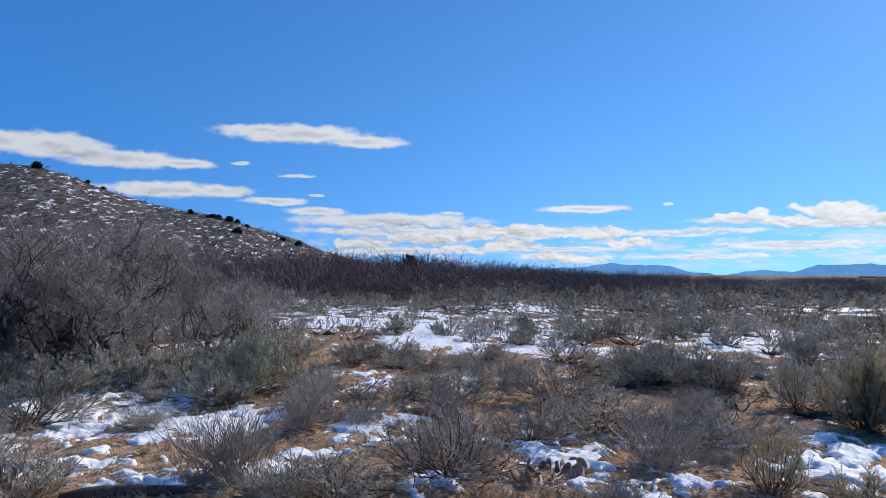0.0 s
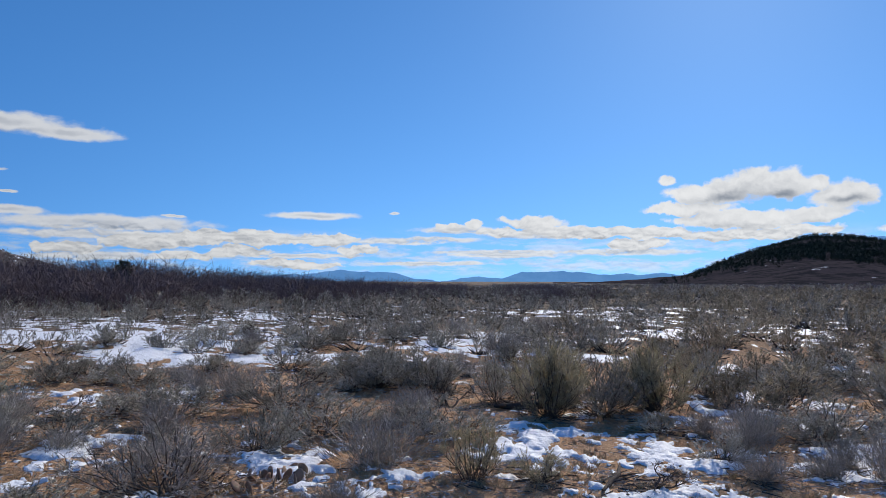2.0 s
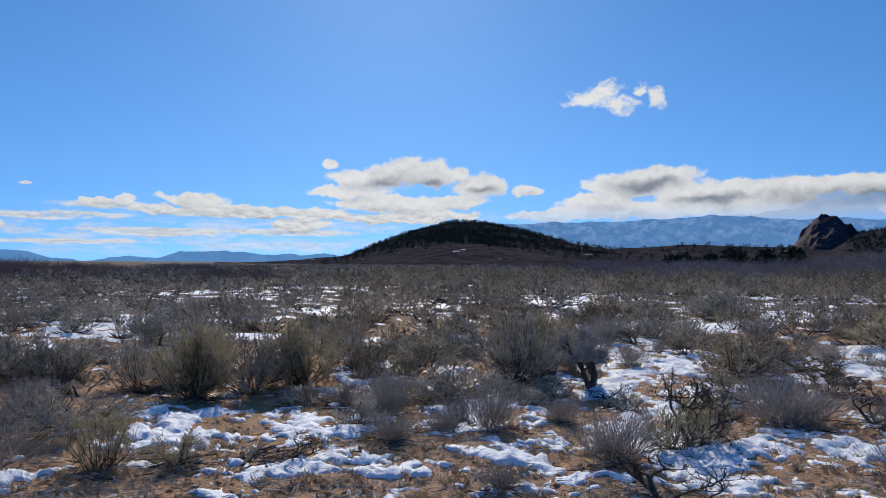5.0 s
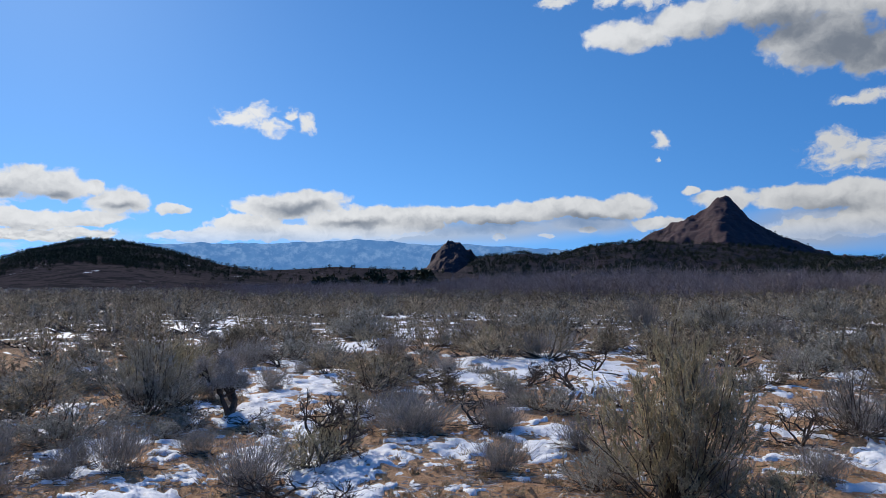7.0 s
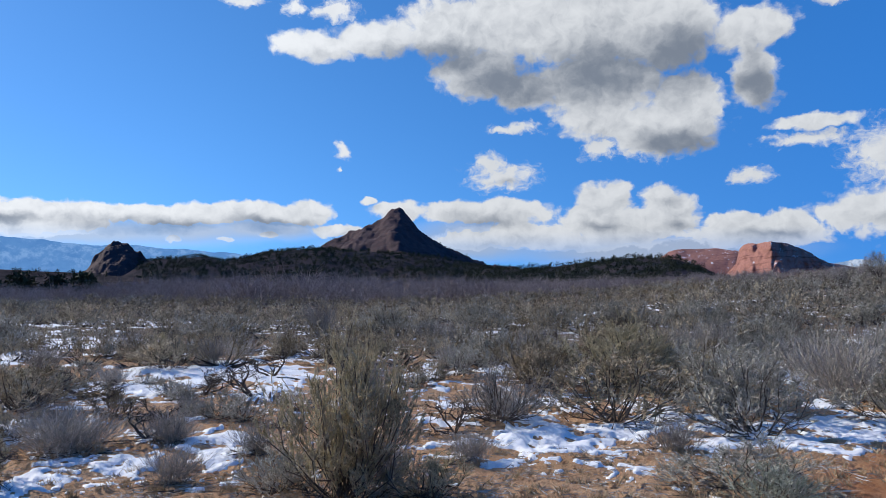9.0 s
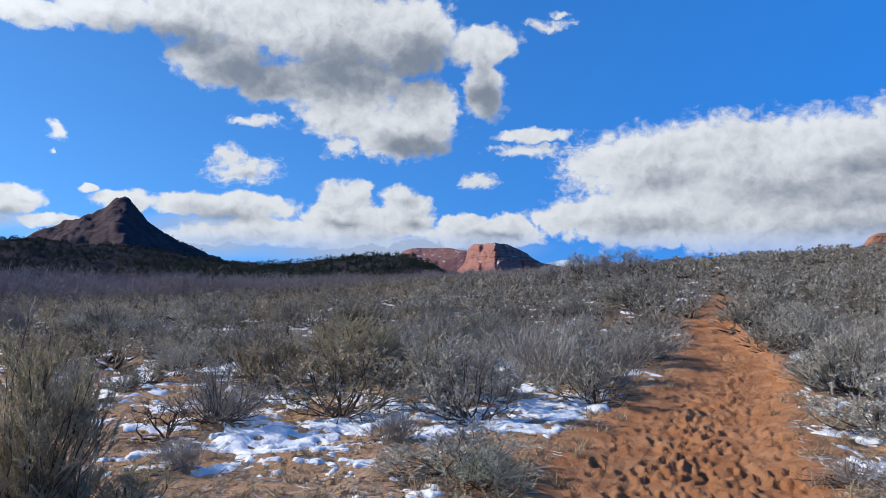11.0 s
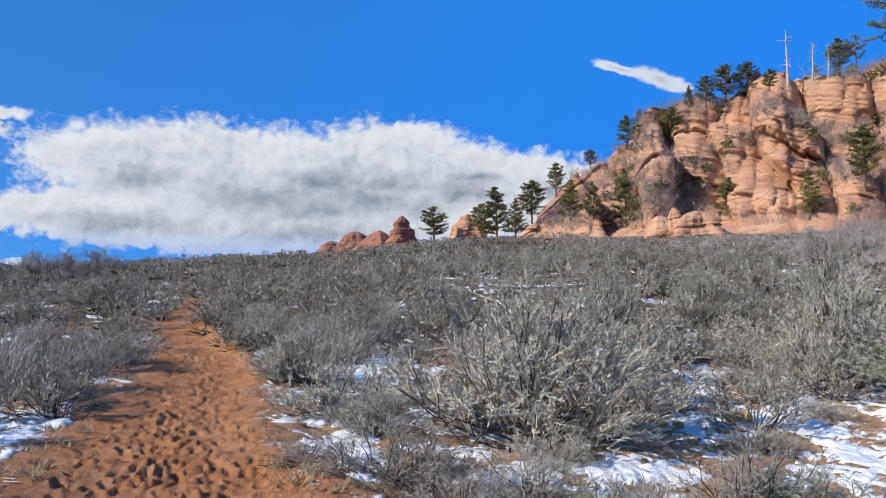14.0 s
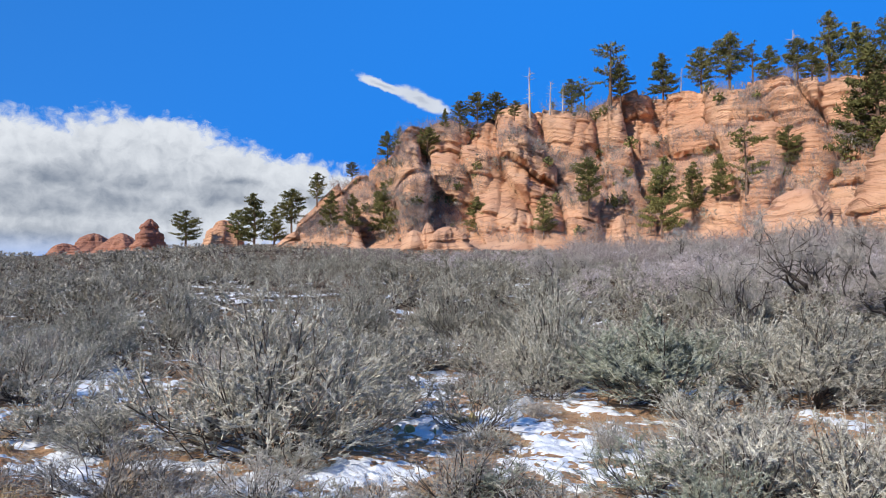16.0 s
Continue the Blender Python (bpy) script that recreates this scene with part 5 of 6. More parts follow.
def scatter_mesh(name, templates, places, material, label, category, tall_jitter=0.2, seed=1):
    """Many small plants in one mesh. places: rows of x, y, z, height, width."""
    rng = np.random.RandomState(seed)
    places = np.asarray(places, float)
    pick = rng.randint(0, len(templates), len(places))
    vs, fs, n = [], [], 0
    for k, (tv, tf) in enumerate(templates):
        rows = places[pick == k]
        if not len(rows):
            continue
        ang = rng.rand(len(rows)) * 2 * math.pi
        c, s = np.cos(ang)[:, None], np.sin(ang)[:, None]
        wide = rows[:, 4:5]
        x = (tv[None, :, 0] * c - tv[None, :, 1] * s) * wide + rows[:, 0:1]
        y = (tv[None, :, 0] * s + tv[None, :, 1] * c) * wide + rows[:, 1:2]
        z = tv[None, :, 2] * rows[:, 3:4] + rows[:, 2:3]
        vs.append(np.stack([x, y, z], -1).reshape(-1, 3))
        fs.append((tf[None] + np.arange(len(rows))[:, None, None] * len(tv)).reshape(-1, 3) + n)
        n += len(rows) * len(tv)
    me = mesh_of(name, np.concatenate(vs), np.concatenate(fs))
    return tagged(part(name, me, material, None), label, category, kind="stuff")


def joined(*geos):
    g = Geo()
    for x in geos:
        g.add(*x.arrays())
    return g.arrays()


def thing(name, label, category, pieces, group=""):
    """An empty with one mesh a part; the first of its kind stands out of the way until placed."""
    ob = new(name)
    tagged(ob, label, category, group)
    for part_name, geo, material in pieces:
        part(part_name, geo.mesh(part_name), material, ob)
    return ob


USED = set()


def place(ob, x, y, size, turn, wide=1.0, z=None, label=""):
    """Puts the thing, or a copy of it once it stands somewhere, on the ground."""
    zz = float(ground_z(x, y) + micro(x, y)) if z is None else z
    m = Matrix.Translation((x, y, zz)) @ Matrix.Rotation(turn, 4, "Z") @ Matrix.Diagonal((size * wide, size * wide, size, 1))
    if ob.name not in USED:
        USED.add(ob.name)
        made = ob
    else:
        made = copy_thing(ob, Matrix.Identity(4))
    made.matrix_basis = m
    if label:
        made["label"] = label
    return made


rnd = random.Random(12)
G1 = "sagebrush on the flat"
SAGES = [thing("sagebrush", "silvery grey leafy sagebrush on snowy sand", "shrub", (("stem", g, SAGE_STEM), ("foliage", l, SAGE_LEAF)), G1) for g, l in (sagebrush(s, 32, 4, 3, 28, (0.036, 0.0085), 0.007, open_heart=0.28, plume=(0.1, 0.23)) for s in (1, 2, 3, 4))]
GREENS = [thing("sagebrush", "soft grey-green leafy sagebrush", "shrub", (("stem", g, SAGE_STEM), ("foliage", l, GREEN_LEAF)), G1) for g, l in (sagebrush(s, 30, 4, 2, 34, (0.034, 0.0082), 0.008, open_heart=0.3, plume=(0.11, 0.24)) for s in (5, 6))]
TWIGGY = [thing("sagebrush", "twiggy half-bare grey sagebrush", "shrub", (("stem", g, SAGE_STEM), ("foliage", l, DRY_TWIG)), G1) for g, l in (sagebrush(s, 40, 4, 3, 12, (0.036, 0.009), 0.008, 0.7, open_heart=0.35, plume=(0.1, 0.22)) for s in (7, 8))]
BIGS = [thing("sagebrush", "large silvery grey leafy sagebrush", "shrub", (("stem", g, SAGE_STEM), ("foliage", l, SAGE_LEAF)), G1) for g, l in (sagebrush(s, 60, 5, 3, 38, (0.027, 0.0056), 0.005, open_heart=0.2, plume=(0.08, 0.19)) for s in (9, 10))]
BIG_GREENS = [thing("sagebrush", "large soft grey-green sagebrush", "shrub", (("stem", g, SAGE_STEM), ("foliage", l, GREEN_LEAF)), G1) for g, l in (sagebrush(s, 60, 5, 3, 38, (0.027, 0.0056), 0.005, open_heart=0.2, plume=(0.08, 0.19)) for s in (18,))]
BIG_OLIVES = [thing("sagebrush", "tall bushy olive-green sagebrush", "shrub", (("stem", g, SAGE_STEM), ("foliage", l, SAGE_OLIVE)), G1) for g, l in (sagebrush(s, 52, 7, 3, 30, (0.026, 0.0068), 0.006, 0.0, 0.7, open_heart=0.12, plume=(0.07, 0.16)) for s in (19,))]
OLIVES = [thing("sagebrush", "tall upright olive-green sagebrush", "shrub", (("stem", g, SAGE_STEM), ("foliage", l, SAGE_OLIVE)), G1) for g, l in (sagebrush(s, 32, 5, 2, 30, (0.034, 0.0082), 0.008, 0.0, 0.25, open_heart=0.22, plume=(0.1, 0.2)) for s in (11, 12, 13))]
DRIES = [thing("dry_brush", "dry grey-brown brush with thin upright stalks", "shrub", (("stalk", g, DRY_TWIG), ("twig", l, DRY_TWIG)), "dry brush on the flat") for g, l in (dry_brush(s, 300, sp) for s, sp in ((21, 0.95), (22, 1.1), (23, 0.85)))]
BARES = [thing("dead_shrub", "dark dead woody shrub with twisted limbs", "shrub", (("limb", g, DARK_WOOD), ("twig", l, DARK_WOOD)), "dead shrubs on the flat") for g, l in (branchy(s, 4, 3, 0.36, 0.68, 2, 0.03, 0.6, 0.1, 0.3, 0.008, 4, 0.9, 5) for s in (31, 32, 33))]
GNARLED = [thing("old_sagebrush", "old tree-like sagebrush with a twisted dark trunk and dry crown", "shrub", (("trunk", g, DARK_WOOD), ("twig", l, DRY_TWIG)), "") for g, l in (branchy(s, 2, 4, 0.36, 0.62, 3, 0.05, 0.5, 0.14, 0.28, 0.008, 5, 0.5, 9) for s in (35,))]
NEAR = []


def bush(kinds, bearing_deg, r, tall, wide=1.0, label=""):
    x, y = polar(bearing_deg, r)
    if tall > 0.9:
        kinds = BIGS if kinds is SAGES else BIG_GREENS if kinds is GREENS else BIG_OLIVES if kinds is OLIVES else kinds
    wide = wide * 1.08
    NEAR.append((float(x), float(y), tall * wide))
    place(rnd.choice(kinds), float(x), float(y), tall, rnd.uniform(0, 6.28), wide, label=label)

bush(SAGES, -29.7, 8.5, 0.77, 1.38)
bush(SAGES, -30.6, 5.7, 0.47, 1.33)
bush(SAGES, -26.7, 10.5, 0.34, 2.67)
bush(SAGES, -23.7, 10.2, 0.38, 2.00)
bush(DRIES, -22.0, 7.9, 0.21, 3.14)
bush(DRIES, -16.2, 5.7, 0.50, 1.91)
bush(DRIES, -12.8, 5.1, 0.32, 2.00)
bush(SAGES, -8.9, 5.0, 0.41, 1.90)
bush(DRIES, -6.4, 7.3, 0.23, 2.25)
bush(GREENS, -14.6, 9.7, 0.98, 1.15)
bush(GREENS, -10.8, 10.1, 0.48, 2.00)
bush(SAGES, -6.4, 12.3, 0.49, 2.00)
bush(BARES, -6.4, 8.8, 0.35, 1.60)
bush(TWIGGY, 0.8, 5.6, 0.73, 1.45)
bush(SAGES, -1.0, 9.4, 0.38, 2.00)
bush(SAGES, -1.9, 11.6, 0.42, 2.22)
bush(DRIES, 5.4, 9.9, 0.48, 1.50)
bush(SAGES, 9.2, 8.8, 0.56, 1.75)
bush(SAGES, 12.2, 7.4, 0.52, 1.89)
bush(SAGES, 7.0, 6.8, 0.48, 1.44)
bush(SAGES, 16.4, 10.4, 0.72, 1.44)
bush(SAGES, 20.0, 10.7, 0.64, 1.88)
bush(DRIES, 16.8, 6.1, 0.46, 2.00)
bush(SAGES, 22.3, 7.1, 0.45, 2.00)
bush(OLIVES, 24.5, 5.6, 0.49, 1.00)
bush(SAGES, 28.5, 10.9, 0.54, 2.14)
bush(OLIVES, 30.2, 8.4, 1.0, 0.95)
bush(DRIES, 13.4, 5.0, 0.19, 2.40)
bush(OLIVES, 29.8, 5.6, 0.29, 1.47)
bush(SAGES, 11.3, 16.0, 0.57, 2.22)
bush(SAGES, 3.4, 12.3, 0.40, 2.00)
bush(SAGES, -12.5, 13.3, 0.63, 2.00)
bush(SAGES, -19.5, 10.0, 0.60, 1.62)
bush(SAGES, -16.6, 8.9, 0.48, 1.43)
bush(SAGES, -3.7, 13.0, 0.42, 2.00)
bush(SAGES, 34.4, 8.6, 0.86, 0.96)
bush(OLIVES, 38.5, 9.0, 0.96, 1.1)
bush(SAGES, 42.2, 10.4, 0.82, 0.90)
bush(SAGES, 16.0, 10.6, 0.60, 1.71)
bush(SAGES, 20.9, 10.0, 0.65, 1.38)
bush(SAGES, 49.7, 8.2, 0.49, 2.25)
bush(DRIES, 54.3, 6.5, 0.47, 1.10)
bush(DRIES, 46.4, 6.1, 0.24, 2.20)
bush(DRIES, 50.3, 6.4, 0.24, 1.80)
bush(SAGES, 48.6, 12.1, 0.64, 1.57)
bush(SAGES, 51.6, 12.4, 0.64, 1.43)
bush(OLIVES, 56.0, 10.6, 0.97, 1.23)
bush(BARES, 44.3, 11.0, 0.43, 1.60)
bush(SAGES, 26.4, 9.0, 0.74, 0.90)
bush(SAGES, 55.3, 9.2, 0.97, 1.15)
bush(GNARLED, 61.2, 9.0, 1.06, 0.90)
bush(DRIES, 63.9, 5.8, 0.49, 1.43)
bush(BARES, 69.4, 6.4, 0.78, 0.97)
bush(OLIVES, 70.4, 6.8, 0.44, 1.12)
bush(DRIES, 55.7, 4.8, 0.18, 2.00)
bush(BARES, 67.9, 4.8, 0.42, 1.82)
bush(BARES, 77.7, 11.3, 0.39, 3.11)
bush(DRIES, 76.0, 7.9, 0.37, 2.33)
bush(DRIES, 82.4, 8.1, 0.30, 1.60)
bush(SAGES, 72.2, 11.5, 0.46, 1.80)
bush(BARES, 38.6, 5.6, 0.24, 1.64)
bush(SAGES, 48.5, 12.1, 0.48, 2.20)
bush(SAGES, 46.9, 11.4, 0.45, 1.80)
bush(DRIES, 59.4, 10.6, 0.52, 1.33)
bush(SAGES, 64.8, 15.3, 0.65, 2.00)
bush(SAGES, 68.5, 14.0, 0.56, 2.18)
bush(DRIES, 72.5, 16.7, 0.51, 1.75)
bush(OLIVES, 72.1, 12.2, 0.50, 1.64)
bush(BARES, 76.0, 12.0, 0.55, 2.17)
bush(DRIES, 75.1, 7.8, 0.50, 2.00)
bush(DRIES, 82.4, 7.9, 0.41, 1.38)
bush(BARES, 80.7, 8.0, 0.47, 1.60)
bush(BARES, 68.6, 8.0, 0.52, 1.78)
bush(OLIVES, 68.3, 6.3, 0.38, 1.76)
bush(BARES, 83.6, 11.6, 0.51, 1.45)
bush(BARES, 88.5, 13.9, 0.67, 1.33)
bush(OLIVES, 96.4, 5.6, 1.5, 0.68)
bush(SAGES, 91.3, 5.9, 0.47, 1.20)
bush(DRIES, 99.3, 5.7, 0.54, 0.92)
bush(OLIVES, 103.4, 5.6, 0.35, 1.87)
bush(TWIGGY, 107.1, 8.7, 0.88, 1.15)
bush(BARES, 103.9, 8.1, 0.60, 0.95)
bush(OLIVES, 115.3, 12.6, 1.35, 1.31)
bush(SAGES, 122.6, 10.6, 1.06, 1.66)
bush(SAGES, 118.0, 12.4, 0.59, 1.54)
bush(SAGES, 125.3, 6.5, 0.45, 2.3)
bush(SAGES, 96.8, 23.9, 1.16, 2.00)
bush(DRIES, 100.8, 22.9, 0.74, 2.25)
bush(SAGES, 106.8, 16.4, 0.71, 2.00)
bush(SAGES, 124.8, 19.7, 0.95, 1.71)
bush(DRIES, 91.4, 23.4, 1.33, 0.86)
bush(SAGES, 69.7, 22.1, 0.98, 2.00)
bush(SAGES, 84.3, 23.5, 0.94, 2.20)
bush(SAGES, 103.7, 27.8, 1.11, 2.20)
bush(SAGES, 110.1, 25.6, 0.99, 1.80)
bush(SAGES, 119.8, 24.9, 0.90, 2.00)
bush(GREENS, 127.4, 6.0, 0.36, 2.00)
bush(SAGES, 128.1, 15.9, 0.80, 1.69)
bush(BARES, 132.7, 13.4, 0.47, 1.78)
bush(DRIES, 137.6, 16.1, 0.62, 2.60)
bush(SAGES, 136.6, 27.5, 1.20, 2.18)
bush(SAGES, 131.8, 26.1, 0.83, 2.25)
bush(SAGES, 144.9, 22.4, 0.95, 1.82)
bush(SAGES, 151.0, 12.5, 1.00, 1.64)
bush(SAGES, 147.1, 18.8, 0.71, 2.20)
bush(TWIGGY, 151.4, 6.9, 0.27, 1.64)
bush(SAGES, 156.1, 9.1, 0.44, 2.00)
bush(TWIGGY, 157.9, 6.5, 0.59, 1.79)
bush(SAGES, 125.0, 22.4, 0.79, 2.00)
bush(SAGES, 106.7, 18.0, 0.76, 2.00)
bush(DRIES, 107.2, 9.3, 0.44, 2.00)
bush(SAGES, 120.6, 26.1, 1.01, 2.20)
bush(SAGES, 114.5, 27.2, 1.03, 2.20)
bush(SAGES, 147.4, 20.3, 0.99, 1.69)
bush(SAGES, 167.8, 8.1, 1.75, 1.28)
bush(SAGES, 159.8, 19.0, 1.72, 1.30)
bush(SAGES, 173.9, 12.6, 1.16, 1.33)
bush(SAGES, 156.9, 8.4, 0.56, 1.89)
bush(TWIGGY, 160.5, 6.1, 0.53, 1.75)
bush(TWIGGY, 167.8, 5.9, 0.47, 1.91)
bush(TWIGGY, 182.5, 6.2, 0.60, 1.64)
bush(GREENS, 186.6, 6.3, 0.34, 2.50)
bush(TWIGGY, 182.0, 13.1, 0.44, 2.00)
bush(DRIES, 187.6, 10.6, 0.26, 2.86)
bush(SAGES, 188.9, 13.7, 1.96, 1.00)
bush(SAGES, 155.1, 20.8, 1.13, 1.86)
bush(SAGES, 189.0, 20.3, 2.07, 1.23)
bush(TWIGGY, 188.1, 13.9, 0.91, 2.00)
bush(GREENS, 197.2, 12.0, 1.63, 1.84)
bush(SAGES, 202.9, 14.2, 1.38, 1.26)
bush(SAGES, 206.8, 12.8, 1.73, 1.33)
bush(SAGES, 210.3, 14.4, 1.26, 1.31)
bush(GREENS, 196.2, 6.3, 0.54, 1.83)
bush(TWIGGY, 204.6, 7.2, 0.82, 1.94)
bush(TWIGGY, 209.9, 7.0, 0.94, 0.83)
bush(SAGES, 208.0, 6.9, 0.48, 1.90)
bush(DRIES, 193.3, 8.3, 0.43, 1.29)
bush(SAGES, 180.9, 20.5, 1.63, 1.30)
bush(SAGES, 173.0, 20.4, 1.61, 1.40)
bush(SAGES, 200.7, 21.2, 1.90, 1.17)
bush(SAGES, 183.6, 20.5, 1.30, 1.37)
# a fringe of sage along the near edge of the snow
bush(TWIGGY, 163.4, 5.4, 0.42, 1.60)
bush(SAGES, 171.6, 5.3, 0.45, 1.70)
bush(TWIGGY, 176.2, 5.6, 0.40, 1.60)
bush(SAGES, 179.4, 5.2, 0.34, 1.80)
bush(TWIGGY, 190.3, 5.5, 0.46, 1.70)
bush(GREENS, 200.2, 5.8, 0.55, 1.60)
bush(SAGES, 203.4, 6.5, 0.80, 1.50)
bush(SAGES, 209.2, 6.2, 0.84, 1.40)
bush(TWIGGY, 198.6, 7.6, 0.55, 1.50)
bush(SAGES, 201.4, 9.0, 0.88, 1.50)
bush(SAGES, 184.2, 8.2, 0.34, 1.60)
bush(SAGES, 169.6, 6.9, 0.40, 1.50)

MIDS = [thing("sagebrush", "grey-green sagebrush among snow patches", "shrub", (("stem", g, SAGE_STEM), ("foliage", l, SAGE_LEAF)), G1) for g, l in (sagebrush(s, 25, 3, 3, 17, (0.046, 0.0135), 0.008, open_heart=0.32, plume=(0.1, 0.22)) for s in (14, 15, 16, 17))]
MIDS_BROWN = [thing("sagebrush", "dry olive-brown sagebrush on the open flat", "shrub", (("stem", g, SAGE_STEM), ("foliage", l, BROWN_SAGE)), G1) for g, l in (sagebrush(s, 25, 3, 3, 17, (0.044, 0.0135), 0.008, open_heart=0.32, plume=(0.1, 0.22)) for s in (24, 25))]
# the rest of the shrubs near the path, wherever there is room
rng = np.random.RandomState(8)
count = 0
while count < 215:
    b, r = rng.uniform(-44, 218), math.sqrt(rng.uniform(8.6 ** 2, 20.0 ** 2))
    x, y = map(float, polar(b, r))
    if on_trail(x, y) > 0.02 or abs(float(trail_side(x, y)[0])) < 1.6:
        continue
    if snow_depth(x, y) > 0.22 and rng.rand() < 0.8:
        continue
    if b < 105 and rng.rand() < 0.3:
        continue
    if any((x - u) ** 2 + (y - v) ** 2 < (0.25 + 0.36 * w) ** 2 for u, v, w in NEAR):
        continue
    tall = rng.uniform(0.5, 0.95)
    pick = rng.rand()
    tall = tall * (1.15 if b > 105 else 0.85 if b > 45 else 0.68)
    bush((MIDS_BROWN if 40 < b < 122 and pick < 0.6 else MIDS) if pick < 0.8 else DRIES if pick < 0.97 else BARES, b, r, tall, rng.uniform(1.1, 1.6))
    count += 1

count = 0
while count < 95:
    b, r = rng.uniform(-42, 125), math.sqrt(rng.uniform(6.3 ** 2, 13.5 ** 2))
    x, y = map(float, polar(b, r))
    if snow_depth(x, y) > 0.12 or any((x - u) ** 2 + (y - v) ** 2 < (0.12 + 0.3 * w) ** 2 for u, v, w in NEAR):
        continue
    pick = rng.rand()
    bush(DRIES if pick < 0.4 else MIDS if pick < 0.92 else BARES, b, r, rng.uniform(0.22, 0.45), rng.uniform(1.2, 1.8))
    count += 1
for ob in BIGS + BIG_GREENS + BIG_OLIVES + SAGES + GREENS + OLIVES + DRIES + BARES + MIDS + MIDS_BROWN:
    if ob.name not in USED:
        bush([ob], rng.uniform(60, 110), rng.uniform(15, 19), 0.7, 1.3)

# open sagebrush further out
def open_ground(n, r0, r1, b0=-48, b1=222, seed=3, tall=(0.45, 0.95), keep=None, gap=0.0):
    rng = np.random.RandomState(seed)
    r = np.sqrt(rng.uniform(r0 ** 2, r1 ** 2, n))
    b = rng.uniform(b0, b1, n)
    x, y = polar(b, r)
    ok = ((np.abs(trail_side(x, y)[0]) > 1.3) | (trail_side(x, y)[1] > 26)) & ~((snow_depth(x, y) > 0.2) & (rng.rand(n) < 0.85))
    if keep is not None:
        ok &= keep(b, r, rng.rand(n))
    if gap:
        # no two shrubs closer than the gap
        kept = np.zeros(n, bool)
        for i in np.nonzero(ok)[0]:
            kept[i] = not np.any((x[:i][kept[:i]] - x[i]) ** 2 + (y[:i][kept[:i]] - y[i]) ** 2 < gap * gap)
        ok = kept
    x, y = x[ok], y[ok]
    t = rng.uniform(*tall, len(x)) * (1 + 0.45 * fbm(x / 7, y / 7, 2, 88))
    t = t * (1 - 0.3 * (1 - smooth(b[ok], 30, 60)) * (1 - smooth(r[ok], 30, 60)))
    wide = t * rng.uniform(1.0, 1.7, len(x))
    below_cliff = (b[ok] > 172) & (b[ok] < 190) & (r[ok] > 48)
    t = np.where(below_cliff, np.clip(EYE + r[ok] * math.tan(radians(4.3)) - ground_z(x, y), 0.35, t), t)
    return np.stack([x, y, ground_z(x, y) - 0.02, t, wide], 1)


def shade_wood(seed, n=15):
    """Broad dark blades of dead wood that stand in for the shade low in a shrub."""
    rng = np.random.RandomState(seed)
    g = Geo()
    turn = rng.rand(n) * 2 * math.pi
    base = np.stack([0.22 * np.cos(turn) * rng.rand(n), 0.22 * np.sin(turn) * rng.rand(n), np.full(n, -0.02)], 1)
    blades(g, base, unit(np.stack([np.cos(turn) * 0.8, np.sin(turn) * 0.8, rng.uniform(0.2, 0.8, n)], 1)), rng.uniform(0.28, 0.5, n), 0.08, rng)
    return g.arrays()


MID = [joined(*sagebrush(s, 15, 2, 1, 16, (0.07, 0.021), 0.010, lite=True, open_heart=0.42, plume=(0.14, 0.27))) for s in (41, 42, 43, 44)]
OUTER = [joined(*sagebrush(s, 12, 2, 1, 14, (0.08, 0.023), 0.011, lite=True, open_heart=0.42, plume=(0.14, 0.27))) for s in (46, 47, 48)]
FARS = [joined(*sagebrush(s, 8, 1, 2, 6, (0.12, 0.042), 0.016, lite=True, open_heart=0.3)[1:]) for s in (51, 52, 53)]
TINY = [joined(sagebrush(s, 5, 1, 1, 2, (0.24, 0.16), 0.02, lite=True)[1]) for s in (61, 62, 63)]
MID_PLACES = open_ground(2400, 15, 27, seed=3, tall=(0.5, 1.1), gap=1.05)
OUTER_PLACES = open_ground(5200, 27, 48, seed=6, tall=(0.55, 1.2), gap=1.2)
SLOPE_PLACES = open_ground(3200, 15, 50, 143, 222, seed=7, tall=(0.45, 0.95), gap=0.85)
FAR_PLACES = open_ground(8000, 48, 100, seed=4, tall=(0.7, 1.3), gap=1.25)
# dark blades added under the field shrubs to imitate shade in their hearts
scatter_mesh("shrub_bases", [shade_wood(s) for s in (45, 46, 47)], np.concatenate([MID_PLACES, OUTER_PLACES, SLOPE_PLACES, FAR_PLACES]), DARK_WOOD, "dark dead wood standing in for shade low in the sagebrush", "shrubs")


def brownish(p):
    """The flat away from the trail carries browner shrubs than the slope."""
    b = bearing_of(p[:, 0], p[:, 1]) + 14 * (np.random.RandomState(9).rand(len(p)) - 0.5)
    return (b > 36) & (b < 122) & (np.random.RandomState(10).rand(len(p)) < 0.75)


for templates, spots, how in ((MID, MID_PLACES, ""), (OUTER, np.concatenate([OUTER_PLACES, SLOPE_PLACES]), "further "), (FARS, FAR_PLACES, "distant ")):
    brown = brownish(spots)
    scatter_mesh("sagebrush_field", templates, spots[~brown], FIELD_SAGE, how + "field of grey-green sagebrush", "shrubs")
    scatter_mesh("sagebrush_field", templates, spots[brown], BROWN_SAGE, how + "field of dry olive-brown sagebrush", "shrubs")
scatter_mesh("sagebrush_field", TINY, open_ground(5500, 90, 260, 25, 150, seed=5, tall=(0.6, 1.1)), FIELD_SAGE, "far plain of sagebrush", "shrubs")

# bare oak thickets
CLUMPS = [brush_clump(s, 26, 8, 0.012, 0.9) for s in (71, 72, 73, 74)]
FAR_CLUMPS = [brush_clump(s, 9, 4, 0.035) for s in (75, 76, 77)]
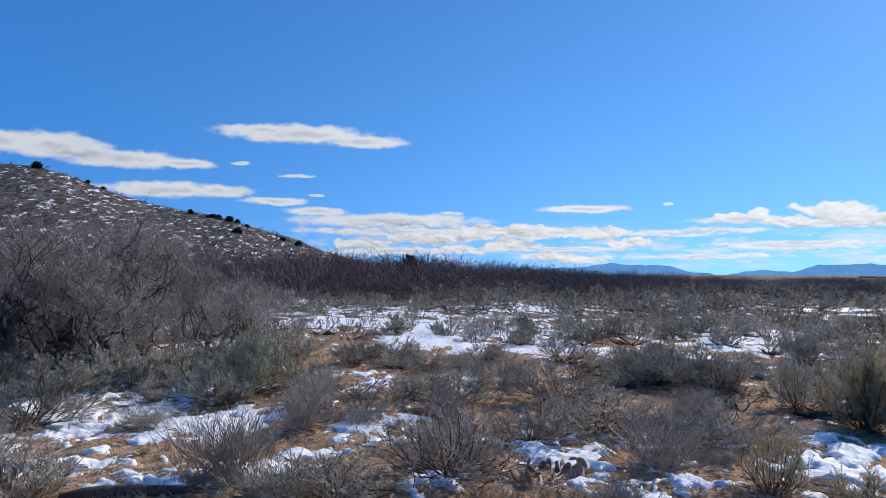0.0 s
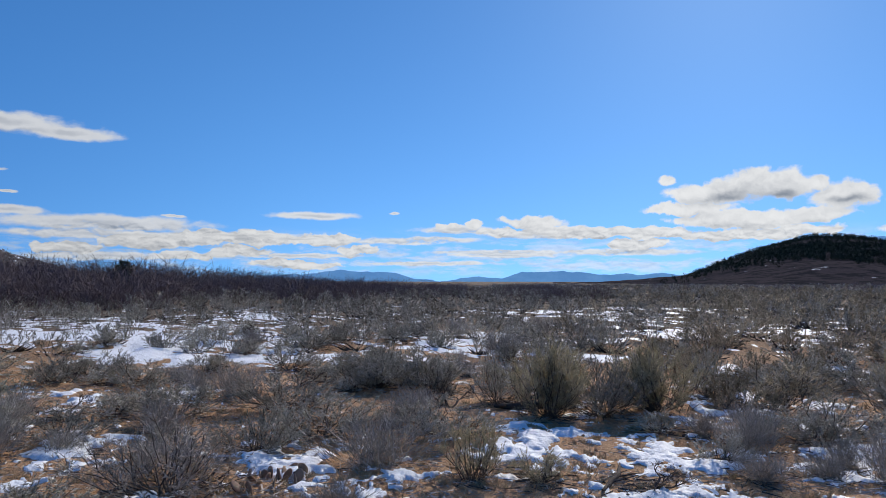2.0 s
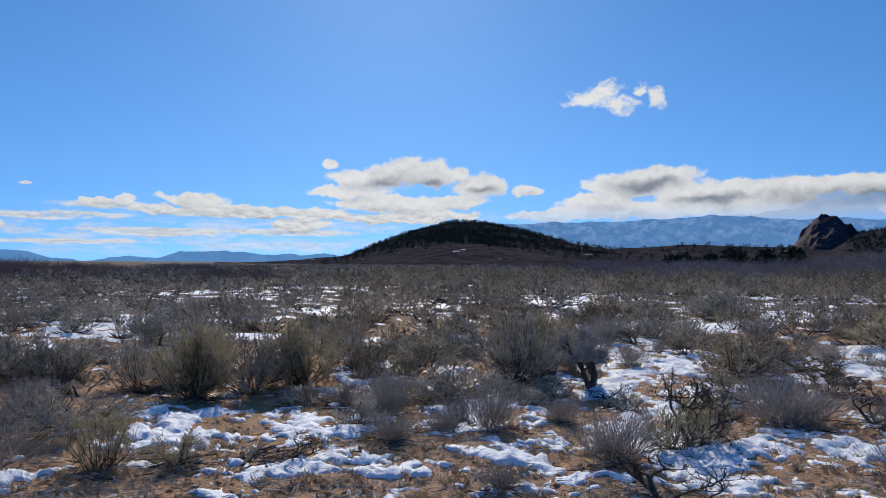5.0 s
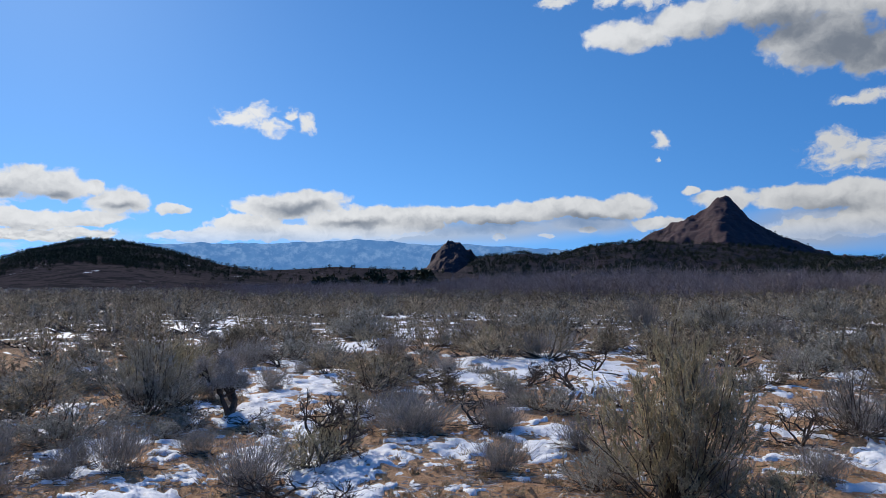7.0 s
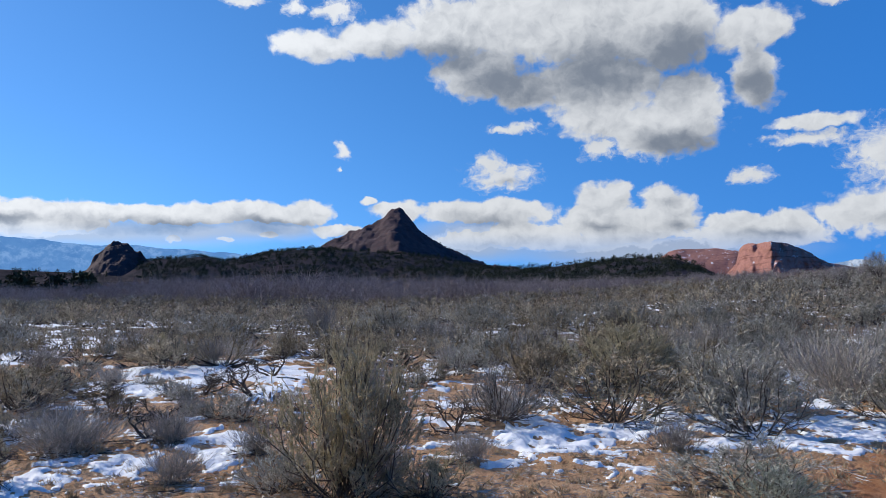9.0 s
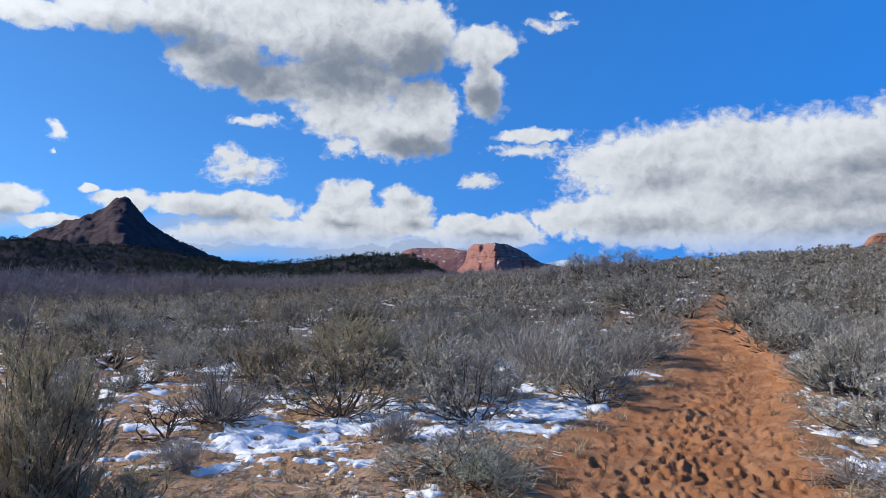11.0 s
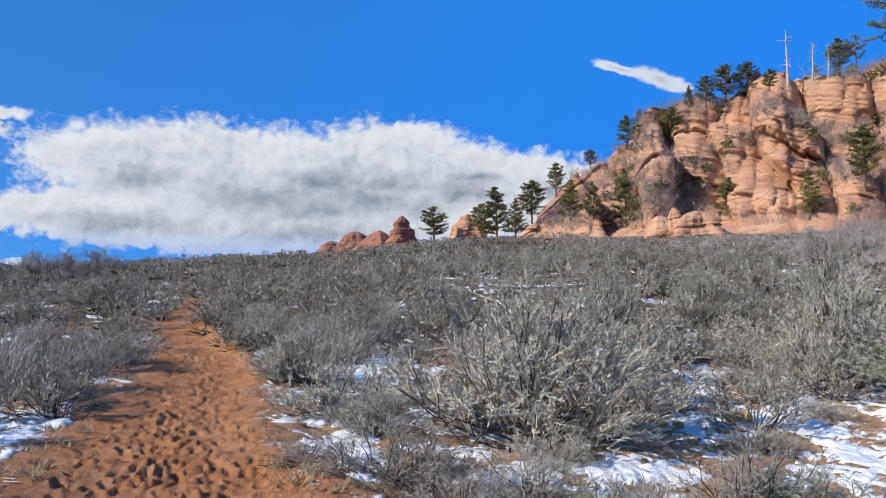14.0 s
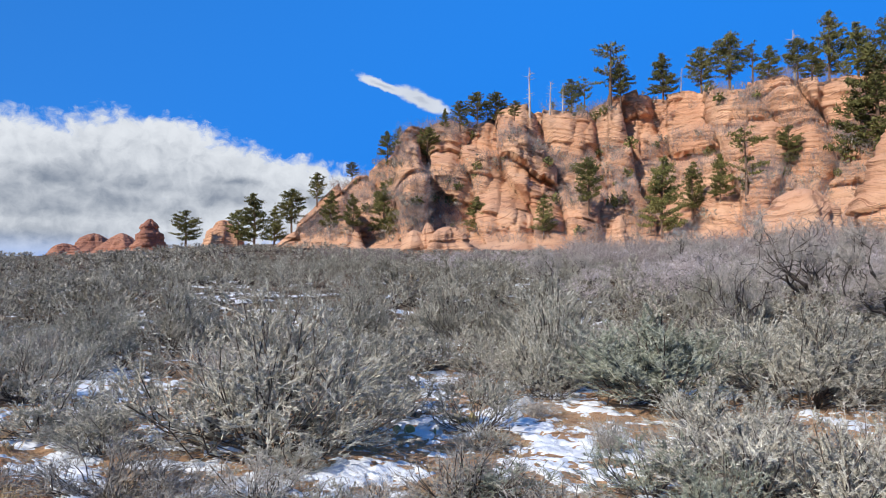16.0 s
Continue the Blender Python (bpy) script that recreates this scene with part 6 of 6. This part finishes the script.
SCRUBS = [brush_clump(s, 22, 7, 0.012, 0.8) for s in (78, 79, 80)]


def left_thicket(b, r, u):
    edge = 41 + 14 * smooth(b, -10, 14) + 14 * smooth(b, 14, 40) + 9 * np.sin(b * 0.35)
    return r > edge


SKYLINE = profile([(-60, 1.6), (-20, 1.5), (-14, 1.7), (-8, 1.85), (-3, 1.6), (1.7, 1.3), (6, 0.8), (10, 0.45), (15, 0.2), (20, -0.1), (36, -0.25), (46, -0.3), (58, 0.1), (64, 0.3), (75, 0.4), (79, 1.3), (90, 1.6), (97, 1.3), (104, 1.2), (112, 1.2), (125, 1.6), (140, 2.5), (150, 3.2), (165, 3.8), (172, 4.1), (180, 4.1), (186, 4.8), (195, 5.2), (202, 5.4), (206, 6.3), (212, 8.8), (222, 12)])


def band(n, r0, r1, b0, b1, tall, seed, keep=None):
    p = open_ground(n, r0, r1, b0, b1, seed, tall, keep)
    b, r = bearing_of(p[:, 0], p[:, 1]), np.hypot(p[:, 0], p[:, 1])
    p[:, 3] = np.minimum(p[:, 3], np.maximum(0.8, EYE - p[:, 2] + r * np.tan(np.radians(SKYLINE(b) + 0.25 * np.sin(b * 7) * np.cos(b * 3)))))
    p[:, 4] = p[:, 3] * np.random.RandomState(seed).uniform(1.0, 1.7, len(p))
    p[:, 3] *= np.random.RandomState(seed + 1).uniform(0.62, 1.0, len(p))
    return p


scatter_mesh("oak_thicket", CLUMPS, band(1500, 40, 120, -50, 34, (2.4, 4.4), 81, left_thicket), THICKET, "thicket of bare purple-brown oak brush", "thicket")
scatter_mesh("oak_thicket", FAR_CLUMPS, band(900, 95, 260, 26, 75, (1.8, 3.2), 82), THICKET, "distant bare oak brush below the hill", "thicket")
scatter_mesh("oak_thicket", CLUMPS, band(760, 75, 130, 58, 136, (2.4, 5.0), 83), SCRUB, "line of bare trees across the flat", "thicket")
scatter_mesh("oak_scrub", SCRUBS, band(1200, 30, 92, 170, 222, (1.4, 2.6), 84, lambda b, r, u: r > 34 + 26 * (1 - smooth(b, 174, 200))), SCRUB, "grey bare scrub oak below the cliff", "thicket")

# old bare oaks to one side
OAKS = [thing("oak_tree", "bare gnarled grey oak with crooked dark limbs", "tree", (("trunk", g, OAK_BARK), ("twig", t, OAK_TWIG)), "bare oaks") for g, t in (branchy(s, 3, 5, 0.38, 0.76, 2, 0.036, 0.66, 0.13, 0.33, 0.0034, 5, 0.55, 11) for s in (91, 92, 93))]
for b, r, s, k in ((-28.5, 12.5, 2.4, 0), (-25, 12.0, 2.3, 1), (-32.5, 12.0, 2.3, 2), (-18.2, 13.0, 2.0, 1), (-36.5, 13, 2.5, 0), (-22, 14.5, 2.4, 2), (-30.5, 14.8, 2.6, 1),
                   (203.3, 19.5, 2.2, 2), (207.5, 24, 3.0, 0), (211.5, 23, 3.3, 1), (215.5, 22, 3.2, 2), (199, 30, 2.6, 0), (189.5, 33, 2.3, 1),
                   (129.5, 52, 1.8, 1), (131.4, 50, 2.2, 2), (132.6, 55, 2.2, 0), (134.4, 50, 2.4, 1), (135.8, 54, 2.3, 2), (137.0, 50, 1.9, 0)):
    x, y = map(float, polar(b, r))
    place(OAKS[k], x, y, s, rnd.uniform(0, 6.28))

# low crooked scrub oaks between the sage and the cliff
SCRUB_OAKS = [thing("scrub_oak", "low bare crooked scrub oak with pale lilac-grey twigs", "shrub", (("trunk", g, OAK_BARK), ("twig", t, SCRUB_OAK)), "scrub oaks") for g, t in (branchy(s, 4, 4, 0.32, 0.76, 2, 0.02, 0.7, 0.04, 0.38, 0.0055, 3, 0.7, 13) for s in (211, 212, 213, 214))]
scrub_rng = np.random.RandomState(215)
for k in range(64):
    b = 178 + 42 * scrub_rng.rand() ** 0.8
    r = scrub_rng.uniform(24 + 14 * (b < 190), 58)
    x, y = map(float, polar(b, r))
    place(SCRUB_OAKS[k % 4], x, y, scrub_rng.uniform(1.1, 1.7) * (1.0 if b < 196 else 1.25), scrub_rng.uniform(0, 6.28), 1.25)

# fine oak brush and sage round the feet of the oaks
scatter_mesh("oak_brush", [brush_clump(s, 44, 11, 0.0065, 0.9) for s in (94, 95, 96)], open_ground(60, 15.5, 20, -50, -13, 97, (1.5, 2.5)), OAK_TWIG, "dense grey bare oak twigs below the oaks", "thicket")
for b, r, s in ((-34, 10.4, 1.0), (-31, 10.8, 0.9), (-28, 10.2, 0.75), (-25.3, 10.6, 0.85), (-22.4, 10.4, 0.8), (-20.5, 11.0, 0.95), (-17.6, 10.8, 0.9), (-15.2, 11.6, 1.0), (-13.2, 12.5, 0.9), (-37, 10, 1.1)):
    bush(rnd.choice((SAGES, MIDS, GREENS)), b, r, 0.8 * s, rnd.uniform(1.0, 1.3))

# pines on and below the cliff
PINES = {"c": [thing("pine_tree", "dense green conical young pine", "tree", (("trunk", g, PINE_BARK), ("crown", l, PINE_NEEDLE)), "pines on the cliff") for g, l in (pine(s, "cone") for s in (101, 102, 103))],
         "o": [thing("pine_tree", "green open-crowned pine with gaps between its limbs", "tree", (("trunk", g, PINE_BARK), ("crown", l, PINE_NEEDLE)), "pines on the cliff") for g, l in (pine(s, "open", 26, 26, 0.034) for s in (104, 105, 106))],
         "s": [thing("pine_tree", "thin sparse pine with a bare lower trunk", "tree", (("trunk", g, PINE_BARK), ("crown", l, PINE_NEEDLE)), "pines on the cliff") for g, l in (pine(s, "sparse", 17, 18, 0.038) for s in (107, 108))]}


def cliff_pine(form, bearing_deg, low, high, wide=1.0, r=None):
    """A pine whose foot and tip stand at those heights in degrees."""
    if r is None or bearing_deg > 167:
        x, y, z = cliff_at(bearing_deg, low)
    else:
        x, y = map(float, polar(bearing_deg, r))
        z = float(ground_z(x, y))
    far = math.hypot(x, y)
    tall = EYE + far * math.tan(radians(high)) - z
    place(rnd.choice(PINES[form]), x, y, tall, rnd.uniform(0, 6.28), wide, z - 0.02 * tall)


cliff_pine("o", 160.1, 4.5, 6.8, 1.5, 120), cliff_pine("c", 165.1, 5, 8.4, 1.2, 112), cliff_pine("o", 167.9, 6.2, 8.8, 1.3), cliff_pine("c", 166.6, 5, 7.4, 1.2, 112)
cliff_pine("o", 169.8, 7.5, 10.1, 1.1), cliff_pine("c", 170.9, 5.3, 8.8, 1.1, 100), cliff_pine("o", 172.5, 9.5, 11.0, 1.4), cliff_pine("c", 172.7, 5.4, 8.6, 1.1, 98)
cliff_pine("c", 175.1, 5.0, 9.6, 1.05, 94), cliff_pine("o", 178.5, 11, 13.9, 1.4), cliff_pine("c", 182.6, 5.4, 8.5, 1.3, 95), cliff_pine("c", 187.8, 5.2, 8.6, 1.2, 95)
cliff_pine("o", 191.3, 7.0, 11.5, 1.0), cliff_pine("c", 196.8, 4.9, 11.3, 1.0, 92), cliff_pine("c", 199.0, 6.6, 10.8, 1.1), cliff_pine("c", 201.0, 7.6, 11.3, 1.0), cliff_pine("s", 202.8, 7.6, 13.2, 1.2), cliff_pine("o", 205.7, 9.5, 12.9, 1.1)
cliff_pine("c", 176.2, 12.1, 13.9, 1.2), cliff_pine("c", 175.3, 11.6, 13.5, 1.4), cliff_pine("c", 179.9, 13.6, 15.3, 1.0), cliff_pine("o", 181.1, 13.6, 15.9, 1.3), cliff_pine("o", 182.5, 13.8, 16.6, 1.3), cliff_pine("o", 184.0, 13.8, 16.6, 1.4), cliff_pine("o", 185.5, 14.3, 15.9, 1.4)
cliff_pine("o", 190.0, 14.9, 17.4, 1.4), cliff_pine("s", 193.0, 15.2, 20.1, 1.3), cliff_pine("o", 193.8, 15.2, 18.3, 1.2), cliff_pine("s", 191.0, 15, 17.5, 1.1), cliff_pine("c", 197.0, 16.3, 18.9, 1.2)
cliff_pine("o", 199.8, 16.5, 19.0, 1.3), cliff_pine("o", 201.8, 16.4, 19.8, 1.3), cliff_pine("s", 203.4, 16.2, 18.9, 1.2), cliff_pine("c", 204.5, 15.9, 18.6, 1.2), cliff_pine("o", 206.4, 15.8, 18.8, 1.2), cliff_pine("c", 207.3, 15.7, 18.4, 1.2), cliff_pine("c", 208.4, 15.8, 20.4, 1.0), cliff_pine("o", 210.2, 15.6, 19.3, 1.1), cliff_pine("o", 212.2, 15.6, 19.5, 1.1)
cliff_pine("c", 211.3, 9.5, 18.0, 1.1), cliff_pine("c", 213.5, 9.0, 17.0, 1.1), cliff_pine("c", 216, 9.0, 18.0, 1.1), cliff_pine("o", 163.9, 5, 7.0, 1.2, 118), cliff_pine("o", 209.8, 12.0, 14.0, 1.2), cliff_pine("c", 194.0, 7.4, 8.9, 1.0)
for ob in [p for form in PINES.values() for p in form]:
    if ob.name not in USED:
        place(ob, *cliff_at(218.0, 15.0)[:2], 9.0, 0.4, 1.2, cliff_at(218.0, 15.0)[2] - 0.2)
SNAGS = [thing("dead_pine", "bleached dead standing pine trunk with broken limbs", "tree", (("trunk", snag(s), SNAG_WOOD),), "dead pines") for s in (111, 112, 113)]
for k, (b, low, high) in enumerate(((186.7, 14.5, 18.4), (188.3, 14.7, 17.2), (189.3, 14.8, 17.1), (206.2, 15.8, 19.4), (198.3, 16.3, 17.6))):
    x, y, z = cliff_at(b, low)
    place(SNAGS[k % 3], x, y, EYE + math.hypot(x, y) * math.tan(radians(high)) - z, rnd.uniform(0, 6.28), 1.0, z - 0.1)

# scrub on the ledges of the cliff
def ledge_scrub():
    rng = np.random.RandomState(77)
    slope = np.gradient(CZ, axis=1) / (np.abs(np.gradient(CR, axis=1)) + 1e-3)
    rows = []
    while len(rows) < 1900:
        i, j = rng.randint(40, CLIFF_N - 20), rng.randint(8, CLIFF_M)
        tries = slope[i, j]
        if tries < 0.4 or tries > 2.8 or CEL[i, j] < 4.6 or fbm(CB[i, 0] / 5.0, CZ[i, j] / 6.0, 3, 78) < 0.03:
            continue
        x, y = polar(CB[i, 0], CR[i, j])
        t = rng.uniform(0.8, 2.4)
        rows.append((x, y, CZ[i, j] - 0.1, t, t * rng.uniform(0.9, 1.4)))
    return rows


LEDGE = ledge_scrub()
scatter_mesh("ledge_scrub", SCRUBS, LEDGE[:330] + LEDGE[850:], SCRUB, "bare grey scrub on the cliff ledges", "shrubs")
scatter_mesh("ledge_scrub", SCRUBS, LEDGE[560:760], THICKET, "dark bare brush on the cliff ledges", "shrubs")
scatter_mesh("ledge_scrub", [juniper(s, 60, 0.26) for s in (165, 166)], LEDGE[760:850], PINE_NEEDLE, "low green shrubs on the cliff ledges", "shrubs")
scatter_mesh("ledge_scrub", FARS, LEDGE[330:560], FIELD_SAGE, "green-grey shrubs on the cliff ledges", "shrubs")

# junipers and pines on the far hills
JUN = [juniper(s) for s in (121, 122, 123, 124)]
JUN_SMALL = [juniper(s, 36, 0.2) for s in (125, 126, 127)]


def hill_trees(hill, n, b0, b1, u0, u1, tall, seed, keep=None):
    rng = np.random.RandomState(seed)
    b, u = rng.uniform(b0, b1, n), rng.uniform(u0, u1, n)
    if keep is not None:
        ok = keep(b, u)
        b, u = b[ok], u[ok]
    r = hill.foot + (hill.crest - hill.foot) * u
    x, y = polar(b, r)
    t = rng.uniform(*tall, len(b))
    return np.stack([x, y, hill.z(b, r) - 0.1 * t, t, t * rng.uniform(0.8, 1.2, len(b))], 1)


scatter_mesh("hill_brush", TINY, hill_trees(SNOWY_HILL, 1300, -48, -4, 0.15, 1.0, (1.2, 2.6), 138), THICKET, "bare brush dotted over the snowy hill", "shrubs")
scatter_mesh("far_junipers", JUN_SMALL, np.concatenate([
    hill_trees(WOODED_HILL, 5200, 40.5, 60.5, 0.4, 1.0, (2.0, 4.4), 131, lambda b, u: np.random.RandomState(5).rand(len(b)) < np.exp(-((b - 49.5) / 6.0) ** 2) + 0.08),
    hill_trees(WOODED_HILL, 160, 38, 64, 0.3, 0.75, (2.5, 5), 132),
    hill_trees(LOW_RIDGE, 130, 59, 75, 0.5, 1.0, (3, 7), 133)]), JUNIPER, "dark junipers covering distant hills", "trees")
scatter_mesh("far_pines", JUN_SMALL, np.concatenate([
    hill_trees(RIDGE, 2400, 77, 106, 0.25, 1.0, (3, 7), 134),
    hill_trees(PEAK, 160, 89, 108, 0.55, 1.0, (3, 6), 135, lambda b, u: PEAK.at(b) < 4.2),
    hill_trees(PINE_RIDGE, 1300, 102, 124, 0.2, 1.0, (1.8, 5), 136),
    hill_trees(KNOB, 60, 77, 79.5, 0.4, 1.0, (4, 8), 137)]), JUNIPER, "dark pines covering distant rocky ridges", "trees")
JUNIPERS = []
for s in (141, 142):
    g = Geo()
    g.add(*juniper(s, 520, 0.17))
    t = Geo()
    limb(t, [(0, 0, -0.05), (0.02, 0, 0.2), (0, 0.02, 0.5)], [0.06, 0.05, 0.02], 5)
    JUNIPERS.append(thing("juniper_tree", "dark round juniper tree on the plain", "tree", (("trunk", t, OAK_BARK), ("crown", g, JUNIPER)), "scattered junipers"))
for b, r, s in ((-2.6, 62, 3.3), (65.4, 150, 3.6), (66.2, 150, 3.9), (68.1, 145, 3.7), (69.8, 128, 4.4), (71.9, 130, 4.2), (73.8, 126, 4.6), (67.2, 152, 3.2)):
    x, y = map(float, polar(b, r))
    place(JUNIPERS[int(b) % 2], x, y, s, rnd.uniform(0, 6.28), 1.15 if b > 0 else 0.7)
for b, u, s in ((-29.6, 0.97, 4.6), (-26.4, 0.98, 2.6), (-25.4, 0.98, 2.4), (-19.4, 0.95, 3.6), (-18.1, 0.93, 2.8), (-17.8, 0.96, 3.2), (-17.4, 0.97, 3.4), (-16.6, 0.95, 4.0), (-16.0, 0.95, 3.2), (-11.4, 0.85, 3.8), (-12.6, 0.82, 2.8), (-15.3, 0.9, 2.4), (-16.0, 0.66, 4.0)):
    r = SNOWY_HILL.foot + (SNOWY_HILL.crest - SNOWY_HILL.foot) * u
    x, y = map(float, polar(b, r))
    place(JUNIPERS[int(s) % 2], x, y, s, rnd.uniform(0, 6.28), rnd.uniform(1.1, 1.7), float(SNOWY_HILL.z(b, r)) - 0.22 * s, "dark juniper tree on a snowy hillside")

# dry grass, litter and small clods on the sand
def ground_bits(n, r0, r1, seed, size, keep):
    rng = np.random.RandomState(seed)
    r = np.exp(rng.uniform(math.log(r0), math.log(r1), n))
    b = rng.uniform(-46, 218, n)
    x, y = polar(b, r)
    ok = keep(x, y, rng) & (snow_depth(x, y) < 0.02)
    x, y = x[ok], y[ok]
    t = rng.uniform(*size, len(x))
    return np.stack([x, y, ground_z(x, y) + micro(x, y), t, t * rng.uniform(0.8, 1.5, len(x))], 1)


def tuft(seed, n=26):
    rng = np.random.RandomState(seed)
    g = Geo()
    base = np.stack([rng.normal(0, 0.22, n), rng.normal(0, 0.22, n), np.full(n, -0.03)], 1)
    blades(g, base, unit(np.stack([rng.normal(0, 0.6, n), rng.normal(0, 0.6, n), np.ones(n)], 1)), rng.uniform(0.5, 1.1, n), 0.06, rng)
    return g.arrays()


def fallen(seed, n=9):
    rng = np.random.RandomState(seed)
    g = Geo()
    base = np.stack([rng.normal(0, 0.5, n), rng.normal(0, 0.5, n), rng.uniform(0.02, 0.12, n)], 1)
    blades(g, base, unit(np.stack([rng.normal(0, 1, n), rng.normal(0, 1, n), rng.normal(0.05, 0.1, n)], 1)), rng.uniform(0.4, 1.2, n), 0.09, rng)
    return g.arrays()


def clod(seed):
    rng = np.random.RandomState(seed)
    bm = bmesh.new()
    bmesh.ops.create_icosphere(bm, subdivisions=1, radius=0.5)
    for v in bm.verts:
        v.co *= rng.uniform(0.7, 1.15)
        v.co.z = v.co.z * 0.7 + 0.2
    bmesh.ops.triangulate(bm, faces=bm.faces)
    out = np.array([v.co[:] for v in bm.verts]), np.array([[v.index for v in f.verts] for f in bm.faces])
    bm.free()
    return out


def off_trail(x, y, rng):
    return on_trail(x, y) < 0.15


def beside_trail(x, y, rng):
    side, along = trail_side(x, y)
    return (np.abs(side) > 0.95) & (np.abs(side) < 2.2) & (along > 2)


scatter_mesh("dry_grass", [tuft(s) for s in (151, 152, 153)], np.concatenate([ground_bits(9000, 4.5, 16, 154, (0.03, 0.10), off_trail), ground_bits(2600, 4.5, 16, 155, (0.08, 0.17), beside_trail)]), STRAW, "tufts of short dry straw-coloured grass on the sand", "grass")
scatter_mesh("twig_litter", [fallen(s) for s in (156, 157, 158)], ground_bits(11000, 4.5, 15, 159, (0.04, 0.14), off_trail), DRY_TWIG, "fallen twigs and dry litter on the sand", "litter")
scatter_mesh("sand_clod", [clod(s) for s in (161, 162, 163)], ground_bits(4200, 4.5, 13, 164, (0.012, 0.05), off_trail), SAND, "crumbled clods of red sand", "clods")

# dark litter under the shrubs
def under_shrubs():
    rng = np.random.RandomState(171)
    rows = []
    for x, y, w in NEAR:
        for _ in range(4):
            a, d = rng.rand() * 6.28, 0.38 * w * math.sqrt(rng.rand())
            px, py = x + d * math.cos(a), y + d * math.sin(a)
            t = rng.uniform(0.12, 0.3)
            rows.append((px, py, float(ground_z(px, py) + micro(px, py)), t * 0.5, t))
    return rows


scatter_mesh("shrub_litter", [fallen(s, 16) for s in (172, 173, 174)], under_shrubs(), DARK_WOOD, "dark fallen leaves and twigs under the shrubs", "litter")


# prickly pears: flat thick oval pads standing out of the sand
def pad_mesh(seed):
    rng = np.random.RandomState(seed)
    bm = bmesh.new()
    bmesh.ops.create_uvsphere(bm, u_segments=10, v_segments=7, radius=0.5)
    for v in bm.verts:
        x, y, z = v.co
        v.co = (x * 0.78 * (1 - 0.25 * (z < 0) * -z * 2), y * 0.17 + 0.05 * x * x, z + 0.46)
        v.co += Vector(rng.normal(0, 0.008, 3))
    me = bpy.data.meshes.new("pad")
    bm.to_mesh(me)
    bm.free()
    return shade_smooth(me)


PADS = [pad_mesh(s) for s in (181, 182, 183)]


def prickly_pear(bearing_deg, r, pads, spread, size, material, label, seed):
    rng = np.random.RandomState(seed)
    x, y = map(float, polar(bearing_deg, r))
    ob = tagged(new("prickly_pear"), label, "cactus", "prickly pears")
    ob.matrix_basis = Matrix.Translation((x, y, float(ground_z(x, y) + micro(x, y)) - 0.015))
    for k in range(pads):
        me = PADS[k % 3].copy()
        piece = part("pad", me, material, ob)
        s = size * rng.uniform(0.7, 1.2)
        piece.matrix_basis = Matrix.Translation((rng.normal(0, spread), rng.normal(0, spread * 0.6), 0)) @ Euler((rng.normal(0, 0.35), rng.normal(0, 0.45), rng.uniform(0, 6.28))).to_matrix().to_4x4() @ Matrix.Diagonal((s, s, s, 1))


CACTUS = two_tone("withered_cactus", (0.27, 0.17, 0.125), (0.31, 0.22, 0.15), (0.2, 0.16, 0.1), 3.0, 40.0, 0.7)
CACTUS_PALE = two_tone("yellowed_cactus", (0.42, 0.36, 0.15), (0.34, 0.32, 0.14), (0.30, 0.16, 0.09), 3.0, 40.0, 0.7)
prickly_pear(9.8, 5.85, 13, 0.26, 0.12, CACTUS, "shrivelled brown-purple prickly pear half in snow", 191)
prickly_pear(7.9, 5.65, 7, 0.18, 0.11, CACTUS, "shrivelled brown-purple prickly pear half in snow", 192)
prickly_pear(182.2, 9.9, 8, 0.16, 0.14, CACTUS_PALE, "yellowed prickly pear beside snow patches", 193)
prickly_pear(177.8, 9.0, 8, 0.2, 0.13, CACTUS_PALE, "yellowed prickly pear beside snow patches", 194)
prickly_pear(88.6, 11.0, 9, 0.35, 0.14, CACTUS, "shrivelled dark prickly pear on the sand", 195)
prickly_pear(77.7, 11.5, 6, 0.25, 0.14, CACTUS, "shrivelled dark prickly pear on the sand", 196)


# dead wood lying on the ground
def dead_log(bearing_deg, r, long, thick, turn, seed, label):
    rng = np.random.RandomState(seed)
    x, y = map(float, polar(bearing_deg, r))
    g = Geo()
    pts = bent_path(rng, (-long / 2, 0, thick * 0.6), (1, 0, 0.1), long, 7, 0.0, 0.12)
    pts[:, 2] = np.abs(pts[:, 2] - thick * 0.6) * 0.12 + thick * 0.5
    limb(g, pts, thick * np.array([0.55, 0.9, 1.0, 0.95, 0.85, 0.7, 0.5, 0.25]), 9)
    ob = tagged(new("dead_log"), label, "log", "dead wood")
    part("trunk", g.mesh("trunk"), DARK_WOOD, ob)
    for k in range(3):
        h = Geo()
        p, _ = along_path(pts, np.array([rng.uniform(0.2, 0.9)]))
        way = rng.uniform(0.5, 1.2) * rng.choice([-1, 1])
        twig = bent_path(rng, p[0], (math.cos(way), math.sin(way), 0.25), long * rng.uniform(0.15, 0.35), 3, -0.05, 0.12)
        limb(h, twig, thick * np.array([0.35, 0.25, 0.18, 0.06]), 5)
        part("branch", h.mesh("branch"), DARK_WOOD, ob)
    ob.matrix_basis = Matrix.Translation((x, y, float(ground_z(x, y) + micro(x, y)) - 0.01)) @ Matrix.Rotation(turn, 4, "Z")


dead_log(-22.6, 5.5, 1.0, 0.055, 0.35, 201, "weathered dark dead log on the sand")
dead_log(28.8, 8.8, 0.9, 0.07, 2.9, 202, "dark dead log under the shrubs")
dead_log(36.2, 5.8, 0.8, 0.022, 0.6, 203, "thin dead branch lying on the sand")
dead_log(132.6, 13.0, 0.5, 0.05, 1.2, 204, "dark broken shrub stump beside the path")
